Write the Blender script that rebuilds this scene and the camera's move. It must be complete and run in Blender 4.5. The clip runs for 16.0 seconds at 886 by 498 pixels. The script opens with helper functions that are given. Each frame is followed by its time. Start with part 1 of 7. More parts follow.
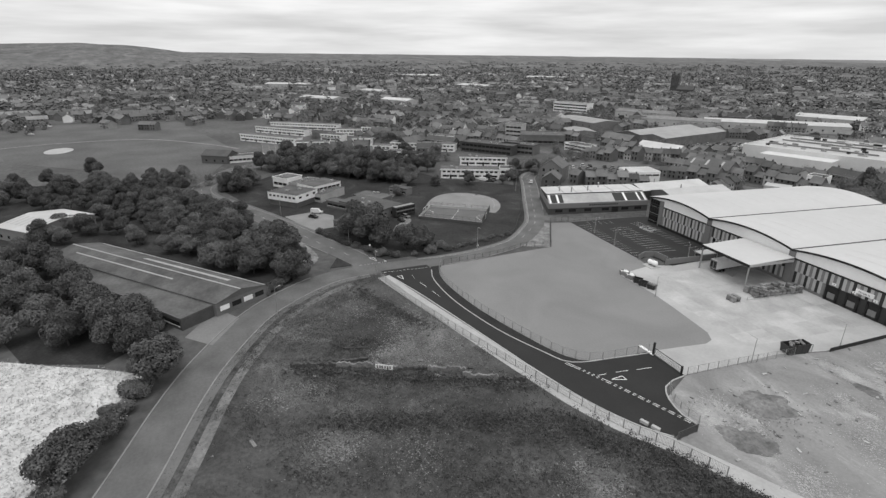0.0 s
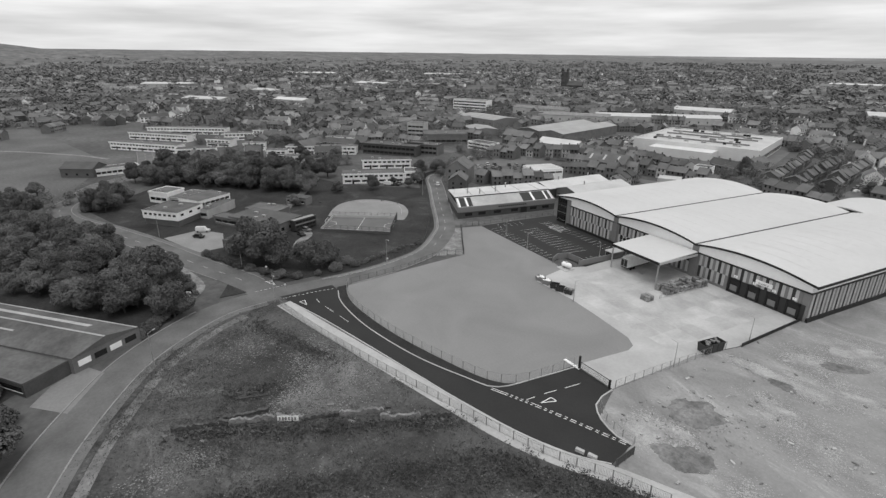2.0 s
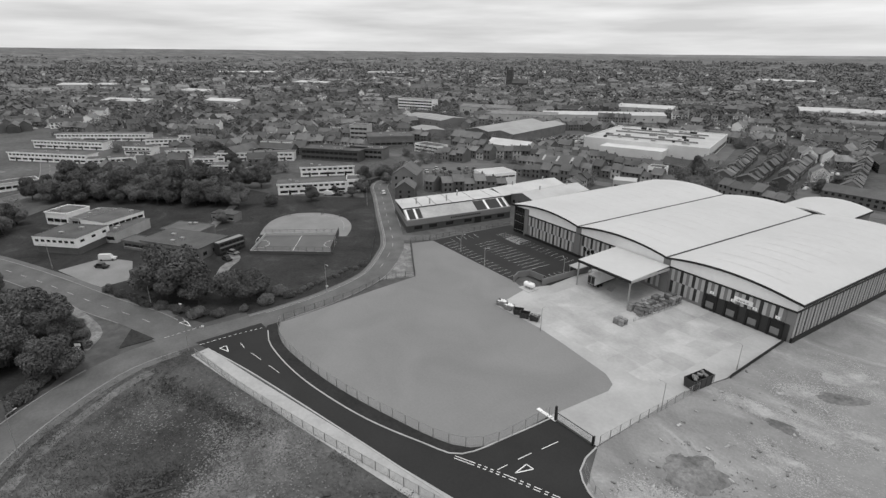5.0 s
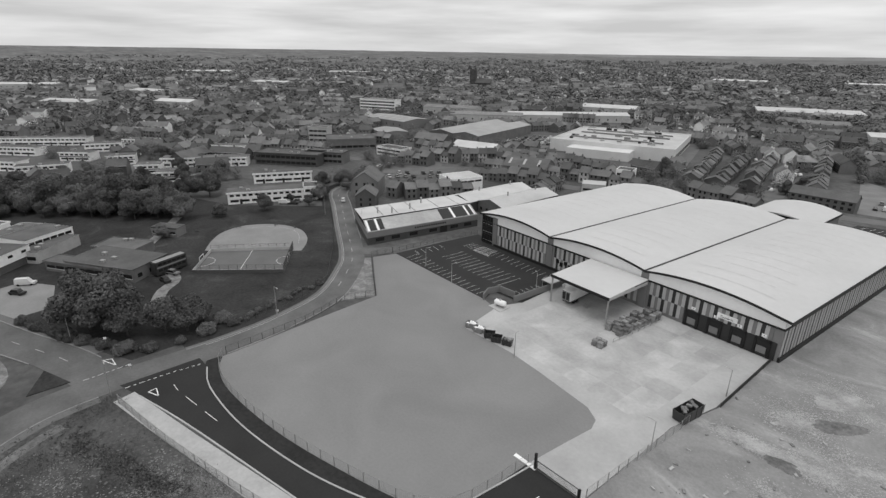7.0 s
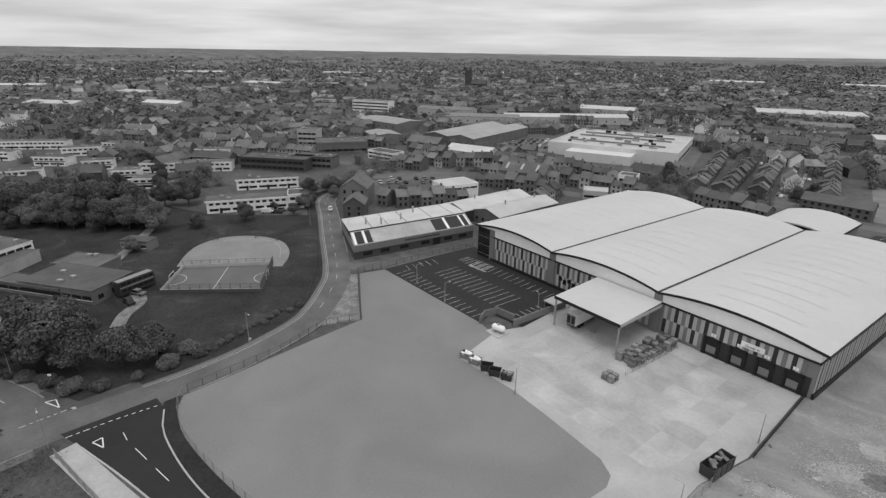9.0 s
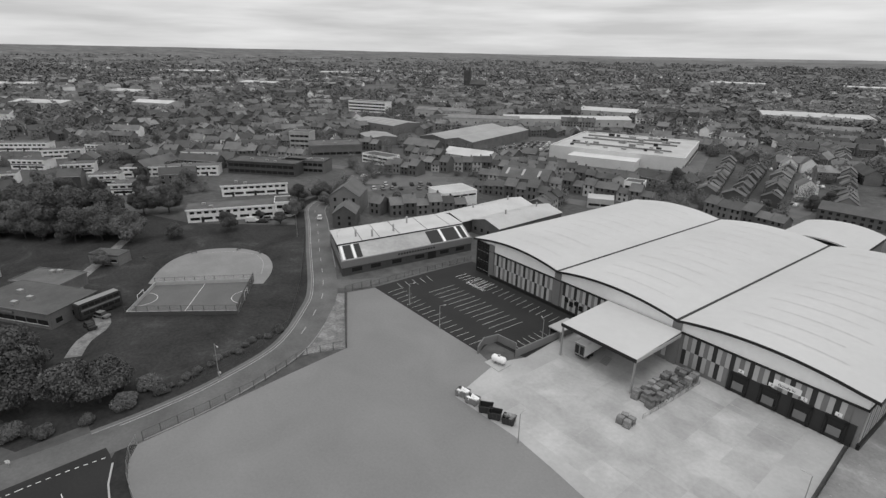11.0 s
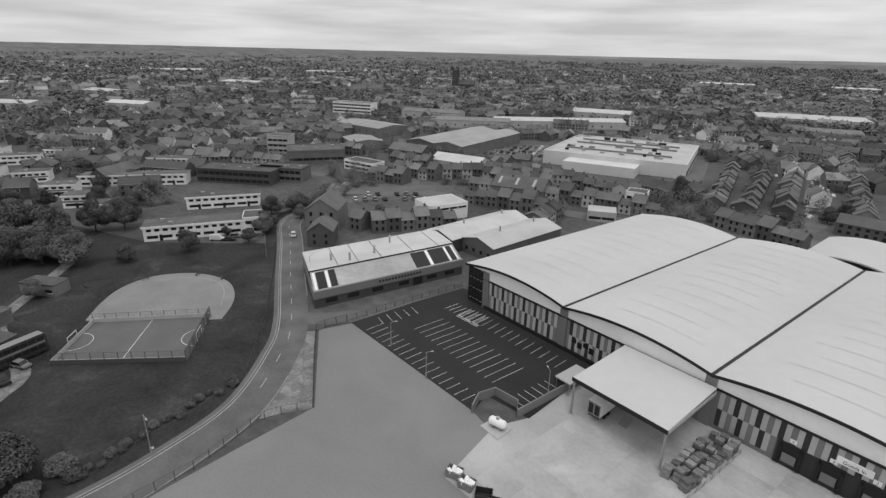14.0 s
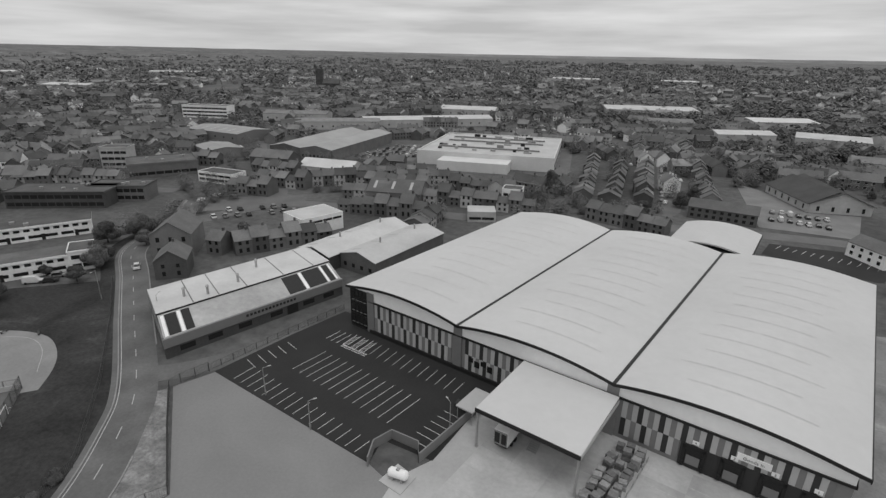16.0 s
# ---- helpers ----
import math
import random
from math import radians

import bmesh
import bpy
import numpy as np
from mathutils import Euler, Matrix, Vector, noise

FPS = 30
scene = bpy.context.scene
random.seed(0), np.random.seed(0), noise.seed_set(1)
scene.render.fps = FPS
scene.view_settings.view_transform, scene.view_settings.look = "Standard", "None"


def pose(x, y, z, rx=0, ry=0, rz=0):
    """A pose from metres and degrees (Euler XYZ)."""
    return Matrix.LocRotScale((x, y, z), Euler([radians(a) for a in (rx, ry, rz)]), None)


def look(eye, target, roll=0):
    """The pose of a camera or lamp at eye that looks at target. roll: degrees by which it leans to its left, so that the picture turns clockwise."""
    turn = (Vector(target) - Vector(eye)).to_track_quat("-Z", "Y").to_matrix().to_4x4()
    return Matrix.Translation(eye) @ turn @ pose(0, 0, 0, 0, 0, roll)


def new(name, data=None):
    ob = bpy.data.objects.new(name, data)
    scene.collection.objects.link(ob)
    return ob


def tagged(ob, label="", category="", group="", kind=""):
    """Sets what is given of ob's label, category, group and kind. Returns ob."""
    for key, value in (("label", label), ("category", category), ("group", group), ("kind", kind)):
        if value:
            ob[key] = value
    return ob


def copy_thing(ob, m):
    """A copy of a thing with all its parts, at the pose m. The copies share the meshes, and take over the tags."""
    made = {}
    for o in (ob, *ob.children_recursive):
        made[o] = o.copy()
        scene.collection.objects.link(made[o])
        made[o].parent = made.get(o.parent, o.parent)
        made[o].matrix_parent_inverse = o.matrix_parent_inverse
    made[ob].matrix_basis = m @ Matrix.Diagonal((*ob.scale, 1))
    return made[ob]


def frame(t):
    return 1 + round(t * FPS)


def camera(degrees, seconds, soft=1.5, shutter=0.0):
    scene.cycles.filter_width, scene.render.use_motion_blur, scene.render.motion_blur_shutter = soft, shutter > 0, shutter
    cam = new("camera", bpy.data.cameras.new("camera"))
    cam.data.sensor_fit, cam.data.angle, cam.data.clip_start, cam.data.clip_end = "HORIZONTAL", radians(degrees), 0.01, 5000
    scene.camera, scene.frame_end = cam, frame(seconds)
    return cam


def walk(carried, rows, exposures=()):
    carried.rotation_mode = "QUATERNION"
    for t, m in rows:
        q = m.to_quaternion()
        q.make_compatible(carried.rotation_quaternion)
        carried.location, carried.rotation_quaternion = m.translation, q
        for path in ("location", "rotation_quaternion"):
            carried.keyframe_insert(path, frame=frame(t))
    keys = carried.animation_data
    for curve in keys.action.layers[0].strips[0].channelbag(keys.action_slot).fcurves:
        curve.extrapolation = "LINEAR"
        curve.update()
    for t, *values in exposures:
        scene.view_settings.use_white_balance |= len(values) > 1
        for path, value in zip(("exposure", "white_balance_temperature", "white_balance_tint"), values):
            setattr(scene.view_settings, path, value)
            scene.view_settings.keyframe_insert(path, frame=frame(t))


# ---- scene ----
cam = camera(81.0, 16.0, soft=1.4)
PATH = [
    (0, (155.896, -153.116, 61.785), (154.157, -152.414, 61.089), 0.6),
    (0.5, (152.983, -151.827, 62.004), (151.281, -151.042, 61.306), 0.6),
    (1, (150.071, -150.588, 62.211), (148.417, -149.708, 61.511), 0.6),
    (1.5, (147.202, -149.066, 62.254), (145.589, -148.114, 61.553), 0.6),
    (2, (144.244, -147.541, 62.234), (142.668, -146.53, 61.532), 0.6),
    (2.5, (141.384, -145.773, 62.222), (139.832, -144.725, 61.52), 0.6),
    (3, (138.503, -143.889, 62.17), (136.965, -142.821, 61.467), 0.6),
    (3.5, (135.835, -141.735, 62.086), (134.302, -140.66, 61.383), 0.5),
    (4, (133.255, -139.672, 62.066), (131.733, -138.583, 61.362), 0.5),
    (4.5, (130.509, -137.837, 61.903), (129.012, -136.714, 61.198), 0.5),
    (5, (127.862, -135.868, 61.842), (126.397, -134.704, 61.136), 0.5),
    (7.5, (116.028, -124.468, 61.676), (114.652, -123.2, 60.97), 0.7),
    (8, (113.645, -121.878, 61.436), (112.27, -120.608, 60.731), 0.6),
    (8.5, (111.181, -119.435, 61.333), (109.808, -118.163, 60.628), 0.8),
    (9, (108.694, -117.031, 61.212), (107.322, -115.757, 60.508), 0.8),
    (11.5, (97.052, -104.983, 61.095), (95.685, -103.704, 60.391), 1.1),
    (12, (94.635, -102.692, 61.164), (93.27, -101.412, 60.46), 1.1),
    (12.5, (92.18, -100.257, 61.161), (90.815, -98.977, 60.457), 1.2),
    (13, (89.57, -97.893, 61.164), (88.206, -96.612, 60.459), 1.2),
    (13.5, (87.035, -95.545, 61.004), (85.671, -94.263, 60.299), 1.3),
    (14, (84.669, -93.124, 61.065), (83.331, -91.815, 60.36), 1.3),
    (14.5, (82.597, -90.897, 61.165), (81.341, -89.509, 60.46), 1.3),
    (15, (80.497, -88.477, 61.083), (79.344, -87.003, 60.379), 1.3),
    (15.5, (78.428, -85.994, 61.036), (77.361, -84.455, 60.332), 1.2),
    (16, (76.683, -83.563, 61.103), (75.7, -81.969, 60.4), 1.1),
]
walk(cam, [(t, look(e, g, r)) for t, e, g, r in PATH], [(0, 0.08), (2.5, 0.05), (5, 0.0), (9, -0.12), (12, -0.13), (14, -0.16), (16, -0.32)])

# ---- world and light ----
world = bpy.data.worlds.new("overcast_sky")
scene.world = world
world.use_nodes = True
wn, wl = world.node_tree.nodes, world.node_tree.links
wn.clear()
w_out = wn.new("ShaderNodeOutputWorld")
w_bg = wn.new("ShaderNodeBackground")
w_sky = wn.new("ShaderNodeTexSky")
w_sky.sky_type = "NISHITA"
w_sky.sun_disc = False
w_sky.sun_elevation = radians(50)
w_sky.sun_rotation = radians(40)
w_bw = wn.new("ShaderNodeRGBToBW")
wl.new(w_sky.outputs[0], w_bw.inputs[0])
w_dim = wn.new("ShaderNodeMath")
w_dim.operation = "MULTIPLY"
w_dim.inputs[1].default_value = 0.12
wl.new(w_bw.outputs[0], w_dim.inputs[0])
w_tc = wn.new("ShaderNodeTexCoord")
w_map = wn.new("ShaderNodeMapping")
w_map.inputs["Scale"].default_value = (2.2, 2.2, 22.0)
wl.new(w_tc.outputs["Generated"], w_map.inputs[0])
w_noise = wn.new("ShaderNodeTexNoise")
w_noise.inputs["Scale"].default_value = 1.6
w_noise.inputs["Detail"].default_value = 6
w_noise.inputs["Roughness"].default_value = 0.5
wl.new(w_map.outputs[0], w_noise.inputs["Vector"])
w_sep = wn.new("ShaderNodeSeparateXYZ")
wl.new(w_tc.outputs["Generated"], w_sep.inputs[0])
w_grad = wn.new("ShaderNodeMapRange")
w_grad.inputs["From Min"].default_value = 0.0
w_grad.inputs["From Max"].default_value = 1.0
w_grad.inputs["To Min"].default_value = 0.78
w_grad.inputs["To Max"].default_value = 1.15
wl.new(w_sep.outputs[2], w_grad.inputs[0])
w_cl = wn.new("ShaderNodeMapRange")
w_cl.inputs["From Min"].default_value = 0.35
w_cl.inputs["From Max"].default_value = 0.68
w_cl.inputs["To Min"].default_value = 0.78
w_cl.inputs["To Max"].default_value = 1.14
wl.new(w_noise.outputs[0], w_cl.inputs[0])
w_mul = wn.new("ShaderNodeMath")
w_mul.operation = "MULTIPLY"
wl.new(w_grad.outputs[0], w_mul.inputs[0])
wl.new(w_cl.outputs[0], w_mul.inputs[1])
w_mix = wn.new("ShaderNodeMix")
w_mix.data_type = "FLOAT"
w_mix.inputs[0].default_value = 0.9
wl.new(w_dim.outputs[0], w_mix.inputs[2])
wl.new(w_mul.outputs[0], w_mix.inputs[3])
wl.new(w_mix.outputs[0], w_bg.inputs[0])
w_bg.inputs[1].default_value = 1.0
wl.new(w_bg.outputs[0], w_out.inputs[0])

sun_data = bpy.data.lights.new("sun", "SUN")
sun_data.energy = 0.9
sun_data.angle = radians(25)
sun = new("sun", sun_data)
sun.matrix_world = look((0, 0, 300), (-70, 50, 0))

# ---- materials ----


def mat(name, v, rough=0.85, var=0.25, size=1.0, big=0.0, bigsize=20.0, bump=0.0, metal=0.0, piece=0.0, warp=0.0, spec=0.3):
    """Grey surface v with grain of one size, stains of a larger size, bump and per-piece variation."""
    m = bpy.data.materials.new(name)
    m.use_nodes = True
    n, l = m.node_tree.nodes, m.node_tree.links
    p = n["Principled BSDF"]
    p.inputs["Roughness"].default_value = rough
    p.inputs["Metallic"].default_value = metal
    p.inputs["Specular IOR Level"].default_value = spec
    tc = n.new("ShaderNodeTexCoord")
    geo = n.new("ShaderNodeNewGeometry")
    a = n.new("ShaderNodeTexNoise")
    a.inputs["Scale"].default_value = 1.0 / size
    a.inputs["Detail"].default_value = 5
    a.inputs["Roughness"].default_value = 0.65
    l.new(geo.outputs["Position"], a.inputs["Vector"])
    r = n.new("ShaderNodeMapRange")
    r.inputs["From Min"].default_value, r.inputs["From Max"].default_value = 0.3, 0.7
    r.inputs["To Min"].default_value, r.inputs["To Max"].default_value = v * (1 - var), v * (1 + var)
    l.new(a.outputs[0], r.inputs[0])
    val = r.outputs[0]

    def times(x, y):
        k = n.new("ShaderNodeMath")
        k.operation = "MULTIPLY"
        l.new(x, k.inputs[0])
        l.new(y, k.inputs[1])
        return k.outputs[0]

    if big:
        b = n.new("ShaderNodeTexNoise")
        b.inputs["Scale"].default_value = 1.0 / bigsize
        b.inputs["Detail"].default_value = 4
        b.inputs["Distortion"].default_value = warp
        l.new(geo.outputs["Position"], b.inputs["Vector"])
        r2 = n.new("ShaderNodeMapRange")
        r2.inputs["From Min"].default_value, r2.inputs["From Max"].default_value = 0.32, 0.68
        r2.inputs["To Min"].default_value, r2.inputs["To Max"].default_value = 1 - big, 1 + big
        l.new(b.outputs[0], r2.inputs[0])
        val = times(val, r2.outputs[0])
    if piece:
        oi = n.new("ShaderNodeObjectInfo")
        add = n.new("ShaderNodeMath")
        l.new(oi.outputs["Random"], add.inputs[0])
        l.new(geo.outputs["Random Per Island"], add.inputs[1])
        fr = n.new("ShaderNodeMath")
        fr.operation = "FRACT"
        l.new(add.outputs[0], fr.inputs[0])
        r3 = n.new("ShaderNodeMapRange")
        r3.inputs["To Min"].default_value, r3.inputs["To Max"].default_value = 1 - piece, 1 + piece
        l.new(fr.outputs[0], r3.inputs[0])
        val = times(val, r3.outputs[0])
    l.new(val, p.inputs["Base Color"])
    if bump:
        bp = n.new("ShaderNodeBump")
        bp.inputs["Strength"].default_value = 0.6
        bp.inputs["Distance"].default_value = bump
        l.new(a.outputs[0], bp.inputs["Height"])
        l.new(bp.outputs[0], p.inputs["Normal"])
    return m


def glass_mat(name, v=0.02):
    m = bpy.data.materials.new(name)
    m.use_nodes = True
    p = m.node_tree.nodes["Principled BSDF"]
    p.inputs["Base Color"].default_value = (v, v, v, 1)
    p.inputs["Roughness"].default_value = 0.12
    p.inputs["Specular IOR Level"].default_value = 0.5
    return m


def patchy_mat(name, dark, mid, pale, size, grain, bump, stretch=1.0, turn=0.0, var=0.32):
    """Ground with torn dark and pale patches of one size and a finer grain."""
    m = bpy.data.materials.new(name)
    m.use_nodes = True
    n, l = m.node_tree.nodes, m.node_tree.links
    p = n["Principled BSDF"]
    p.inputs["Roughness"].default_value = 0.96
    p.inputs["Specular IOR Level"].default_value = 0.15
    geo = n.new("ShaderNodeNewGeometry")
    mp = n.new("ShaderNodeMapping")
    mp.inputs["Rotation"].default_value = (0, 0, turn)
    mp.inputs["Scale"].default_value = (1 / size, stretch / size, 1 / size)
    l.new(geo.outputs["Position"], mp.inputs[0])
    a = n.new("ShaderNodeTexNoise")
    a.inputs["Scale"].default_value = 1.0
    a.inputs["Detail"].default_value = 9
    a.inputs["Roughness"].default_value = 0.64
    a.inputs["Distortion"].default_value = 0.7
    l.new(mp.outputs[0], a.inputs["Vector"])
    ramp = n.new("ShaderNodeValToRGB")
    e = ramp.color_ramp.elements
    e[0].position, e[0].color = 0.36, (dark, dark, dark, 1)
    e[1].position, e[1].color = 0.66, (pale, pale, pale, 1)
    k = e.new(0.5)
    k.color = (mid, mid, mid, 1)
    k = e.new(0.57)
    k.color = (mid * 1.12, mid * 1.12, mid * 1.12, 1)
    l.new(a.outputs[0], ramp.inputs[0])
    b = n.new("ShaderNodeTexNoise")
    b.inputs["Scale"].default_value = 1 / grain
    b.inputs["Detail"].default_value = 6
    b.inputs["Roughness"].default_value = 0.7
    l.new(geo.outputs["Position"], b.inputs["Vector"])
    r = n.new("ShaderNodeMapRange")
    r.inputs["From Min"].default_value, r.inputs["From Max"].default_value = 0.3, 0.7
    r.inputs["To Min"].default_value, r.inputs["To Max"].default_value = 1 - var, 1 + var
    l.new(b.outputs[0], r.inputs[0])
    x = n.new("ShaderNodeMath")
    x.operation = "MULTIPLY"
    l.new(ramp.outputs[0], x.inputs[0])
    l.new(r.outputs[0], x.inputs[1])
    l.new(x.outputs[0], p.inputs["Base Color"])
    bp = n.new("ShaderNodeBump")
    bp.inputs["Strength"].default_value = 0.7
    bp.inputs["Distance"].default_value = bump
    l.new(b.outputs[0], bp.inputs["Height"])
    l.new(bp.outputs[0], p.inputs["Normal"])
    return m


M_GROUND = mat("town_ground", 0.092, 0.95, 0.3, 3.0, 0.3, 45.0, 0.05)
M_SCRUB = patchy_mat("scrub_grass", 0.052, 0.088, 0.165, 17.0, 0.7, 0.2)
M_GRASS = patchy_mat("mown_grass", 0.026, 0.04, 0.066, 13.0, 0.8, 0.04)
M_STORE = mat("store_cladding", 0.62, 0.6, 0.04, 1.0, 0.06, 9.0)
M_PARK = mat("park_grass", 0.105, 0.95, 0.2, 1.5, 0.22, 30.0, 0.04)
M_SOIL = patchy_mat("bare_soil", 0.2, 0.25, 0.37, 17.0, 0.6, 0.03, 1.7, radians(-55), 0.13)
M_TRACK = mat("worn_dirt", 0.15, 0.95, 0.3, 0.8, 0.3, 6.0, 0.06, warp=0.6)
M_BAY = mat("concrete_bay", 0.4, 0.85, 0.08, 0.8, 0.15, 7.0, 0.004, piece=0.1, warp=0.5)
M_WEEDY = mat("weedy_verge", 0.075, 0.95, 0.5, 0.7, 0.4, 4.0, 0.1, warp=1.0)
M_STONY = mat("stony_verge", 0.2, 0.95, 0.3, 0.6, 0.3, 3.0, 0.05, warp=0.8)
M_HARD = mat("rolled_stone", 0.212, 0.92, 0.06, 0.5, 0.08, 16.0, 0.01, warp=0.6)
M_CONC = mat("pale_concrete", 0.4, 0.85, 0.06, 0.8, 0.14, 11.0, 0.004)
M_PATH = mat("pale_path", 0.4, 0.9, 0.1, 0.8, 0.12, 7.0, 0.01)
M_ROAD = mat("worn_asphalt", 0.125, 0.9, 0.12, 0.6, 0.2, 7.0, 0.01)
M_ROADF = mat("far_asphalt", 0.135, 0.9, 0.1, 0.6, 0.14, 9.0)
M_TAR = mat("new_asphalt", 0.024, 0.8, 0.14, 0.4, 0.15, 8.0, 0.006)
M_KERB = mat("kerb_stone", 0.24, 0.85, 0.15, 0.5, 0.1, 4.0)
M_KERBN = mat("new_kerb", 0.4, 0.85, 0.1, 0.5, 0.1, 4.0)
M_PAINT = mat("road_paint", 0.72, 0.6, 0.12, 0.3)
M_PAINTB = mat("bay_paint", 0.5, 0.65, 0.2, 0.3)
M_PAINTD = mat("worn_paint", 0.42, 0.7, 0.25, 0.4)
M_VERGE = mat("dark_verge", 0.026, 0.95, 0.35, 0.8, 0.2, 6.0, 0.05)
M_GRAVEL = mat("white_rubble", 0.56, 0.95, 0.2, 0.9, 0.16, 5.0, 0.2)
M_ROOF = mat("membrane_roof", 0.52, 0.55, 0.03, 2.0, 0.05, 25.0, 0.0)
M_CLAD = mat("white_cladding", 0.84, 0.45, 0.03, 1.0, 0.04, 8.0)
M_CLADL = mat("light_panel", 0.42, 0.5, 0.04, 1.0, piece=0.06)
M_CLADM = mat("mid_panel", 0.19, 0.5, 0.05, 1.0, piece=0.08)
M_CLADD = mat("dark_panel", 0.035, 0.45, 0.1, 1.0)
M_TRIM = mat("black_trim", 0.018, 0.5, 0.2, 0.6)
M_STEEL = mat("galvanised_steel", 0.38, 0.45, 0.1, 0.4, metal=0.5)
M_DARKSTEEL = mat("dark_fence_steel", 0.09, 0.6, 0.1, 0.4)
M_WHITE = mat("white_render", 0.82, 0.8, 0.06, 1.0, 0.08, 6.0)
M_CREAM = mat("cream_render", 0.42, 0.85, 0.08, 1.0, 0.1, 5.0)
M_BRICK = mat("dark_brick", 0.12, 0.9, 0.15, 0.4, 0.12, 4.0, piece=0.45)
M_BRICKL = mat("pale_brick", 0.2, 0.9, 0.12, 0.4, 0.12, 4.0, piece=0.45)
M_SLATE = mat("slate_roof", 0.11, 0.75, 0.14, 0.5, 0.15, 6.0, piece=0.45)
M_TILE = mat("concrete_tile_roof", 0.14, 0.85, 0.14, 0.5, 0.15, 6.0, piece=0.45)
# tile roof for far houses only, lightened in colour for haze
M_FARROOF = mat("hazy_far_tile_roof", 0.2, 0.85, 0.14, 0.5, 0.15, 6.0, piece=0.4)
M_FELT = mat("felt_roof", 0.105, 0.9, 0.1, 1.0, 0.2, 6.0, piece=0.2)
M_METROOF = mat("sheet_metal_roof", 0.5, 0.5, 0.05, 1.0, 0.1, 9.0, piece=0.12)
M_OLDROOF = mat("old_dark_sheet_roof", 0.1, 0.9, 0.2, 1.0, 0.3, 7.0, piece=0.15)
M_GREYSHEET = mat("grey_sheet_roof", 0.3, 0.6, 0.06, 1.0, 0.1, 12.0, piece=0.08)
M_PALESHEET = mat("patched_pale_sheet", 0.38, 0.6, 0.12, 1.2, 0.16, 7.0)
M_DARKTILE = mat("dark_tile_roof", 0.065, 0.85, 0.12, 0.5, 0.15, 6.0)
M_LOT = mat("grey_lot_asphalt", 0.19, 0.9, 0.1, 0.6, 0.14, 9.0)
M_ASB = mat("weathered_sheet_roof", 0.19, 0.85, 0.12, 1.0, 0.2, 8.0, piece=0.15)
M_GLASS = glass_mat("window_glass")
M_BARK = mat("bark", 0.06, 0.95, 0.3, 0.3)
M_LEAF = mat("leaves", 0.094, 0.8, 0.35, 0.9, 0.3, 5.0, piece=0.25, spec=0.15)
# far foliage: distance haze is put into the base colour
M_LEAFF = mat("hazy_far_leaves", 0.17, 0.85, 0.2, 3.0, 0.35, 60.0, piece=0.1, spec=0.1)
# pale foliage near by; lightened further so that far trees look hazy
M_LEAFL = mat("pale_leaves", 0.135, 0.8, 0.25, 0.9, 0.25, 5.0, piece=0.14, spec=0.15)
M_RUBBER = mat("black_rubber", 0.02, 0.8, 0.2, 0.2)
M_CARW = mat("white_car_paint", 0.6, 0.3, 0.03, 0.5)
M_CARD = mat("dark_car_paint", 0.04, 0.3, 0.05, 0.5)
M_CARM = mat("grey_car_paint", 0.22, 0.3, 0.05, 0.5)
M_COURT = mat("court_surface", 0.13, 0.9, 0.08, 0.5, 0.08, 6.0)
M_COURTL = mat("play_tarmac", 0.23, 0.9, 0.08, 0.6, 0.1, 7.0)
# wooded hills, their tones raised to imitate haze over distance
M_HILL = patchy_mat("hazy_far_hill_woods", 0.1, 0.14, 0.21, 150.0, 22.0, 3.0, 2.5)

# ---- helpers for building ----


def part(name, bm, material, parent=None, label=""):
    """Links a bmesh as one mesh object, under a thing or a part."""
    me = bpy.data.meshes.new(name)
    bm.to_mesh(me)
    bm.free()
    me.materials.append(material)
    ob = new(name, me)
    ob.parent = parent
    if label:
        ob["label"] = label
    return ob


def mesh_part(name, me, parent=None, m=None):
    ob = new(name, me)
    ob.parent = parent
    if m is not None:
        ob.matrix_local = m
    return ob


def thing(name, m, label, category, group="", kind=""):
    ob = new(name)
    ob.empty_display_size = 0.5
    ob.matrix_world = m
    return tagged(ob, label, category, group, kind)


def box(bm, x0, x1, y0, y1, z0, z1):
    v = [bm.verts.new(c) for c in ((x0, y0, z0), (x1, y0, z0), (x1, y1, z0), (x0, y1, z0),
                                   (x0, y0, z1), (x1, y0, z1), (x1, y1, z1), (x0, y1, z1))]
    for f in ((3, 2, 1, 0), (4, 5, 6, 7), (0, 1, 5, 4), (1, 2, 6, 5), (2, 3, 7, 6), (3, 0, 4, 7)):
        bm.faces.new([v[i] for i in f])
    return bm


def boxes(*dims):
    bm = bmesh.new()
    for d in dims:
        box(bm, *d)
    return bm


def prism(pts, z0, z1):
    """A slab with the outline pts."""
    bm = bmesh.new()
    area = sum(a[0] * b[1] - b[0] * a[1] for a, b in zip(pts, pts[1:] + pts[:1]))
    if area < 0:
        pts = pts[::-1]
    lo = [bm.verts.new((x, y, z0)) for x, y in pts]
    hi = [bm.verts.new((x, y, z1)) for x, y in pts]
    n = len(pts)
    top = bm.faces.new(hi)
    for i in range(n):
        bm.faces.new((lo[i], lo[(i + 1) % n], hi[(i + 1) % n], hi[i]))
    bm.normal_update()
    bmesh.ops.triangulate(bm, faces=[top], ngon_method="EAR_CLIP")
    return bm


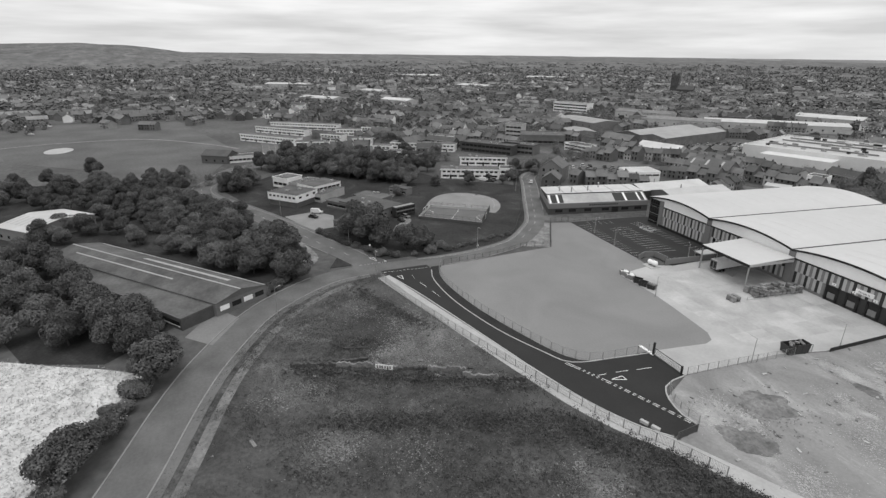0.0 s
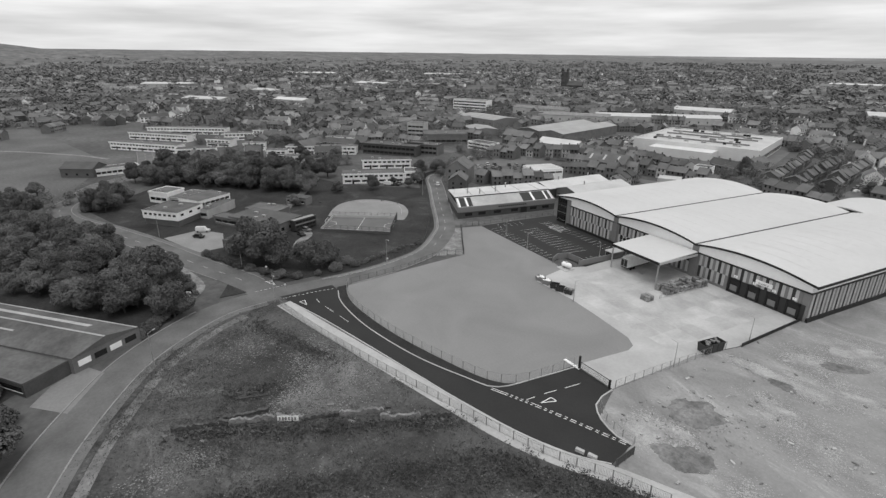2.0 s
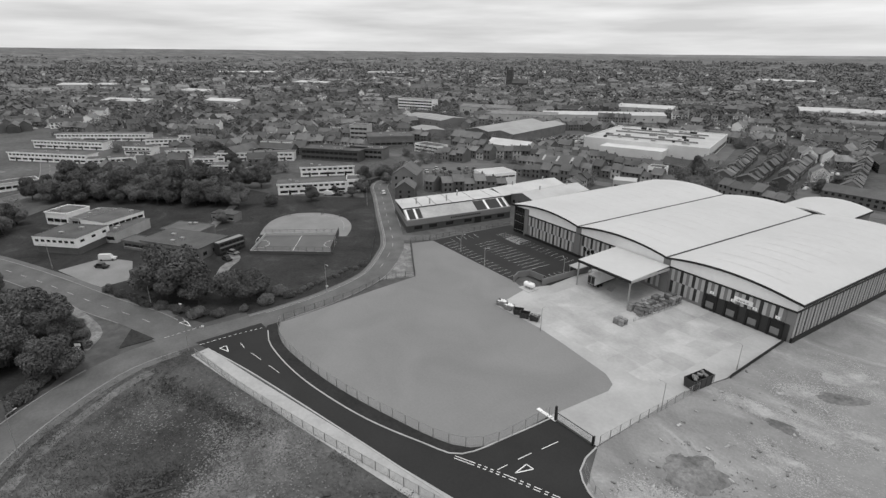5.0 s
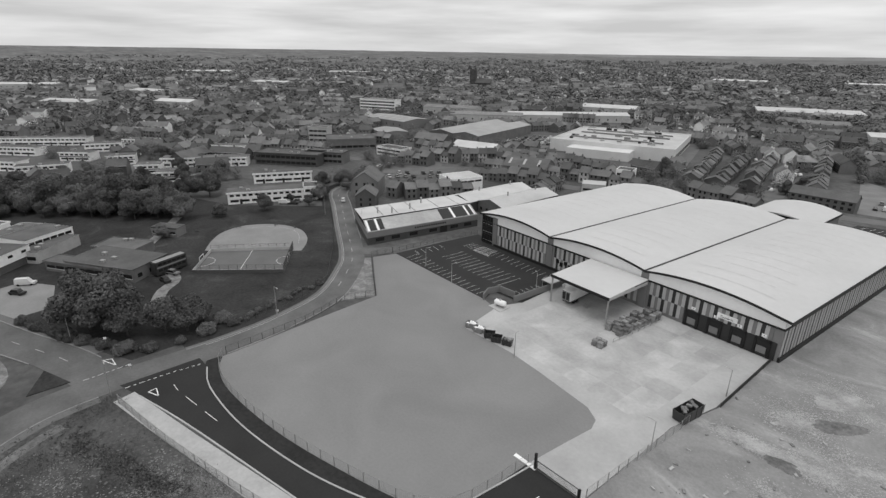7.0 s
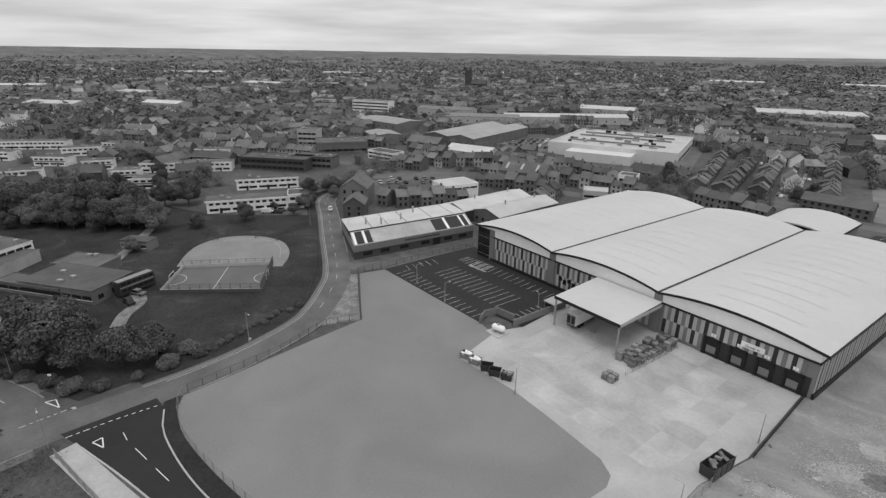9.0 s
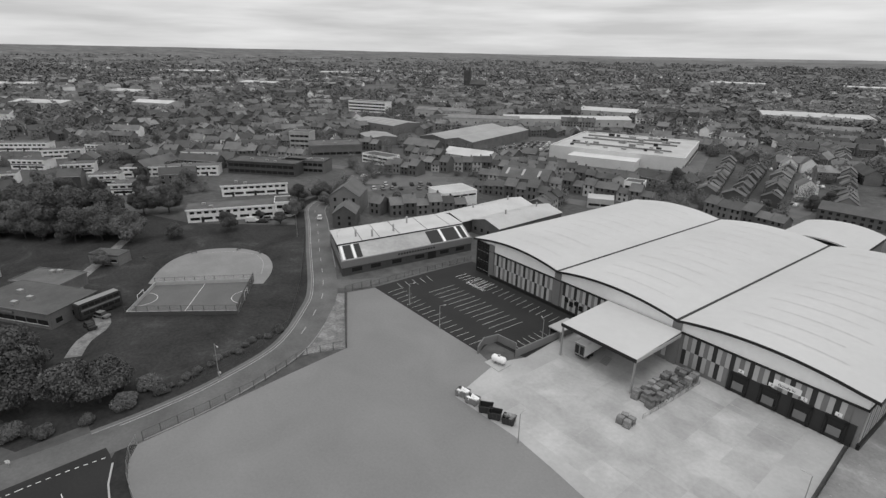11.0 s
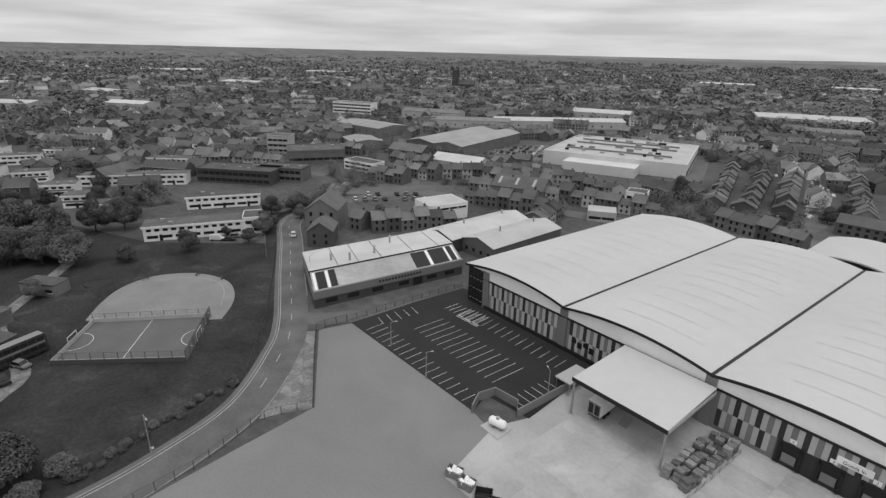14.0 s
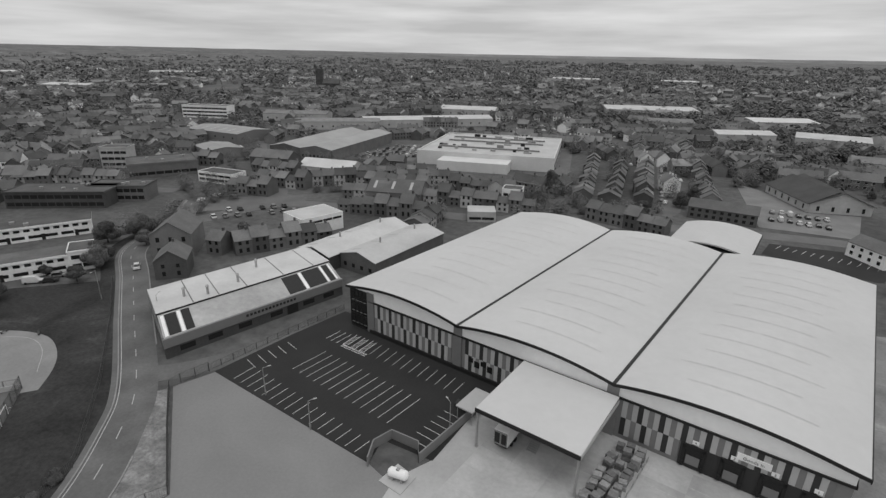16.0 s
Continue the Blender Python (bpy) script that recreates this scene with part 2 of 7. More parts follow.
def smooth_line(pts, step=2.0):
    """Points along a smooth curve through pts."""
    out = []
    P = [Vector(p) for p in pts]
    P = [P[0] * 2 - P[1]] + P + [P[-1] * 2 - P[-2]]
    for i in range(1, len(P) - 2):
        a, b, c, d = P[i - 1:i + 3]
        k = max(1, int((c - b).length / step))
        for j in range(k):
            t = j / k
            out.append(0.5 * ((2 * b) + (c - a) * t + (2 * a - 5 * b + 4 * c - d) * t * t + (3 * b - a - 3 * c + d) * t ** 3))
    out.append(P[-2])
    return out


def normals2(line):
    out = []
    for i in range(len(line)):
        d = (line[min(i + 1, len(line) - 1)] - line[max(i - 1, 0)])
        out.append(Vector((-d.y, d.x)).normalized())
    return out


def ribbon(bm, line, off0, off1, z0, z1):
    """A strip between two offsets of a line, with a top at z1 and sides down to z0."""
    ns = normals2(line)
    rows = []
    for p, n in zip(line, ns):
        a, b = p + n * off0, p + n * off1
        rows.append([bm.verts.new((a.x, a.y, z0)), bm.verts.new((a.x, a.y, z1)), bm.verts.new((b.x, b.y, z1)), bm.verts.new((b.x, b.y, z0))])
    for r, s in zip(rows, rows[1:]):
        for i in range(3):
            bm.faces.new((r[i], r[i + 1], s[i + 1], s[i]))
    bm.faces.new(rows[0][::-1])
    bm.faces.new(rows[-1])
    return bm


def offset_line(line, d):
    return [p + n * d for p, n in zip(line, normals2(line))]


def setting(name, bm, material, label, category):
    return tagged(part(name, bm, material), label, category, kind="structure")


def flip(bm):
    bmesh.ops.recalc_face_normals(bm, faces=bm.faces[:])
    return bm

# ---- ground, roads and yards ----
bm = bmesh.new()
R = 4900
ring = [(R * math.cos(a * math.pi / 24), R * math.sin(a * math.pi / 24)) for a in range(48)]
bm.faces.new([bm.verts.new((x, y, 0)) for x, y in ring])
setting("ground", bm, M_GROUND, "dark grassy ground that reaches the horizon", "ground")

main_line = smooth_line([(150, -196), (112, -184.5), (82, -174.5), (62, -168.5), (48, -163), (31, -153.5), (20.5, -143.5), (12.5, -131), (10.5, -118),
                         (11, -106), (11, -92), (9.2, -79), (4, -64), (-8, -50.5), (-19, -42), (-46, -27.5), (-70, -14.5), (-88, -5), (-97, 5), (-104, 20), (-130, 45)])
branch_line = smooth_line([(9, -118), (-6, -123), (-23, -131), (-49, -142), (-73, -153.5), (-98, -167), (-118, -170), (-138, -163), (-158, -156), (-178, -136), (-215, -131), (-258, -129)])
access_left = [(13, -116), (19, -114), (34.5, -109.6), (63.5, -102.7), (78, -99.4), (91, -96), (98.6, -91.6), (103, -88)]
access_right = [(13, -101), (17.6, -101), (25, -103), (40, -102.8), (57.4, -99.4), (70.6, -94.4), (76.7, -90.8), (78.6, -81), (79.8, -71.6)]
yard_line = [(15.5, -97), (18.4, -98.9), (28, -100.6), (46, -98.8), (64, -94.3), (74, -90.6), (77.6, -86.5), (78.6, -80), (79.1, -72)]
fence_line = [(19, -117.4), (37.3, -113.6), (58, -108), (73.6, -103.2), (86.7, -99), (97, -95.2), (105, -90.6), (113, -87), (130, -79)]

setting("road_main", ribbon(bmesh.new(), main_line, -3.9, 3.9, -0.1, 0.05), M_ROAD, "worn grey asphalt road with a long bend", "road")
setting("road_branch", ribbon(bmesh.new(), branch_line, -4.2, 4.2, -0.1, 0.045), M_ROAD, "worn grey asphalt side road past the school", "road")
setting("road_factory", ribbon(bmesh.new(), smooth_line([(-20, -40), (-14, -33), (-8, -20), (-3, -5), (6, 20), (12, 45)]), -3, 3, -0.1, 0.043), M_ROAD, "grey asphalt service lane beside the factory", "road")
acc = [tuple(p) for p in smooth_line(access_left)] + [(101.8, -81.6), (99, -82), (94.5, -81), (91, -78.6), (89.6, -75), (89.2, -71.7)] + [tuple(p) for p in smooth_line(access_right)][::-1]
setting("road_access", prism(acc, -0.1, 0.07), M_TAR, "new black asphalt access road into the yard", "road")
yard_pts = [tuple(p) for p in smooth_line(yard_line)] + [(80.2, -63.7), (81.2, -57), (80.4, -54.4), (77.4, -52.4), (64, -50), (55.6, -48.8), (41, -48.8), (38.6, -35.5), (33, -34), (-9, -31.5), (-11.5, -39), (12.6, -54.6), (13.5, -70), (14.8, -86)]
setting("yard_verge", flip(ribbon(bmesh.new(), smooth_line(yard_line), -2.9, 0.3, -0.1, 0.02)), M_VERGE, "dark planted strip between kerb and yard", "verge")
setting("yard_hardstanding", prism(yard_pts, -0.1, 0.035), M_HARD, "flat rolled grey stone yard", "yard")
slab = [(38, -3.5), (94.3, -8.2), (93.4, -34), (90.4, -46), (90, -57), (89.2, -71.7), (79.2, -71.7), (79.2, -60), (60, -54), (40.6, -50.5), (38, -35), (41, -28)]
yard_slab = setting("yard_slab", prism(slab, -0.1, 0.03), M_CONC, "pale stained concrete loading yard", "yard")
carpark = [(-9.3, -31.5), (-7.5, -12), (-5.2, 3), (1, 3), (5, 0), (41, -3), (41.2, -28), (31.5, -28.5), (33, -34)]
setting("car_park", prism(carpark, -0.1, 0.06), M_TAR, "new black asphalt car park with white bays", "car park")
soil = [(89.4, -71.6), (90.5, -46), (93.8, -34), (94.8, -8), (101, 62), (150, 75), (230, 20), (230, -70), (113, -85), (105, -90), (102, -83), (99, -82), (94, -81)]
setting("bare_ground", prism(soil, -0.1, 0.04), M_SOIL, "bare pale soil and rubble of a cleared site", "ground")
scrub = [(p.x, p.y) for p in offset_line(main_line, -4.2) if p.y < -117 and p.x < 150]
scrub = scrub + [(16, -116.4)] + fence_line + [(230, -75), (230, -196)]
setting("scrub_field", prism(scrub, -0.1, 0.02), M_SCRUB, "rough overgrown waste ground with weeds", "field")
setting("dirt_track", ribbon(bmesh.new(), [p for p in main_line if p.y < -128 and p.x < 120], -7.3, -9.4, -0.1, 0.028), M_TRACK, "worn dirt track beside the road", "track")
setting("verge_south", ribbon(bmesh.new(), [p for p in main_line if p.y < -122], -6.02, -7.2, -0.1, 0.05), M_WEEDY, "dark weedy verge beside the road", "verge")
setting("path_pale", ribbon(bmesh.new(), smooth_line([(17.5, -116), (36, -111.6), (61, -105.2), (76, -101.3), (89, -97.6), (98, -93.6), (104.5, -89.4), (113, -85.2), (125, -79.5)]), -2.2, 1.7, -0.1, 0.1), M_PATH, "pale concrete footpath beside the access road", "path")
mown = [(4, -88), (1.3, -72), (-4.5, -60), (-24, -46.2), (-48, -31.5), (-72, -19), (-100, -50), (-150, -70), (-150, -125), (-108, -160), (-73, -148), (-49, -136.8), (-23, -125.5), (-6, -117.5), (4.5, -112)]
setting("school_field", prism(mown, -0.1, 0.012), M_GRASS, "dark mown grass of a school field", "field")
setting("park_field", prism([(-124, -183), (-146, -168), (-222, -150), (-300, -170), (-420, -200), (-420, -420), (-277, -300), (-224, -280), (-180, -224)], -0.1, 0.012), M_PARK, "wide mown park field", "field")
setting("rubble_ground", prism([(49, -176), (62, -177.2), (76, -183), (95, -192), (95, -230), (20, -240), (34, -203), (39, -194), (44, -184)], -0.1, 0.05), M_GRAVEL, "blinding white rubble and gravel lot", "ground")
setting("school_car_park", prism([(-55.7, -137.3), (-42.4, -132.4), (-34.2, -128.8), (-35.3, -120.9), (-50.7, -118.4), (-59.2, -124.7)], -0.1, 0.03), M_COURTL, "pale concrete school car park", "car park")
setting("school_path", ribbon(bmesh.new(), smooth_line([(-22, -100), (-28, -97), (-34, -92), (-46, -92), (-64, -92.5), (-80, -83), (-96, -73)]), -1.6, 1.6, -0.1, 0.03), M_STONY, "pale path between school and court", "path")
setting("copse_floor", prism([(13, -143), (4, -136.6), (-8, -137), (-28, -143), (-48, -151), (-72, -163), (-92, -174), (-120, -182), (-150, -205), (-150, -262), (-60, -262), (-20, -232), (36, -200), (42, -184), (24, -166), (18, -151)], -0.1, 0.008), M_GRASS, "dark undergrowth below the copse", "ground")
setting("pavement_corner", prism([tuple(p) for p in offset_line(smooth_line([(-44, -147.2), (-34.2, -140.4), (-20.3, -135.6), (-8.3, -133), (-2.8, -133.6), (1.6, -136.4)]), 1.1)] + [tuple(p) for p in offset_line(smooth_line([(-44, -147.2), (-34.2, -140.4), (-20.3, -135.6), (-8.3, -133), (-2.8, -133.6), (1.6, -136.4)]), -1.1)][::-1], -0.1, 0.11), M_STONY, "pale worn pavement round the copse corner", "pavement")
setting("layby", prism([(41.7, -163), (35.8, -169), (30, -166), (25, -160.5), (30, -157), (36, -160)], -0.1, 0.06), M_LOT, "pale concrete forecourt beside the road", "forecourt")
setting("verge_east", prism([(8.9, -63.5), (12.4, -55), (-11.6, -39.6), (-12.6, -41.5), (-4, -50)], -0.1, 0.03), M_STONY, "bare stony verge beside the road", "verge")
setting("grass_island", prism([(5.5, -123), (5.5, -130), (-2.6, -126.3)], -0.1, 0.17), M_GRASS, "small grass traffic island with a kerb", "island")


def kerb(name, line, off, h=0.17, w=0.28, m=M_KERB):
    return setting(name, flip(ribbon(bmesh.new(), line, off - w / 2, off + w / 2, -0.1, h)), m, "pale concrete kerb", "kerb")


kerb("kerb_1", [p for p in main_line if p.y < -133], 4.0)
kerb("kerb_2", [p for p in main_line if p.y < -119], -4.0)
kerb("kerb_3", [p for p in main_line if p.y > -104], 3.2)
kerb("kerb_4", [p for p in main_line if -96 < p.y < -56 and p.x > -5], -4.0)
kerb("kerb_5", smooth_line(access_left[1:]), 0.0, m=M_KERBN)
kerb("kerb_6", smooth_line(access_right[1:]), 0.0, w=0.26, m=M_KERBN)
kerb("kerb_7", smooth_line([(89.4, -72), (89.8, -75.4), (91, -78.4), (94.5, -80.9), (99, -82), (101.8, -81.6)]), 0.0, m=M_KERBN)
kerb("kerb_8", [p for p in branch_line if p.x < 2], -4.3)
kerb("kerb_9", [p for p in branch_line if p.x < -8], 4.3)
kerb("kerb_10", [p for p in main_line if p.y > -36], -4.0)
setting("pavement_west", ribbon(bmesh.new(), [p for p in main_line if p.y > -104], 3.34, 4.3, -0.1, 0.12), M_ROADF, "narrow asphalt pavement", "pavement")
setting("verge_west", flip(ribbon(bmesh.new(), [p for p in main_line if p.y > -104], 4.34, 8.0, -0.1, 0.018)), M_GRASS, "dark grass verge beside the bend", "verge")
setting("pavement_south", ribbon(bmesh.new(), [p for p in main_line if p.y < -119], -4.15, -6.0, -0.1, 0.1), M_ROADF, "narrow asphalt pavement along waste ground", "pavement")
setting("pavement_school", ribbon(bmesh.new(), [p for p in branch_line if p.x < 0], -4.45, -6.2, -0.1, 0.1), M_ROADF, "narrow asphalt pavement beside the school", "pavement")


def marks(name, segs, width, material, label, z=0.082):
    """Painted lines, each an own quad a little over the road."""
    bm = bmesh.new()
    for a, b in segs:
        a, b = Vector(a), Vector(b)
        n = (b - a).orthogonal().normalized() * width / 2
        bm.faces.new([bm.verts.new((q.x, q.y, z)) for q in (a - n, a + n, b + n, b - n)])
    return tagged(part(name, flip(bm), material), label, "road marking", kind="structure")


def dashes(line, on, off, start=0.0):
    out, acc_d, prev = [], start, None
    cur = None
    for a, b in zip(line, line[1:]):
        d = (b - a).length
        k = max(1, int(d / 0.5))
        for j in range(k):
            p, q = a.lerp(b, j / k), a.lerp(b, (j + 1) / k)
            s = acc_d % (on + off)
            if s < on:
                out.append((p, q))
            acc_d += d / k
    return out


marks("trim_centre_line", dashes([p for p in main_line if p.y > -60], 3, 6), 0.15, M_PAINTD, "worn broken centre line", 0.058)
marks("trim_branch_line", dashes(branch_line[6:], 3, 5), 0.15, M_PAINTD, "worn broken centre line", 0.053)
marks("trim_edge_line", [(a, b) for a, b in zip(offset_line(main_line, 2.7), offset_line(main_line, 2.7)[1:]) if a.y > -100], 0.14, M_PAINTD, "worn road edge line", 0.058)
gl = smooth_line([(76.3, -92), (83.5, -88.7), (92, -85.3), (101, -81.9)])
marks("trim_give_way", dashes(gl, 0.6, 0.4), 0.15, M_PAINT, "white broken give way line")
marks("trim_give_way_b", dashes(offset_line(gl, -0.5), 0.6, 0.4), 0.15, M_PAINT, "white broken give way line")
marks("trim_lane_dash", [((82.8, -88.6), (83, -86.6)), ((83.2, -84.4), (83.6, -81.6)), ((84, -79.6), (84.5, -76))], 0.14, M_PAINT, "white lane dashes")
tri = [(85.0, -86.9), (84.8, -84.1), (86.2, -84.0)]
marks("trim_triangle", list(zip([Vector(p) for p in tri], [Vector(p) for p in tri[1:] + tri[:1]])), 0.2, M_PAINT, "white painted give way triangle")
gl2 = smooth_line([(14.6, -115.5), (14.8, -108), (15.6, -101)])
marks("trim_junction", dashes(gl2, 0.7, 0.5), 0.16, M_PAINT, "white broken junction line")
marks("trim_junction_dash", [((19.5, -108), (22, -108)), ((25, -107.5), (29, -106.8)), ((32, -106.3), (36, -105.6))], 0.11, M_PAINT, "white lane dashes")
tri = [(21.4, -111.3), (18.6, -110.9), (18.8, -112.4)]
marks("trim_triangle_b", list(zip([Vector(p) for p in tri], [Vector(p) for p in tri[1:] + tri[:1]])), 0.2, M_PAINT, "white painted give way triangle")
tri = [(0.8, -116.6), (4.4, -114.9), (1.2, -115.0)]
marks("trim_triangle_c", list(zip([Vector(p) for p in tri], [Vector(p) for p in tri[1:] + tri[:1]])), 0.2, M_PAINT, "white painted give way triangle", 0.056)
marks("trim_branch_junction", dashes(smooth_line([(6.4, -121), (6, -113)]), 0.7, 0.5), 0.25, M_PAINTD, "worn broken junction line", 0.058)

# car park bays
bays = []
mid = [((4.0 + 2.21 * i, -13.6 - 0.19 * i), (3.1 + 2.2 * i, -22.2 - 0.215 * i)) for i in range(13)]
bays += mid
bays += [((12.5 + 2.24 * i, -4.8 - 0.19 * i), (12.6 + 2.22 * i, -9.2 - 0.17 * i)) for i in range(11)]
bays += [((-4.0 + 2.26 * i, -25.8 - 0.28 * i), (-4.0 + 2.23 * i, -30.9 - 0.16 * i)) for i in range(16)]
bays += [((36.2 - 0.23 * i, -16.4 - 1.85 * i), (40.4 - 0.23 * i, -16.8 - 1.85 * i)) for i in range(6)]
bays += [((-7.4 + 0.4 * i, -25 + 2.4 * i), (-3.6 + 0.4 * i, -26 + 2.4 * i)) for i in range(5)]
marks("trim_bays", bays, 0.11, M_PAINTB, "white painted parking bay lines", 0.072)
hatch = []
for i in range(3):
    x0 = 5.0 + 2.4 * i
    hatch += [((x0, -9.2), (x0 + 1.2, -9.25)), ((x0, -9.2), (x0, -4.4)), ((x0 + 1.2, -9.2), (x0 + 1.2, -4.4))]
    hatch += [((x0, -9.0 + 0.8 * j), (x0 + 1.2, -8.2 + 0.8 * j)) for j in range(5)]
hatch += [((5.0, -9.3 - 0.7), (12.3, -9.9 - 0.4)), ((5.0, -9.3), (12.3, -9.7))]
hatch += [((5.2 + 0.8 * j, -9.9), (5.8 + 0.8 * j, -9.4)) for j in range(9)]
hatch += [((0.2 + 1.6 * i, -9.5), (0.6 + 1.6 * i, -5.0)) for i in range(3)]
marks("trim_hatching", hatch, 0.12, M_PAINT, "white hatched disabled bays", 0.072)

# ---- warehouse ----
WA = radians(-4.4)
WM = Matrix.Translation((0.8, -0.95, 0)) @ Matrix.Rotation(WA, 4, "Z")
EDGE, DEEP, EAVE, RISE, WALLTOP = [0.0, 30.6, 62.4, 95.2], 78.5, 10.4, 1.75, 7.9
SKEW = 0.036


def sk(bm):
    for v in bm.verts:
        v.co.x += v.co.y * SKEW
    return bm


def arch(s):
    """Height of the roof across one bay, s from 0 to 1."""
    return EAVE + RISE * 4 * s * (1 - s)


def strip_y(bm, prof, y0, y1):
    """A closed band along a bay: prof holds x and z of its upper side, 0.45 m thick."""
    rows = [[bm.verts.new(c) for c in ((x, y0, z), (x, y1, z), (x, y1, z - 0.45), (x, y0, z - 0.45))] for x, z in prof]
    for r, q in zip(rows, rows[1:]):
        for k in range(4):
            bm.faces.new((r[k], r[(k + 1) % 4], q[(k + 1) % 4], q[k]))
    bm.faces.new(rows[0])
    bm.faces.new(rows[-1][::-1])
    return flip(bm)


def text_mesh(words, size):
    cu = bpy.data.curves.new("lettering", "FONT")
    cu.body = words
    cu.size = size
    cu.align_x = "CENTER"
    cu.extrude = 0.01
    ob = bpy.data.objects.new("lettering", cu)
    scene.collection.objects.link(ob)
    me = bpy.data.meshes.new_from_object(ob)
    bpy.data.objects.remove(ob)
    return me


def warehouse():
    w = thing("warehouse", WM, "large white-roofed warehouse with three arched bays and striped walls", "warehouse")
    L = EDGE[-1]
    part("body", sk(boxes((0, L, 0, DEEP, -0.2, WALLTOP))), M_CLADM, w)
    N = 20
    for b in range(3):
        x0, x1 = EDGE[b], EDGE[b + 1]
        prof = [(x0 + (x1 - x0) * i / N, arch(i / N)) for i in range(N + 1)]
        wide = prof[:]
        if b == 0:
            wide[0] = (-1.2, EAVE - 0.1)
        if b == 2:
            wide[-1] = (L + 1.2, EAVE - 0.1)
        roof = part("roof", sk(strip_y(bmesh.new(), wide, -0.55, DEEP + 1)), M_ROOF, w, "smooth pale arched roof")
        bm = bmesh.new()
        for y in range(6, int(DEEP) - 2, 6):
            rows = []
            for i in range(5, 17):
                s = i / N + (0.04 if (y // 6) % 2 else -0.04)
                rows.append((x0 + (x1 - x0) * s, arch(s) + 0.03))
            r2 = [[bm.verts.new((x, yy, z)) for yy in (y, y + 0.28)] for x, z in rows]
            for r, q in zip(r2, r2[1:]):
                bm.faces.new((r[0], q[0], q[1], r[1]))
        part("roof_seams", sk(bm), mat("damp_seam", 0.49, 0.6, 0.1, 2.0), roof)
        bm = bmesh.new()
        lo = [bm.verts.new((x, -0.06, WALLTOP)) for x, z in prof]
        hi = [bm.verts.new((x, -0.06, z - 0.4)) for x, z in prof]
        for i in range(N):
            bm.faces.new((lo[i], lo[i + 1], hi[i + 1], hi[i]))
        part("gable", bm, M_CLAD, w, "white panel under the arched eave")
        bm = bmesh.new()
        rows = [[bm.verts.new((x, y, zz)) for y, zz in ((-0.71, z + 0.06), (-0.55, z + 0.06), (-0.55, z - 0.5), (-0.71, z - 0.5))] for x, z in wide]
        for r, q in zip(rows, rows[1:]):
            for k in range(4):
                bm.faces.new((r[k], r[(k + 1) % 4], q[(k + 1) % 4], q[k]))
        part("fascia", flip(bm), M_TRIM, w, "black curved roof edge")
    for b in (1, 2):
        part("valley_gutter", sk(boxes((EDGE[b] - 0.3, EDGE[b] + 0.3, -0.55, DEEP + 1, EAVE - 0.1, EAVE + 0.14))), M_TRIM, w, "dark gutter between two roof bays")
        part("pillar", boxes((EDGE[b] - 1.1, EDGE[b] + 0.9, -0.3, -0.05, 0, EAVE - 0.4)), M_CLADM, w, "grey pillar panel below a gutter")
    part("side_fascia", sk(boxes((L + 1.2, L + 1.35, -0.7, DEEP + 1, EAVE - 0.75, EAVE - 0.05))), M_TRIM, w)
    part("side_gable", sk(boxes((L, L + 0.06, 0, DEEP, WALLTOP, EAVE - 0.3))), M_CLAD, w)
    part("side_gable", sk(boxes((-0.06, 0, 0, DEEP, WALLTOP, EAVE - 0.3))), M_CLAD, w)
    part("back_gable", sk(boxes((0, L, DEEP, DEEP + 0.1, WALLTOP, EAVE - 0.3))), M_CLAD, w)
    part("wall_cap", boxes((-0.1, L + 0.2, -0.3, -0.08, WALLTOP - 0.2, WALLTOP + 0.2)), M_TRIM, w)
    part("wall_cap", sk(boxes((L + 0.08, L + 0.3, -0.3, DEEP, WALLTOP - 0.2, WALLTOP + 0.2))), M_TRIM, w)
    part("plinth", boxes((6, EDGE[1] + 14, -0.55, -0.02, 0, 0.9)), M_TRIM, w, "dark base wall")
    part("plinth", sk(boxes((L + 0.02, L + 0.55, 0, DEEP, 0, 1.1))), M_TRIM, w, "dark base wall")
    # striped cladding
    top_row, low_row = "LDLM", "MLDL"
    kinds = {"L": M_CLADL, "M": M_CLADM, "D": M_CLADD}
    pw = 0.86
    shared = {}
    for key, m in kinds.items():
        for z0, z1 in ((0.9, 4.35), (4.35, WALLTOP - 0.2)):
            me = bpy.data.meshes.new("cladding_panel")
            b2 = boxes((0.012, pw - 0.012, -0.14, -0.01, z0 + 0.01, z1 - 0.01))
            b2.to_mesh(me)
            b2.free()
            me.materials.append(m)
            shared[key, z0] = me
    x, i = 7.4, 0
    while x < L - 2.0:
        near_pillar = any(abs(x + pw / 2 - e) < 1.7 for e in EDGE[1:3])
        if not near_pillar:
            mesh_part("cladding_panel", shared[top_row[i % 4], 4.35], w, pose(x, 0, 0))
            if x < 72.8:
                mesh_part("cladding_panel", shared[low_row[i % 4], 0.9], w, pose(x, 0, 0))
        x += pw
        i += 1
    y, i = 0.6, 0
    while y < DEEP - 1.5:
        for row, z0 in ((top_row, 4.35), (low_row, 0.9)):
            mesh_part("cladding_panel", shared[row[(i + (1 if z0 < 1 else 0)) % 4], z0], w, pose(L + y * SKEW, y, 0, 0, 0, 90 - math.degrees(SKEW)))
        y += pw
        i += 1
    # glazed office corner
    g = part("office_front", boxes((-0.15, 5.2, -0.2, -0.02, 0.2, EAVE - 0.5)), M_GLASS, w, "dark glazed office corner")
    for zz in (1.2, 4.2, 7.0):
        for k in range(4):
            part("office_window", boxes((0.3 + k * 1.25, 1.1 + k * 1.25, -0.26, -0.19, zz, zz + 0.12)), M_STEEL, g)
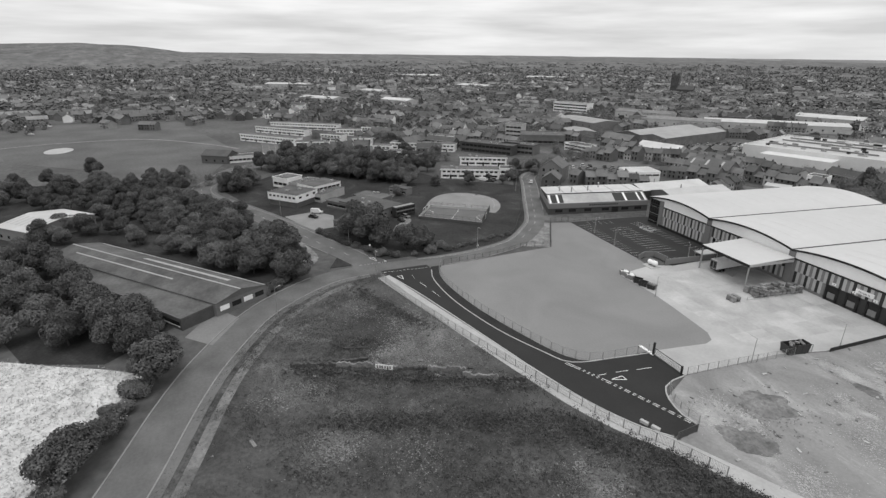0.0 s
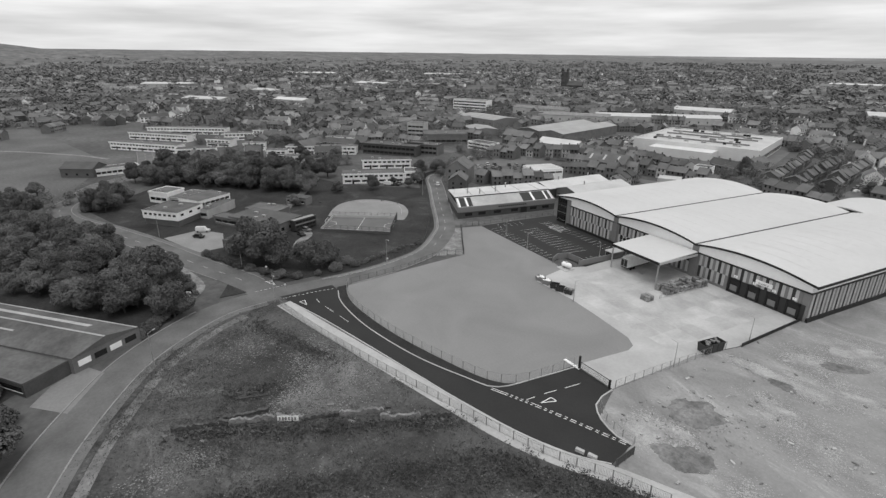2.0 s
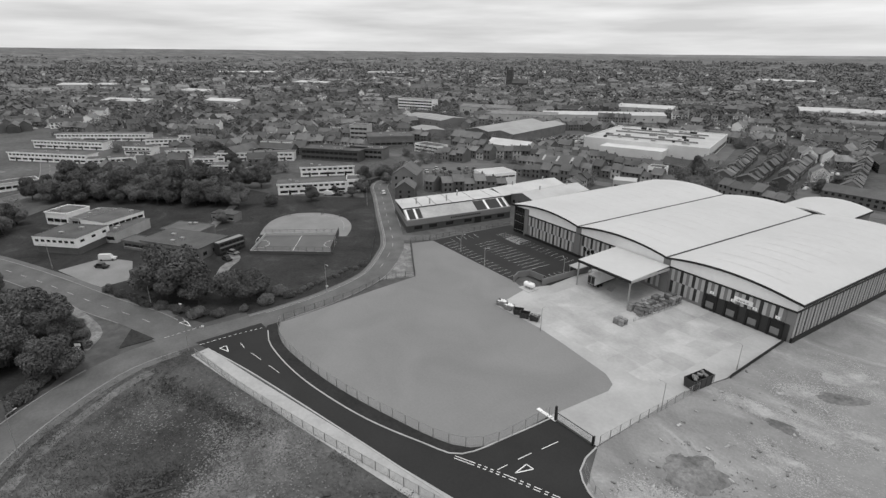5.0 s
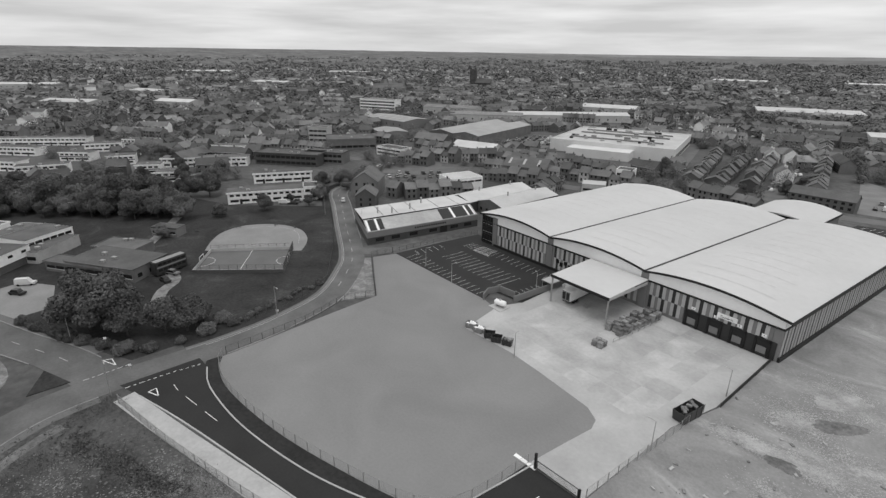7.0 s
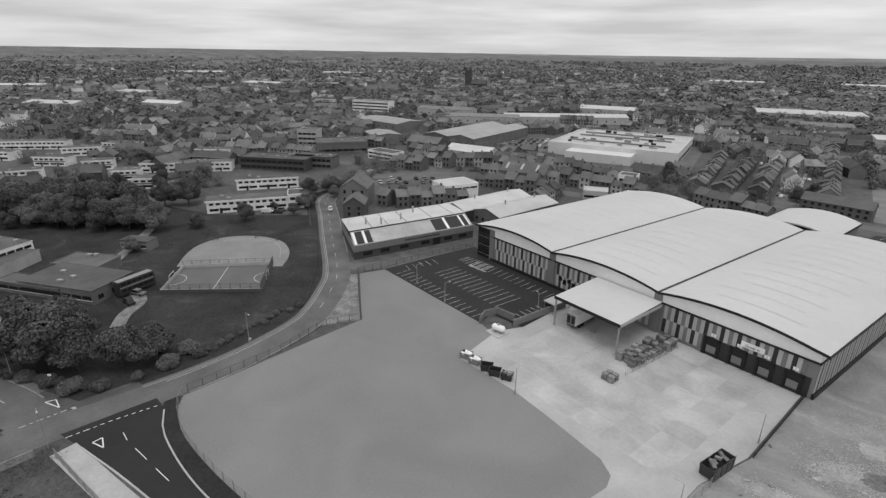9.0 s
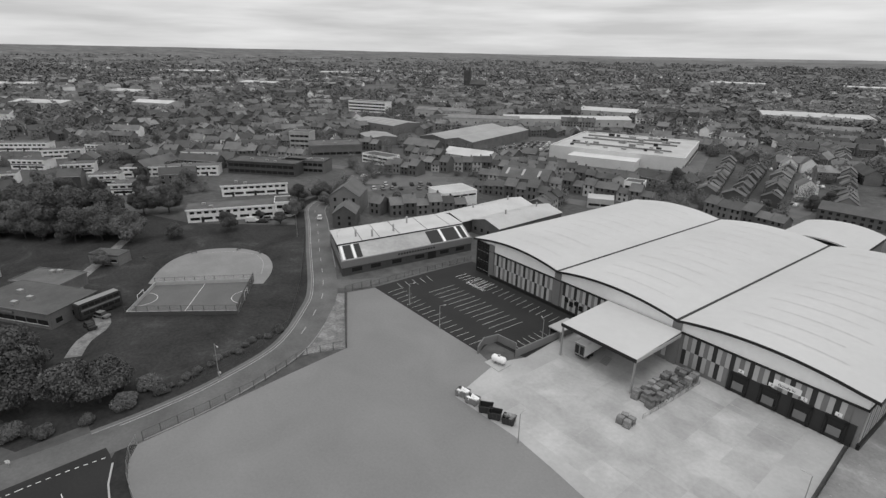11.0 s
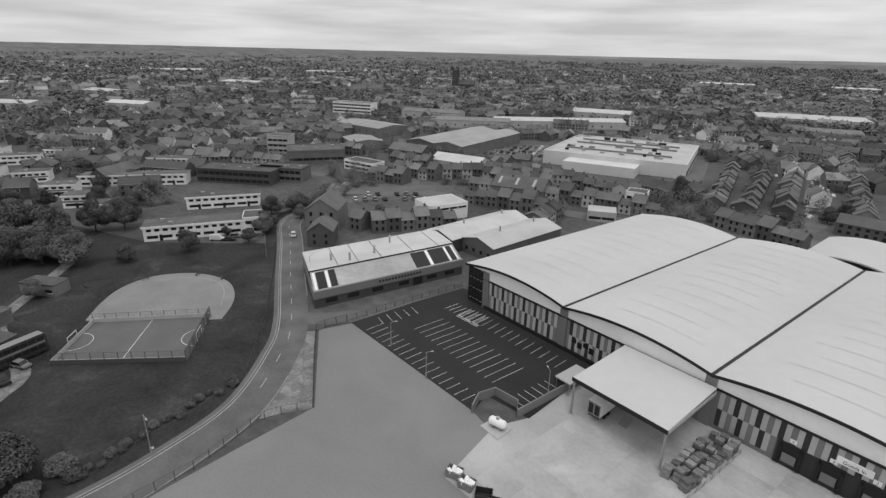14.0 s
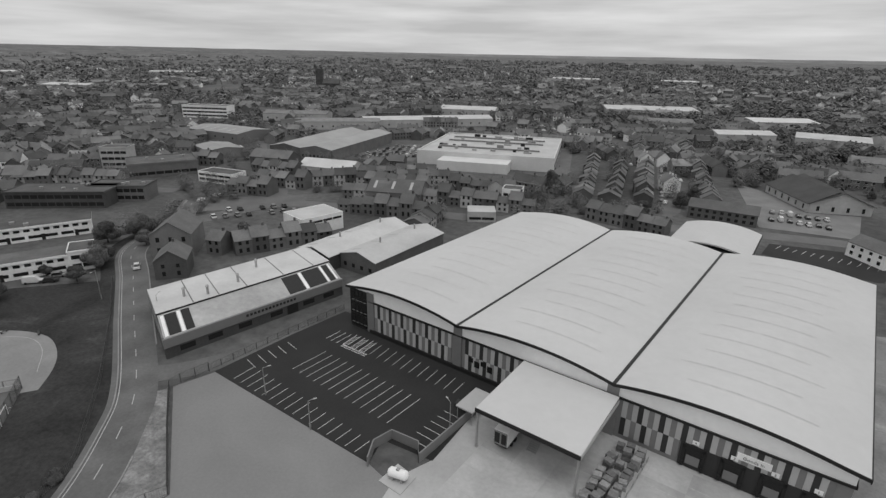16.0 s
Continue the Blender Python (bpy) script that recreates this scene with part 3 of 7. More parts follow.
    for zz in (0.2, 3.4, 6.4, EAVE - 0.7):
        part("transom", boxes((-0.2, 5.25, -0.28, -0.19, zz, zz + 0.22)), M_TRIM, g)
    for k in range(5):
        part("mullion", boxes((-0.2 + k * 1.3, -0.08 + k * 1.3, -0.27, -0.19, 0.2, EAVE - 0.5)), M_TRIM, g)
    part("pier", boxes((5.2, 7.2, -0.3, -0.02, 0, EAVE - 0.3)), M_CLADM, w, "grey wall pier")
    for k in range(4):
        part("window", boxes((33.2 + k * 1.5, 34.4 + k * 1.5, -0.2, -0.13, 2.2 if k % 2 else 3.0, 3.6 if k % 2 else 4.1)), M_GLASS, w, "dark window in the striped wall")
    # loading docks
    part("dock_band", boxes((73.8, 94.6, -0.16, -0.02, 0, 4.35)), M_CLADD, w, "dark panel behind the dock doors")
    for k, xd in enumerate(DOCKS):
        d = part("dock_shelter", boxes((xd - 1.7, xd - 1.25, -0.45, -0.1, 0.2, 4.3), (xd + 1.25, xd + 1.7, -0.45, -0.1, 0.2, 4.3), (xd - 1.7, xd + 1.7, -0.45, -0.1, 3.75, 4.45)), M_RUBBER, w, "black padded dock shelter")
        part("dock_door", boxes((xd - 1.2, xd + 1.2, -0.3, -0.17, 1.0, 3.7)), M_TRIM, d)
        part("dock_leveller", boxes((xd - 1.0, xd + 1.0, -0.42, -0.2, 0.9, 2.5)), M_CLADM, d, "grey steel dock leveller")
        for sx in (-1.48, 1.48):
            part("buffer", boxes((xd + sx - 0.18, xd + sx + 0.18, -0.75, -0.45, 0.6, 1.3)), M_RUBBER, d)
        s = part("number_sign", boxes((xd - 0.5, xd + 0.5, -0.3, -0.2, 4.75, 5.45)), M_WHITE, w, "small white dock number sign")
        me = text_mesh(str(len(DOCKS) - k), 0.6)
        me.materials.append(M_TRIM)
        mesh_part("numeral", me, s, pose(xd, -0.32, 4.9, 90, 0, 0))
    s = part("goods_sign", boxes((81.5, 86.0, -0.4, -0.2, 5.35, 6.5)), M_WHITE, w, "white goods in sign board")
    me = text_mesh("Goods In", 0.75)
    me.materials.append(M_TRIM)
    mesh_part("lettering", me, s, pose(83.7, -0.42, 5.6, 90, 0, 0))
    return w


DOCKS = (75.9, 81.3, 86.6, 91.8)
warehouse()

# ---- canopy and yard things ----


def W(u, v, z=0.0, turn=0.0):
    """A pose beside the warehouse front: u along the wall, v out from it."""
    return WM @ pose(u, v, z, 0, 0, turn)


def cyl(bm, p, q, r0, r1=None, n=8):
    """A tapered rod from p to q."""
    p, q = Vector(p), Vector(q)
    r1 = r0 if r1 is None else r1
    d = (q - p).normalized()
    a = d.orthogonal().normalized()
    b = d.cross(a)
    ring0 = [bm.verts.new(p + (a * math.cos(k * math.tau / n) + b * math.sin(k * math.tau / n)) * r0) for k in range(n)]
    ring1 = [bm.verts.new(q + (a * math.cos(k * math.tau / n) + b * math.sin(k * math.tau / n)) * r1) for k in range(n)]
    for k in range(n):
        bm.faces.new((ring0[k], ring0[(k + 1) % n], ring1[(k + 1) % n], ring1[k]))
    bm.faces.new(ring0[::-1])
    bm.faces.new(ring1)
    return bm


def rod(p, q, r0, r1=None, n=8):
    return cyl(bmesh.new(), p, q, r0, r1, n)


c = thing("loading_canopy", W(0, 0), "pale flat loading canopy on steel columns", "canopy")
bm = bmesh.new()
cx0, cx1, cy0, cy1 = 45.8, 63.6, -17.0, -0.75
z_out, z_in = 7.8, 8.4
v = [bm.verts.new(q) for q in ((cx0, cy0, z_out), (cx1, cy0, z_out), (cx1, cy1, z_in), (cx0, cy1, z_in), (cx0, cy0, z_out - 0.25), (cx1, cy0, z_out - 0.25), (cx1, cy1, z_in - 0.25), (cx0, cy1, z_in - 0.25))]
for f in ((0, 1, 2, 3), (7, 6, 5, 4), (0, 4, 5, 1), (1, 5, 6, 2), (2, 6, 7, 3), (3, 7, 4, 0)):
    bm.faces.new([v[i] for i in f])
part("roof", flip(bm), M_ROOF, c, "smooth pale canopy roof")
part("fascia", boxes((cx0 - 0.1, cx1 + 0.1, cy0 - 0.12, cy0 - 0.01, z_out - 0.75, z_out + 0.03)), M_TRIM, c, "black front edge")
part("fascia", boxes((cx1 + 0.01, cx1 + 0.12, cy0, cy1, z_out - 0.75, z_out - 0.05)), M_CLADL, c)
part("fascia", boxes((cx0 - 0.12, cx0 - 0.01, cy0, cy1, z_out - 0.75, z_out - 0.05)), M_CLADL, c)
for x in (cx0 + 0.25, cx1 - 0.25):
    part("column", boxes((x - 0.16, x + 0.16, cy0 + 0.1, cy0 + 0.42, 0, z_out - 0.3), (x - 0.35, x + 0.35, cy0, cy0 + 0.6, 0, 0.15)), M_STEEL, c, "galvanised steel column")
for k in range(4):
    x = cx0 + 1 + k * 5.1
    part("rafter", boxes((x - 0.1, x + 0.1, cy0 + 0.2, cy1, z_out - 0.7, z_out - 0.25)), M_STEEL, c)
cm = thing("bike_shelter", W(39.3, -13.2), "small flat shelter roof beside the car park", "shelter")
part("roof", boxes((0, 3.6, 0, 6.6, 2.7, 2.95)), M_CLADL, cm)
for x in (0.2, 3.3):
    for y in (0.2, 6.2):
        part("post", boxes((x, x + 0.12, y, y + 0.12, 0, 2.7)), M_STEEL, cm)

# parapet wall between car park and loading yard
wall_pts = [(33.3, -34.6), (31.6, -31), (32.6, -27.4), (37.9, -27.2), (39.6, -29.6), (41.6, -11.0)]
wl_line = [Vector(p) for p in wall_pts]
setting("wall_yard", flip(ribbon(bmesh.new(), wl_line, -0.12, 0.12, 0, 1.9)), M_CLADM, "grey panel screen wall round a tank bay", "wall")
setting("tank_base", prism([(36.6, -36), (41, -36.4), (41, -32.4), (37, -31.6)], 0, 0.16), M_CONC, "pale concrete tank base", "base")
tk = thing("gas_tank", pose(39, -34.2, 0.16, 0, 0, 10), "white cylindrical gas tank on a concrete base", "tank")
bm = rod((-1.3, 0, 1.15), (1.3, 0, 1.15), 0.75, n=18)
cyl(bm, (1.3, 0, 1.15), (1.65, 0, 1.15), 0.75, 0.35, 18)
cyl(bm, (-1.3, 0, 1.15), (-1.65, 0, 1.15), 0.75, 0.35, 18)
part("vessel", bm, M_WHITE, tk)
for x in (-0.8, 0.8):
    part("saddle", boxes((x - 0.15, x + 0.15, -0.6, 0.6, 0, 0.6)), M_STEEL, tk)
part("valve_cover", boxes((-0.25, 0.25, -0.25, 0.25, 1.85, 2.15)), M_STEEL, tk)

# trailer under the canopy
tr = thing("box_trailer", W(49.6, -12.7, 0, 3), "white box trailer parked under the canopy", "trailer")
part("box", boxes((-1.25, 1.25, -2.5, 9.5, 1.1, 3.9)), M_WHITE, tr)
d = part("rear_door", boxes((-1.2, 1.2, -2.58, -2.51, 1.15, 3.8)), M_CARM, tr)
for x in (-0.6, 0.6):
    part("door_panel", boxes((x - 0.45, x + 0.45, -2.62, -2.585, 1.5, 3.5)), M_TRIM, d)
part("chassis", boxes((-1.1, 1.1, -2.4, 9.2, 0.75, 1.1)), M_TRIM, tr)
for y in (-0.5, 0.8):
    for x in (-1.1, 1.1):
        part("wheel", rod((x - 0.14, y, 0.48), (x + 0.14, y, 0.48), 0.48, n=14), M_RUBBER, tr)
for x in (-0.8, 0.8):
    part("landing_leg", boxes((x - 0.08, x + 0.08, 7, 7.2, 0, 0.8)), M_STEEL, tr)
st = thing("dock_stairs", W(53.2, -12.4), "steel access stairs beside the trailer", "stairs")
for k in range(6):
    part("tread", boxes((0, 1.6, k * 0.3, k * 0.3 + 0.32, 0.19 * k + 0.1, 0.19 * k + 0.16)), M_STEEL, st)
for x in (0, 1.56):
    part("stringer", rod((x, -0.1, 0.05), (x, 1.9, 1.2), 0.06, n=6), M_STEEL, st)
    part("handrail", rod((x, -0.1, 1.05), (x, 1.9, 2.2), 0.04, n=6), M_STEEL, st)


def pallet_stack(m, dims, material, label):
    s = thing("pallet_load", m, label, "pallet load", "loads beside the rail")
    lx, ly, hz = dims
    part("pallet", boxes((-lx / 2, lx / 2, -ly / 2, ly / 2, 0.1, 0.15), *[(-lx / 2, lx / 2, y - 0.05, y + 0.05, 0, 0.1) for y in (-ly / 2 + 0.06, 0, ly / 2 - 0.06)]), M_BRICKL, s, "rough wooden pallet")
    n = max(1, int(hz / 0.55))
    for k in range(n):
        j = 0.04 * ((k * 7) % 3 - 1)
        bm = boxes((-lx / 2 + 0.03 + j, lx / 2 - 0.03 + j, -ly / 2 + 0.03, ly / 2 - 0.03, 0.16 + k * hz / n, 0.14 + (k + 1) * hz / n))
        bmesh.ops.bevel(bm, geom=bm.edges[:], offset=0.05, segments=1, affect="EDGES")
        part("bale", bm, material, s)
    return s


M_BALE = mat("wrapped_bale", 0.2, 0.6, 0.3, 0.5, piece=0.5)
stack_a = pallet_stack(W(64.8, -17.4, 0.03, 8), (1.4, 1.2, 1.9), M_BALE, "stacked wrapped bales on a pallet")
stack_b = pallet_stack(W(66.4, -16.9, 0.03, -5), (1.3, 1.1, 1.3), M_BALE, "low wrapped bales on a pallet")
rnd = random.Random(4)
for i in range(12):
    for j in range(3):
        if (i, j) in ((0, 0), (0, 1)) or rnd.random() < 0.08:
            continue
        copy_thing(stack_a if rnd.random() < 0.6 else stack_b, W(64.7 + j * 1.65 + rnd.uniform(-0.15, 0.15) + i * 0.08, -17.6 + i * 1.32 + rnd.uniform(-0.15, 0.15), 0.03, rnd.uniform(-14, 14)))
for i in range(4):
    copy_thing(stack_b, W(67.2 + 1.4 * (i % 2), -24.6 - 1.3 * (i // 2), 0.03, rnd.uniform(-30, 30)))


def post_mesh(name, h, r, m):
    bm = boxes((-r, r, -r, r, 0, h))
    me = bpy.data.meshes.new(name)
    bm.to_mesh(me)
    bm.free()
    me.materials.append(m)
    return me


def panel_mesh(name, length, h, m, bars=0.28, th=0.012, rails=(0.15, 1.0), board=0.0):
    dims = [(0, length, -th, th, z * h - 0.025, z * h + 0.025) for z in rails]
    k = int(length / bars)
    dims += [(length * (i + 0.5) / k - th, length * (i + 0.5) / k + th, -th, th, 0.08, h) for i in range(k)]
    bm = boxes(*dims)
    if board:
        box(bm, 0, length, -0.03, 0.03, 0.05, board)
    me = bpy.data.meshes.new(name)
    bm.to_mesh(me)
    bm.free()
    me.materials.append(m)
    return me


def along(pts, step):
    """Even points on a broken line, with the direction in degrees."""
    P = [Vector(p) for p in pts]
    total = sum((b - a).length for a, b in zip(P, P[1:]))
    n = max(1, round(total / step))
    out, i, left = [], 0, 0.0
    for k in range(n + 1):
        s = total * k / n
        acc_s = 0
        for a, b in zip(P, P[1:]):
            d = (b - a).length
            if s <= acc_s + d + 1e-6:
                out.append(a.lerp(b, (s - acc_s) / d))
                break
            acc_s += d
    return out


def fence(label, pts, step, h, m, z=0.0, bars=0.28, th=0.012, r=0.04, board=0.0, over=0.0):
    f = thing("fence", pose(pts[0][0], pts[0][1], z), label, "fence")
    P = along(pts, step)
    L = sum((b - a).length for a, b in zip(P, P[1:])) / max(1, len(P) - 1)
    pm, qm = post_mesh("post", h + over, r, m), panel_mesh("mesh_panel", L, h, m, bars, th, board=board)
    o = Vector(pts[0])
    for p in P:
        mesh_part("post", pm, f, pose(p.x - o.x, p.y - o.y, 0))
    for a, b in zip(P, P[1:]):
        d = b - a
        mm = pose(a.x - o.x, a.y - o.y, 0, 0, 0, math.degrees(math.atan2(d.y, d.x))) @ Matrix.Diagonal((d.length / L, 1, 1, 1))
        mesh_part("mesh_panel", qm, f, mm)
    return f


fl = [tuple(p) for p in smooth_line(fence_line[:8], 3)]
fence("galvanised palisade fence along the waste ground", fl, 2.8, 1.9, M_STEEL, 0.0, 0.22, 0.018, 0.06, over=0.1)
fence("thin steel mesh fence round the stone yard", [tuple(p) for p in smooth_line(yard_line)], 3.0, 2.0, M_STEEL, 0.03, 0.3, 0.008, 0.05)
fence("thin steel mesh fence beside the bare ground", [(89.3, -71), (90.4, -58.5), (91.5, -48.5), (92.4, -37.4)], 2.6, 1.9, M_STEEL, 0.03, 0.3, 0.008, 0.05)
fence("dark mesh fence along the bend of the road", [(15, -96), (14.3, -86), (13.5, -76), (9.4, -63.6), (11.3, -57.5), (12.6, -54.8)], 2.9, 1.8, M_DARKSTEEL, 0.03, 0.3, 0.008, 0.05)
fence("dark mesh fence on the yard boundary", [(12.6, -54.8), (0.5, -47.4), (-11.6, -39.6), (-10.2, -32)], 2.8, 2.2, M_DARKSTEEL, 0.03, 0.2, 0.014, 0.05)
fence("dark mesh fence above the car park", [(-10.4, -32), (-8.4, -14), (-6, 3.4)], 2.8, 1.6, M_DARKSTEEL, 0.03, 0.25, 0.012, 0.05)
fence("dark mesh fence along the school field", [(4, -87), (1.3, -72), (-4.8, -59.4), (-24.2, -46), (-48, -31.8), (-71, -19.5)], 2.9, 1.7, M_DARKSTEEL, 0.0, 0.3, 0.01, 0.05)
fence("short mesh fence beside the apron", [(91.6, -78), (94.7, -80.3), (99, -81.4), (101.8, -81)], 2.2, 1.7, M_STEEL, 0.04, 0.3, 0.008, 0.06)
fence("dark gate panel across the end of the access road", [(103.8, -88), (103.4, -83.2)], 2.4, 1.7, M_DARKSTEEL, 0.04, 0.15, 0.03, 0.08)
fence("black safety barrier beside the dock ramp", [(94.0, -33.6), (94.9, -9)], 4, 1.0, M_TRIM, 0.04, 0.3, 0.02, 0.06, board=0.95)
fence("steel guard rail beside the pallet loads", [(68.0, -27.8), (69.3, -18.4), (70.4, -9.2)], 2.3, 1.0, M_STEEL, 0.03, 1.0, 0.02, 0.05)

# sliding gate
g = thing("sliding_gate", pose(80.6, -72.1, 0.04), "dark steel sliding gate with a tall post", "gate")
part("gate_post", boxes((-0.18, 0.18, -0.18, 0.18, 0, 3.1)), M_TRIM, g, "tall dark gate post")
part("gate_post", boxes((8.0, 8.3, -0.15, 0.15, 0, 2.0)), M_TRIM, g)
part("gate_frame", boxes((0.3, 7.9, -0.05, 0.05, 0.1, 0.22), (0.3, 7.9, -0.05, 0.05, 1.8, 1.92), (0.3, 0.4, -0.05, 0.05, 0.1, 1.9), (7.8, 7.9, -0.05, 0.05, 0.1, 1.9)), M_DARKSTEEL, g)
for k in range(36):
    part("bar", boxes((0.5 + k * 0.2, 0.53 + k * 0.2, -0.015, 0.015, 0.2, 1.85)), M_DARKSTEEL, g)
part("gate_track", boxes((-4.2, 0.2, -0.35, 0.35, 0, 0.12)), M_WHITE, g, "pale concrete gate track")
for x, y in ((98.3, -90.4), (100.3, -89.6)):
    bl = tagged(part("concrete_block", boxes((-0.75, 0.75, -0.3, 0.3, 0, 0.55)), M_CREAM), "white concrete barrier block on the path", "block", "barrier blocks")
    bl.matrix_world = pose(x, y, 0.1, 0, 0, 20)

# skips and bins


def skip(m, dims, material, fill, label, category="skip"):
    s = thing("waste_skip", m, label, category)
    lx, ly, hz = dims
    bm = bmesh.new()
    t = 0.08
    rows = []
    for z, k in ((0.12, 0.86), (hz, 1.0)):
        rows.append([bm.verts.new((sx * lx / 2 * k, sy * ly / 2, z)) for sx, sy in ((-1, -1), (1, -1), (1, 1), (-1, 1))])
    inner = [bm.verts.new((sx * (lx / 2 - t), sy * (ly / 2 - t), hz)) for sx, sy in ((-1, -1), (1, -1), (1, 1), (-1, 1))]
    deep = [bm.verts.new((sx * (lx / 2 * 0.86 - t), sy * (ly / 2 - t), 0.3)) for sx, sy in ((-1, -1), (1, -1), (1, 1), (-1, 1))]
    for a, b in ((rows[0], rows[1]), (rows[1], inner), (inner, deep)):
        for i in range(4):
            bm.faces.new((a[i], a[(i + 1) % 4], b[(i + 1) % 4], b[i]))
    bm.faces.new(deep)
    bm.faces.new(rows[0][::-1])
    part("shell", flip(bm), material, s)
    for k in range(4):
        x = -lx / 2 * 0.8 + k * lx / 2 * 0.53
        for sy in (-1, 1):
            part("rib", boxes((x - 0.06, x + 0.06, sy * ly / 2 - 0.06, sy * ly / 2 + 0.06, 0.15, hz)), material, s)
    for sx in (-1, 1):
        part("skid", boxes((sx * lx * 0.3 - 0.15, sx * lx * 0.3 + 0.15, -ly / 2, ly / 2, 0, 0.14)), M_TRIM, s)
    if fill:
        r = random.Random(int(lx * 10))
        for k in range(7):
            bm = boxes((-0.5, 0.5, -0.3, 0.3, -0.18, 0.18))
            o = part("rubbish", bm, fill, s)
            o.matrix_local = pose(r.uniform(-0.32, 0.32) * lx, r.uniform(-0.28, 0.28) * ly, hz - 0.15 + r.uniform(-0.1, 0.25), r.uniform(-25, 25), r.uniform(-25, 25), r.uniform(0, 180))
    return s


big = skip(pose(91.0, -41.2, 0.04, 0, 0, 80), (6.0, 2.4, 2.3), M_CARD, M_BALE, "large dark open-top waste container beside the fence", "container")
part("sign_plate", boxes((-1.6, -0.3, 1.21, 1.26, 1.0, 1.6)), M_CARM, big)
skip(pose(41.6, -47.4, 0.04, 0, 0, 20), (2.6, 1.7, 1.3), M_CARM, M_WHITE, "small skip filled with white waste")
skip(pose(44.4, -47.6, 0.04, 0, 0, 15), (2.6, 1.7, 1.3), M_CARM, M_WHITE, "small grey skip heaped with pale waste")
skip(pose(47.7, -47.5, 0.04, 0, 0, 35), (2.6, 1.8, 1.4), M_CARD, None, "empty dark tipping skip")
skip(pose(50.0, -47.6, 0.04, 0, 0, 30), (2.5, 1.8, 1.4), M_CARD, None, "empty dark tipping skip")
skip(pose(52.6, -46.8, 0.04, 0, 0, 25), (2.4, 1.8, 1.3), M_CARD, M_BALE, "dark skip with some rubbish")


def lamp_post(m, h, label, arm=1.0):
    s = thing("street_lamp", m, label, "street lamp", "lamp posts")
    part("pole", rod((0, 0, 0), (0, 0, h), 0.09, 0.05, 8), M_STEEL, s)
    part("base", rod((0, 0, 0), (0, 0, 1.1), 0.13, n=8), M_STEEL, s)
    part("arm", rod((0, 0, h - 0.05), (arm, 0, h + 0.1), 0.035, n=6), M_STEEL, s)
    bm = boxes((arm - 0.1, arm + 0.5, -0.13, 0.13, h + 0.03, h + 0.16))
    bmesh.ops.bevel(bm, geom=bm.edges[:], offset=0.04, segments=1, affect="EDGES")
    part("lantern", bm, M_CLADL, s)
    return s


yl = lamp_post(pose(90.8, -54.3, 0.03, 0, 0, 180), 6.0, "galvanised yard lamp post")
for x, y, r in ((93.3, -29.1, 180), (57.0, -49.6, 90), (5.4, -31.0, 60), (19.6, -33.4, 60), (39.8, -20.4, 150)):
    copy_thing(yl, pose(x, y, 0.04, 0, 0, r))
rl = lamp_post(pose(-12.2, -120.2, 0.05, 0, 0, -100), 8.0, "tall street lamp beside the road", 1.4)
for x, y, r in ((15.6, -118, 0), (6.0, -80, 0), (33, -148, 130), (-58, -138.5, -100), (-36, -26.5, 120), (-62, -27, -60)):
    copy_thing(rl, pose(x, y, 0.05, 0, 0, r))
for x, y, h in ((5.9, -79.8, 1.6), (-4.5, -114.8, 2.6), (8, -113, 1.2)):
    s = thing("road_sign", pose(x, y, 0.1, 0, 0, 60), "small white road sign on a post", "road sign")
    part("post", rod((0, 0, 0), (0, 0, h), 0.04, n=6), M_STEEL, s)
    part("plate", boxes((-0.3, 0.3, -0.03, 0.0, h - 0.5, h)), M_WHITE, s)
bb = thing("notice_board", pose(3.3, -137.2, 0.1, 0, 0, 55), "black and white notice board by the junction", "notice board")
part("board", boxes((-1.2, 1.2, -0.06, 0.06, 0.8, 3.2)), M_TRIM, bb)
part("sheet", boxes((-0.9, 0.6, -0.1, -0.062, 1.2, 2.0)), M_WHITE, bb)
part("sheet", boxes((-0.4, 0.9, -0.1, -0.062, 2.2, 2.9)), M_WHITE, bb)
for x in (-1, 1):
    part("post", boxes((x - 0.06, x + 0.06, 0.07, 0.18, 0, 3)), M_STEEL, bb)

# ---- ruined wall on the waste ground ----
M_RUIN = mat("ruined_masonry", 0.075, 0.95, 0.4, 0.5, 0.3, 4.0, 0.08)
M_RUINL = mat("pale_masonry", 0.19, 0.95, 0.3, 0.4, 0.3, 2.0, 0.05)
ru = thing("ruined_wall", pose(0, 0, 0), "long ruined foundation wall with painted scrawls", "ruined wall")
segs = [((56.9, -147.5), (60.0, -138.6), 1.2, M_RUIN), ((58.2, -139.6), (59.9, -131.6), 0.7, M_RUIN), ((60.3, -138.5), (62.6, -132.6), 1.3, M_RUINL), ((62.6, -132.6), (66.0, -126.8), 1.4, M_RUINL), ((66, -126.8), (68.7, -119.6), 1.0, M_RUIN), ((68.4, -121), (71.6, -113.6), 1.3, M_RUINL), ((73.4, -115.2), (76.6, -108.6), 1.4, M_RUINL), ((76.6, -108.6), (79.1, -103.6), 1.1, M_RUIN)]
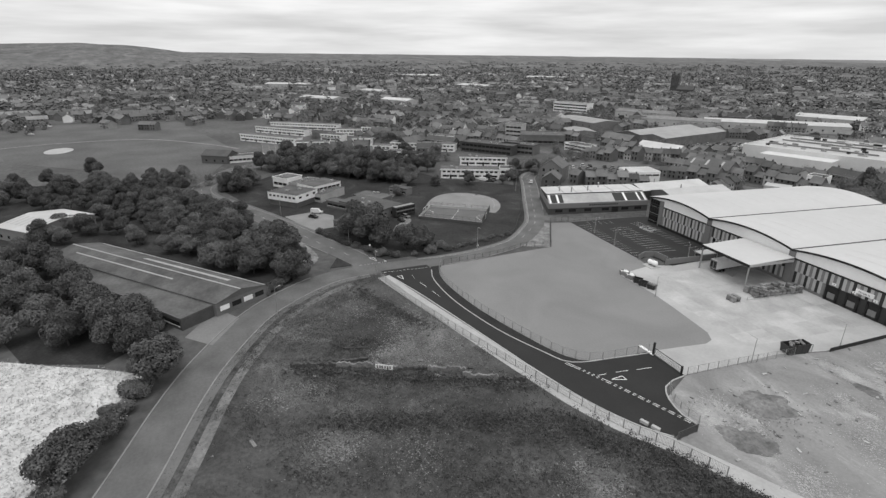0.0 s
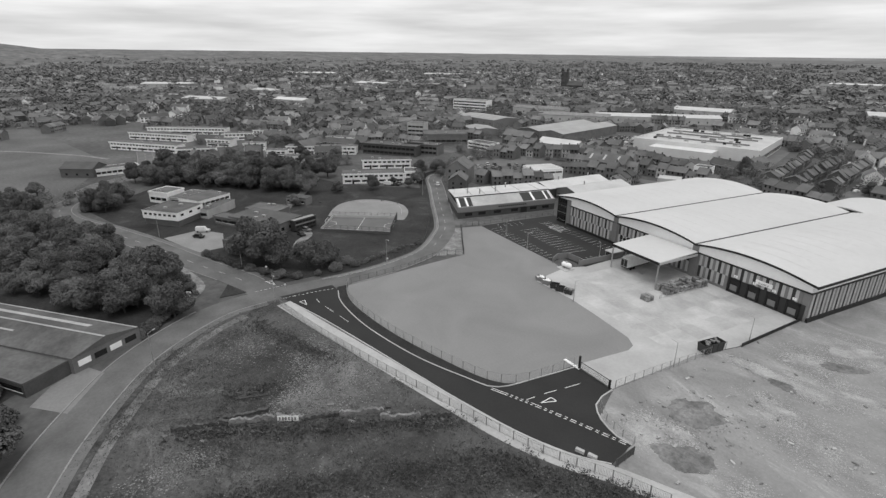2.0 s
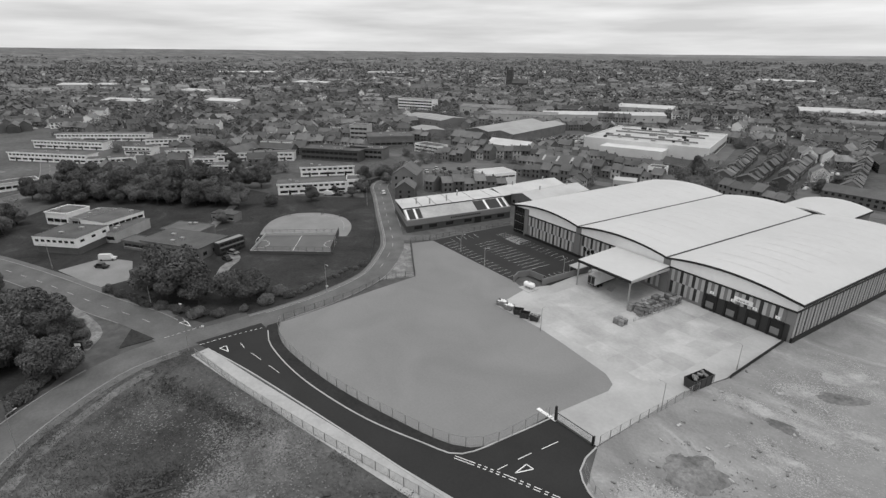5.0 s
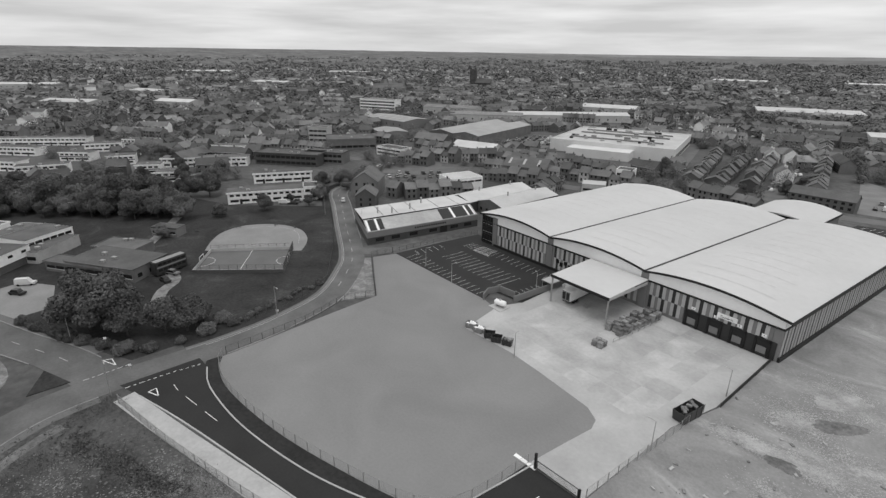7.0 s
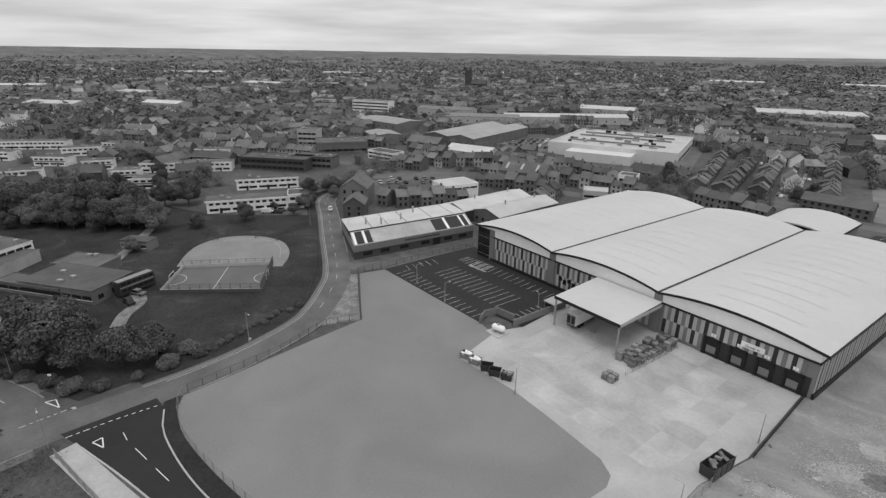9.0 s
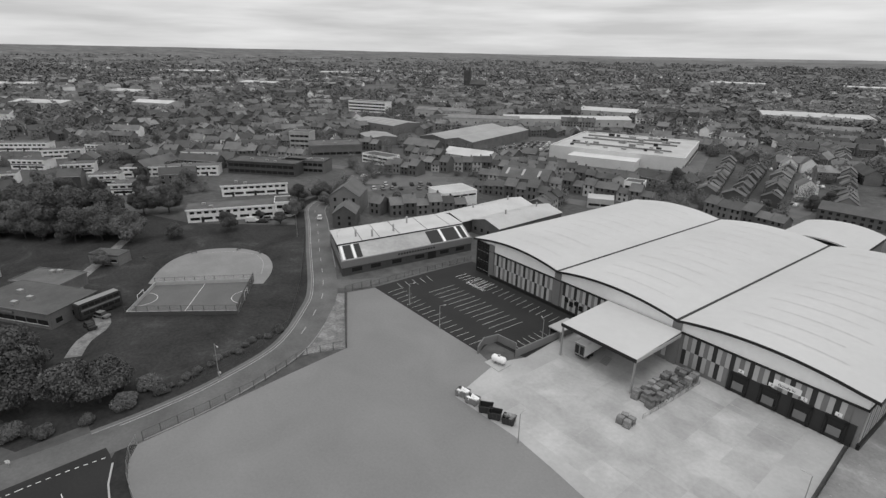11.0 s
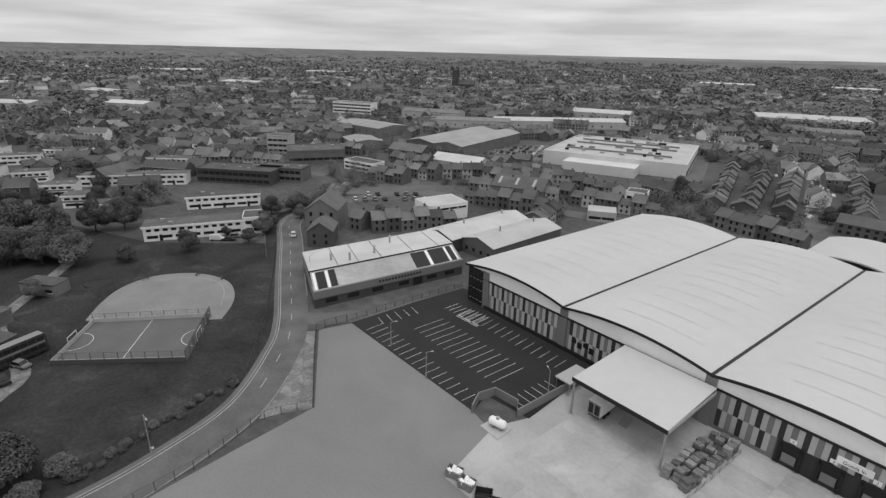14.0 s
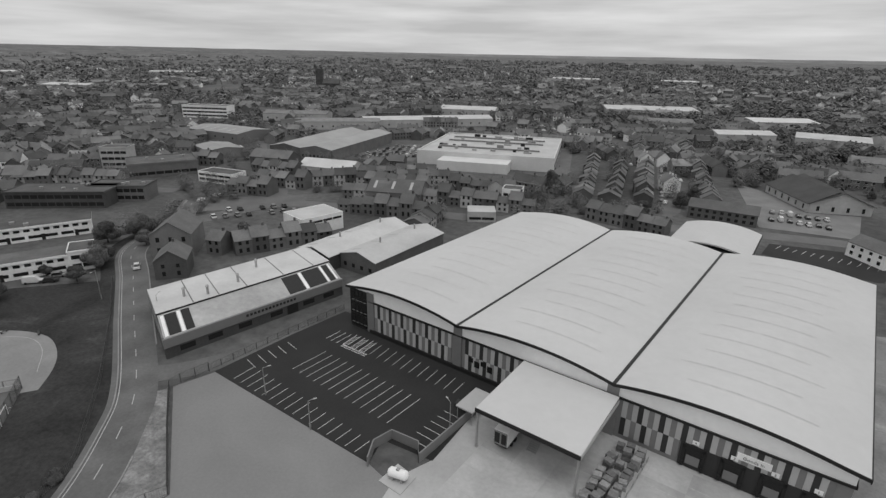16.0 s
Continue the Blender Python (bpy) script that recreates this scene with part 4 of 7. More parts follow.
for a, b, hh, m in segs:
    a, b = Vector(a), Vector(b)
    n = max(2, int((b - a).length / 0.45))
    bm = bmesh.new()
    rr = random.Random(int(a.x * 10))
    q = [a.lerp(b, i / n) for i in range(n + 1)]
    nn = (b - a).orthogonal().normalized() * 0.35
    rows = []
    for p in q:
        zt = hh * rr.uniform(0.55, 1.15)
        rows.append([bm.verts.new((*(p - nn), -0.1)), bm.verts.new((*(p - nn), zt)), bm.verts.new((*(p + nn), zt * rr.uniform(0.85, 1))), bm.verts.new((*(p + nn), -0.1))])
    for r, s in zip(rows, rows[1:]):
        for i in range(3):
            bm.faces.new((r[i], r[i + 1], s[i + 1], s[i]))
    bm.faces.new(rows[0][::-1])
    bm.faces.new(rows[-1])
    part("wall_section", flip(bm), m, ru)
mural = part("painted_panel", boxes((-1.9, 1.9, -0.06, 0.0, 0.1, 1.25)), M_WHITE, ru, "white painted panel with bars of scrawl")
mural.matrix_local = pose(64.9, -129.4, 0, 0, 0, 59)
for k in range(6):
    part("scrawl", boxes((-1.6 + k * 0.55, -1.3 + k * 0.55, -0.08, -0.062, 0.35, 1.0)), M_CARM, mural)
rnd = random.Random(11)
for k in range(60):
    t = rnd.random()
    x, y = 57 + 22 * t + rnd.gauss(0, 2.0), -147 + 43 * t + rnd.gauss(0, 2.0)
    s = rnd.uniform(0.15, 0.6)
    bm = boxes((-s, s, -s * 0.6, s * 0.6, -s * 0.2, s * 0.4))
    o = tagged(part("rubble_block", bm, rnd.choice((M_RUIN, M_RUINL, M_RUIN))), "broken masonry lump on rough ground", "rubble", "rubble blocks")
    o.matrix_world = pose(x, y, s * 0.15, rnd.uniform(-15, 15), rnd.uniform(-15, 15), rnd.uniform(0, 180))
for x, y, l, a in ((54.4, -133, 6, 75), (52.6, -133.6, 4.5, 60), (51.6, -131, 4, 95), (78.6, -156.1, 2.0, 20), (71.1, -119.8, 1.2, 40)):
    o = tagged(part("scrap_timber", boxes((-l / 2, l / 2, -0.28, 0.28, 0, 0.3)), M_RUIN if l > 3 else M_RUINL), "discarded slab lying on waste ground", "debris", "debris on waste ground")
    o.matrix_world = pose(x, y, 0.02, 3, 2, a)


# spoil heaps on the cleared site
def heap(cx, cy, rx, ry, h, ang, m, label, seed):
    bm = bmesh.new()
    rr = random.Random(seed)
    n, k = 44, 16
    rows = []
    for j in range(k):
        f = 1 - j / (k - 1)
        row = []
        for i in range(n):
            a = i * math.tau / n
            wob = 1 + 0.4 * noise.noise((math.cos(a) * 1.7 + seed, math.sin(a) * 1.7, f * 0.5)) + 0.12 * noise.noise((math.cos(a) * 6, math.sin(a) * 6, seed))
            z = h * (1 - f ** 1.6) * (0.8 + 0.6 * noise.noise((math.cos(a) * f * 3, math.sin(a) * f * 3, seed)) + 0.5 * noise.noise((math.cos(a) * f * 9, math.sin(a) * f * 9, seed))) - (0.1 if j == 0 else 0)
            row.append(bm.verts.new((math.cos(a) * rx * f * wob, math.sin(a) * ry * f * wob, z)))
        rows.append(row)
    for r, s in zip(rows, rows[1:]):
        for i in range(n):
            bm.faces.new((r[i], r[(i + 1) % n], s[(i + 1) % n], s[i]))
    for f in bm.faces:
        f.smooth = True
    bmesh.ops.remove_doubles(bm, verts=bm.verts[:], dist=0.01)
    o = tagged(part("soil_mound", bm, m), label, "soil mound")
    o.matrix_world = pose(cx, cy, 0.04, 0, 0, ang)


M_HEAP = mat("dark_spoil", 0.17, 0.95, 0.35, 0.8, 0.3, 4.0, 0.12)
M_PALE = mat("pale_crushed_concrete", 0.37, 0.95, 0.2, 0.6, 0.25, 4.0, 0.06)
heap(108.4, -77, 5.4, 3.6, 0.6, 50, M_HEAP, "low dark spoil heap on bare soil", 3)
heap(102.6, -64.4, 5.2, 4.6, 0.6, 70, M_HEAP, "rough spoil heap with rubble", 5)
heap(106.6, -41.4, 2.6, 1.6, 0.45, 0, M_HEAP, "low spoil heap on the cleared site", 7)
heap(110.5, -23.5, 5.5, 1.9, 0.5, 40, M_HEAP, "long low spoil heap beside pale rubble", 9)
for k, (x, y, rx, ry, a) in enumerate(((100.6, -77.0, 3.6, 2.6, 60), (104.6, -40.0, 6.6, 1.4, 6), (108.6, -14.5, 5.6, 2.8, 50), (105.4, -27.6, 4.6, 1.2, 44), (116.5, -33.0, 4.0, 1.6, 25), (104.2, -71.8, 2.6, 1.1, 15), (110.5, -50.0, 3.2, 1.0, 20))):
    heap(x, y, rx, ry, 0.07, a, M_PALE, "thin spread of pale crushed concrete", 30 + k)
rnd = random.Random(21)
for k in range(90):
    cx, cy, sp = rnd.choice(((105, -70, 5), (103, -62, 5), (103, -38, 6), (101, -75, 3), (118, -55, 9)))
    s = rnd.uniform(0.1, 0.32)
    o = tagged(part("rubble_block", boxes((-s * 1.6, s * 1.6, -s * 0.7, s * 0.7, -s * 0.2, s * 0.5)), rnd.choice((M_PALE, M_PALE, M_HEAP, M_RUINL))), "broken concrete lump on bare soil", "rubble", "rubble blocks")
    o.matrix_world = pose(max(95, cx + rnd.gauss(0, sp)), cy + rnd.gauss(0, sp), 0.05 + s * 0.15, rnd.uniform(-20, 20), rnd.uniform(-20, 20), rnd.uniform(0, 180))

# ---- court and school ----
A, B, C, D = Vector((-35.2, -87.0)), Vector((-18.3, -66.3)), Vector((-34.6, -55.0)), Vector((-49.6, -76.4))
setting("play_ground", prism([tuple(p) for p in smooth_line([(-31.6, -53.6), (-37, -48.8), (-43.6, -45.2), (-52, -43.4), (-60, -45.6), (-65.6, -50), (-69.2, -58), (-66.6, -66.4), (-60, -72.6), (-52, -77.6)], 2)] + [(-46, -74)], -0.1, 0.03), M_COURTL, "pale rounded tarmac playground", "playground")
setting("court", prism([tuple(p) for p in (A, B, C, D)], -0.1, 0.045), M_COURT, "grey ball court with white lines", "court")
half = (A + B) / 2, (C + D) / 2
lines = [half]
for p, q, sgn in ((A, D, 1), (B, C, -1)):
    m, u = (p + q) / 2, (B - A).normalized() * sgn
    w = (q - p).normalized()
    arc = [m + u * 3.8 * math.sin(k * math.pi / 12) + w * 3.8 * math.cos(k * math.pi / 12) for k in range(13)]
    lines += list(zip(arc, arc[1:]))
marks("trim_court", lines, 0.12, M_PAINT, "white court lines", 0.055)
ring = smooth_line([(-38.5, -51), (-47, -46.6), (-55, -46), (-62.4, -51), (-65.6, -58)], 2)
marks("trim_play", list(zip(ring, ring[1:])), 0.1, M_PAINTD, "faint playground curve", 0.04)
fence("tall mesh fence round the ball court", [tuple(A), tuple(B)], 2.7, 2.6, M_DARKSTEEL, 0.0, 0.3, 0.01, 0.05, board=1.0)
fence("tall mesh fence round the ball court", [tuple(B), tuple(C)], 2.7, 2.8, M_DARKSTEEL, 0.0, 0.2, 0.014, 0.06)
for p, q in ((C, D), (D, A), (A, B)):
    d = q - p
    o = tagged(part("rebound_board", boxes((0.1, d.length - 0.1, 0.08, 0.2, 0, 1.05)), M_CREAM), "pale timber rebound board of the court", "board", "court boards")
    o.matrix_world = pose(p.x, p.y, 0.02, 0, 0, math.degrees(math.atan2(d.y, d.x)))
fence("tall mesh fence round the ball court", [tuple(C), tuple(D)], 2.7, 2.2, M_DARKSTEEL, 0.0, 0.3, 0.01, 0.05)
for p, q, turn in ((A, D, 0), (B, C, 0)):
    m = (p + q) / 2
    gp = thing("goal_frame", pose(m.x, m.y, 0.045, 0, 0, math.degrees(math.atan2((q - p).y, (q - p).x))), "white steel goal frame on the court", "goal")
    part("crossbar", rod((-1.8, 0, 2.0), (1.8, 0, 2.0), 0.06, n=6), M_WHITE, gp)
    for x in (-1.8, 1.8):
        part("upright", rod((x, 0, 0), (x, 0, 2.0), 0.06, n=6), M_WHITE, gp)
for x, y, a in ((-72.9, -73.2, 20), (-68, -60, 80), (-62, -48, 120), (-55, -44, 160)):
    be = thing("bench", pose(x, y, 0.03, 0, 0, a), "dark bench at the playground edge", "bench", "playground benches")
    part("seat", boxes((-0.9, 0.9, -0.2, 0.2, 0.42, 0.48)), M_BARK, be)
    for q in (-0.7, 0.7):
        part("leg", boxes((q - 0.05, q + 0.05, -0.2, 0.2, 0, 0.42)), M_DARKSTEEL, be)


def windows(w, x0, x1, y, z, h, n, gap=0.35, frame=True, side="front"):
    step = (x1 - x0) / n
    for k in range(n):
        a, b = x0 + k * step + gap / 2, x0 + (k + 1) * step - gap / 2
        win = part("window", boxes((a, b, y - 0.05, y + 0.02, z, z + h)), M_GLASS, w)
        if frame:
            part("sill", boxes((a - 0.05, b + 0.05, y - 0.1, y + 0.02, z - 0.12, z - 0.01)), M_WHITE, win)


def block(name, x, y, ang, L, Dp, h, wallm, roofm, label, category, rows=((1.0, 1.3, 6),), parapet=0.35, over=0.0, doors=0, group="", vents=0, frame=True, ends=0, gap=0.35, lower=None):
    """A flat-roofed building: its front is along +x from (x, y), its depth to the left of that."""
    w = thing(name, pose(x, y, 0, 0, 0, ang), label, category, group)
    if lower:
        part("lower_wall", boxes((0.5, L - 0.5, 0.5, Dp - 0.5, -0.2, h * 0.44)), lower, w, "dark recessed lower storey")
        part("wall", boxes((0, L, 0, Dp, h * 0.44, h)), wallm, w)
    else:
        part("wall", boxes((0, L, 0, Dp, -0.2, h)), wallm, w)
    r = part("roof", boxes((-over, L + over, -over, Dp + over, h + 0.01, h + 0.12)), roofm, w)
    if parapet:
        e = 0.22
        for d in ((-over, L + over, -over - 0.01, -over + e), (-over, L + over, Dp + over - e, Dp + over + 0.01), (-over - 0.01, -over + e, -over, Dp + over), (L + over - e, L + over + 0.01, -over, Dp + over)):
            part("parapet", boxes((*d, h - 0.15, h + parapet)), wallm, w)
    for z, hh, n in rows:
        windows(w, 0.5, L - 0.5, 0, z, hh, n, gap=gap, frame=frame)
        if ends:
            for k in range(ends):
                yy = Dp * (k + 0.5) / ends
                part("window", boxes((L - 0.02, L + 0.05, yy - 0.8, yy + 0.8, z, z + hh)), M_GLASS, w)
    for k in range(doors):
        xx = L * (k + 0.5) / doors
        part("door", boxes((xx - 0.5, xx + 0.5, -0.07, 0.02, 0, 2.1)), M_TRIM, w)
    rr = random.Random(int(x * 3 + y))
    for k in range(vents):
        vx, vy = rr.uniform(0.1, 0.9) * L, rr.uniform(0.15, 0.85) * Dp
        part("roof_vent", boxes((vx - 0.7, vx + 0.7, vy - 0.5, vy + 0.5, h + 0.12, h + 0.9)), M_STEEL, r)
    return w


def gabled(name, x, y, ang, L, Dp, h, rise, wallm, roofm, label, category, rows=((0.9, 1.3, 3), (3.4, 1.2, 3)), chimney=True, group="", over=0.25, skylights=0, kind="", ridge_x=True, vents=0):
    """A building with a pitched roof, its ridge along x (or along y)."""
    w = thing(name, pose(x, y, 0, 0, 0, ang), label, category, group, kind)
    bm = bmesh.new()
    if ridge_x:
        sec = [(0, -0.2), (Dp, -0.2), (Dp, h), (Dp / 2, h + rise), (0, h)]
        A0 = [bm.verts.new((0, yy, z)) for yy, z in sec]
        A1 = [bm.verts.new((L, yy, z)) for yy, z in sec]
    else:
        sec = [(0, -0.2), (L, -0.2), (L, h), (L / 2, h + rise), (0, h)]
        A0 = [bm.verts.new((xx, 0, z)) for xx, z in sec]
        A1 = [bm.verts.new((xx, Dp, z)) for xx, z in sec]
    bm.faces.new(A0)
    bm.faces.new(A1[::-1])
    for i in range(5):
        bm.faces.new((A0[i], A1[i], A1[(i + 1) % 5], A0[(i + 1) % 5]))
    part("wall", flip(bm), wallm, w)
    bm = bmesh.new()
    half = (Dp if ridge_x else L) / 2
    sl = rise / half
    sec = [(-over, h - over * sl + 0.02), (half, h + rise + 0.02), (2 * half + over, h - over * sl + 0.02), (2 * half + over, h - over * sl + 0.2), (half, h + rise + 0.22), (-over, h - over * sl + 0.2)]
    ln = L if ridge_x else Dp
    if ridge_x:
        A0 = [bm.verts.new((-over, yy, z)) for yy, z in sec]
        A1 = [bm.verts.new((ln + over, yy, z)) for yy, z in sec]
    else:
        A0 = [bm.verts.new((yy, -over, z)) for yy, z in sec]
        A1 = [bm.verts.new((yy, ln + over, z)) for yy, z in sec]
    for i in range(6):
        bm.faces.new((A0[i], A1[i], A1[(i + 1) % 6], A0[(i + 1) % 6]))
    for q in (A0, A1):
        bm.faces.new((q[0], q[1], q[4], q[5]))
        bm.faces.new((q[1], q[2], q[3], q[4]))
    r = part("roof", flip(bm), roofm, w)
    if chimney:
        cx = L * 0.82 if ridge_x else L / 2
        cy = Dp / 2 if ridge_x else Dp * 0.8
        c1 = part("chimney", boxes((cx - 0.35, cx + 0.35, cy - 0.3, cy + 0.3, h + rise * 0.5, h + rise + 1.0)), M_BRICK, r)
    for k in range(vents):
        vx = ln * (k + 0.6) / vents
        part("flue", rod((vx if ridge_x else L * 0.5, Dp * 0.5 if ridge_x else vx, h + rise), (vx if ridge_x else L * 0.5, Dp * 0.5 if ridge_x else vx, h + rise + 1.8), 0.3, n=8), M_STEEL, r)
    for k in range(skylights):
        xa = ln * (k + 0.3) / skylights
        ya, yb = half * 0.25, half * 0.8
        za, zb = h + ya * sl + 0.23, h + yb * sl + 0.23
        bm = bmesh.new()
        cs = [(xa, ya, za), (xa + 1.2, ya, za), (xa + 1.2, yb, zb), (xa, yb, zb)]
        if not ridge_x:
            cs = [(b_, a_, c_) for a_, b_, c_ in cs]
        bm.faces.new([bm.verts.new(q) for q in cs])
        part("skylight", flip(bm), M_CREAM, r)
    for z, hh, n in rows:
        windows(w, 0.4, L - 0.4, 0, z, hh, n, gap=max(0.5, (L / n) - 1.3), frame=False)
    return w


block("school_block", -78.1, -141.8, 43, 16, 14, 5.5, M_WHITE, M_FELT, "white school block above a dark recessed ground floor", "school", ((3.9, 0.8, 7),), 0.12, 0.1, vents=2, ends=3, gap=0.9, lower=M_BRICK)
block("school_block", -80, -121.5, 121, 16, 12, 5.5, M_WHITE, M_FELT, "white school wing with ribbon windows", "school", ((3.6, 0.9, 6),), 0.12, 0.1, vents=1, gap=0.3, lower=M_BRICK)
block("school_wing", -85, -131, 42, 17, 17, 3.6, M_CREAM, M_FELT, "low school wing between the white blocks", "school", ((1.0, 1.2, 5),), 0.1, 0.1, vents=4)
block("school_hall", -65, -118.6, 33, 21, 5, 3.0, M_BRICK, M_FELT, "low dark school corridor with a flat roof", "school", ((1.0, 1.0, 6),), 0.3, 0.3, vents=2)
block("school_hall", -58.6, -114.4, 33, 24, 13, 3.9, M_BRICK, M_FELT, "dark brick school hall with a flat roof", "school", ((1.0, 1.2, 7),), 0.15, 0.2, vents=3, ends=3)
block("school_hall", -69, -106, 37, 15, 9, 3.3, M_BRICK, M_FELT, "low dark brick classroom block", "school", ((1.0, 1.2, 5),), 0.3, 0.2, vents=2)
block("school_store", -79, -86.5, 38, 10, 5, 3, M_BRICK, M_FELT, "small dark brick store on the field", "store", ((1.0, 0.9, 2),), 0.3)
block("school_block", -112, -137, 39, 10, 10, 4.6, M_WHITE, M_FELT, "small white school annexe with a flat roof", "school", ((1.2, 1.3, 3),), 0.4, 0.2, vents=2)
block("school_block", -103, -130, 42, 9, 14, 3.2, M_CREAM, M_FELT, "low pale school wing beside annexe", "school", ((1.0, 1.2, 3),), 0.3, 0.2, vents=2)
block("brick_kiosk", -33.5, -121.5, 30, 7, 6, 3.2, M_BRICK, M_FELT, "small dark brick building beside a hedge", "building", ((1.0, 1.0, 2),), 0.3)
gabled("barn", -188, -172, 58, 17, 12, 4.5, 2.6, M_BRICK, M_SLATE, "dark barn with a pitched roof", "barn", ((1.2, 1.0, 3),), False)
block("park_pavilion", -181, -157, 99, 21, 8, 3.8, M_WHITE, M_FELT, "white single-storey pavilion with windows", "pavilion", ((1.1, 1.2, 8),), 0.2, 0.3)


def bus():
    b = thing("double_decker_bus", pose(-38.2, -95.6, 0.03, 0, 0, 110), "dark double-decker bus parked beside the school", "bus")
    bm = boxes((0, 10.2, 0, 2.5, 0.35, 4.3))
    bmesh.ops.bevel(bm, geom=bm.edges[:], offset=0.18, segments=2, affect="EDGES")
    part("body", bm, M_CARD, b)
    for z in (1.4, 3.1):
        for k in range(6):
            for yy in (-0.02, 2.48):
                part("window", boxes((0.8 + k * 1.5, 2.1 + k * 1.5, yy, yy + 0.04, z, z + 0.8)), M_GLASS, b)
    for x in (1.8, 7.8):
        for yy in (0.1, 2.4):
            part("wheel", rod((x, yy - 0.14, 0.48), (x, yy + 0.14, 0.48), 0.48, n=14), M_RUBBER, b)
    part("roof", boxes((0.3, 9.9, 0.2, 2.3, 4.3, 4.36)), M_CARM, b, "grey bus roof")
    part("livery_band", boxes((0.4, 9.8, -0.03, 0.0, 2.45, 2.85)), M_CARM, b)


bus()


def car_thing(m, paint, label, van=False):
    """A car 4.3 m long that looks along +x."""
    c = thing("parked_car" if not van else "parked_van", m, label, "van" if van else "car", "parked vehicles")
    h, L = (1.95, 5.0) if van else (1.45, 4.3)
    bm = boxes((0, L, -0.87, 0.87, 0.28, 0.85 if not van else 1.0))
    bmesh.ops.bevel(bm, geom=bm.edges[:], offset=0.14, segments=2, affect="EDGES")
    part("body", bm, paint, c)
    bm = bmesh.new()
    f = (0.55, 3.3, 1.15, 2.75) if not van else (0.05, 4.0, 0.12, 3.3)
    zb, zt = (0.8, h) if not van else (0.95, h)
    lo = [bm.verts.new(q) for q in ((f[0], -0.8, zb), (f[1], -0.8, zb), (f[1], 0.8, zb), (f[0], 0.8, zb))]
    hi = [bm.verts.new(q) for q in ((f[2], -0.66, zt), (f[3], -0.66, zt), (f[3], 0.66, zt), (f[2], 0.66, zt))]
    for i in range(4):
        bm.faces.new((lo[i], lo[(i + 1) % 4], hi[(i + 1) % 4], hi[i]))
    bm.faces.new(hi)
    part("cabin", flip(bm), paint if van else M_GLASS, c, "" if van else "dark glazed cabin")
    part("roof", boxes((f[2] - 0.02, f[3] + 0.02, -0.68, 0.68, zt, zt + 0.04)), paint, c)
    for x in (0.85, L - 0.85):
        for yy in (-0.8, 0.8):
            part("wheel", rod((x, yy - 0.1, 0.31), (x, yy + 0.1, 0.31), 0.31, n=10), M_RUBBER, c)
    part("windscreen", boxes((f[3] - 0.05 if van else f[1] - 0.02, f[3] + 0.12 if van else f[1] + 0.02, -0.6, 0.6, zb + 0.15, zb + 0.2)), M_GLASS, c)
    return c


cars = [car_thing(pose(37.0, -13.6, 0.06, 0, 0, 5), M_CARD, "dark hatchback parked in a bay"),
        car_thing(pose(-76.6, -9.6, 0.05, 0, 0, -30), M_CARW, "white hatchback on the road"),
        car_thing(pose(-88, -28, 0.03, 0, 0, 50), M_CARM, "grey hatchback parked beside flats"),
        car_thing(pose(-57.6, -126.4, 0.03, 0, 0, 60), M_CARW, "white panel van parked at the school", True)]
rnd = random.Random(8)


def park_car(x, y, a):
    src = cars[rnd.choices((0, 1, 2, 3), (4, 3, 4, 0.6))[0]]
    copy_thing(src, pose(x, y, 0.05, 0, 0, a))


for x, y, a in ((-86, -31, 50), (-89, -34, 50), (-34, -20, -28), (-40, -92.5, 30), (-36, -95, 10), (-52, -128, 40)):
    park_car(x, y, a)
for i in range(16):
    if rnd.random() < 0.75:
        park_car(-108 + (i % 8) * 2.7 + (i // 8) * 6, 40 + (i % 8) * 3.4 - (i // 8) * 6, -25 + rnd.uniform(-4, 4))

# ---- factory by the road ----
fa = thing("factory", pose(-21.4, -34.2, 0, 0, 0, 78.5), "long low factory with patched pale sheet roofs", "factory")
part("wall", boxes((0, 45, 0, 25.6, -0.2, 4.1)), M_BRICK, fa, "dark brick factory wall")
part("parapet", boxes((-0.15, 45.15, -0.25, 0.35, 2.6, 4.7)), M_CLADM, fa, "grey sheet parapet over the front")
part("parapet", boxes((-0.15, 0.2, 0.35, 25.6, 2.6, 4.9)), M_CLADM, fa)


def slope(x0, x1, y0, z0, y1, z1, t=0.15):
    bm = bmesh.new()
    v = [bm.verts.new(q) for q in ((x0, y0, z0), (x1, y0, z0), (x1, y1, z1), (x0, y1, z1), (x0, y0, z0 - t), (x1, y0, z0 - t), (x1, y1, z1 - t), (x0, y1, z1 - t))]
    for f in ((0, 1, 2, 3), (7, 6, 5, 4), (0, 4, 5, 1), (1, 5, 6, 2), (2, 6, 7, 3), (3, 7, 4, 0)):
        bm.faces.new([v[i] for i in f])
    return flip(bm)


ra = part("roof", slope(0.2, 45, 0.4, 4.5, 8.4, 6.5), M_PALESHEET, fa, "patched pale lower roof slope")
rb = part("roof", slope(0, 45.2, 8.4, 6.85, 26, 5.6), M_METROOF, fa, "pale upper roof slope")
part("roof_step", boxes((0, 45, 8.25, 8.4, 6.5, 6.86)), M_TRIM, fa)
for x, wd, m in ((0.6, 0.7, M_WHITE), (1.5, 2.4, M_TRIM), (4.1, 0.7, M_WHITE), (5.0, 1.8, M_TRIM), (30.0, 4.6, M_TRIM), (34.8, 0.8, M_WHITE), (35.8, 5.2, M_TRIM), (41.2, 0.6, M_WHITE), (42.0, 1.6, M_TRIM), (43.8, 0.5, M_WHITE)):
    part("skylight", slope(x, x + wd, 0.9, 4.72, 7.7, 6.42, 0.05), m, ra, "patched roof light")
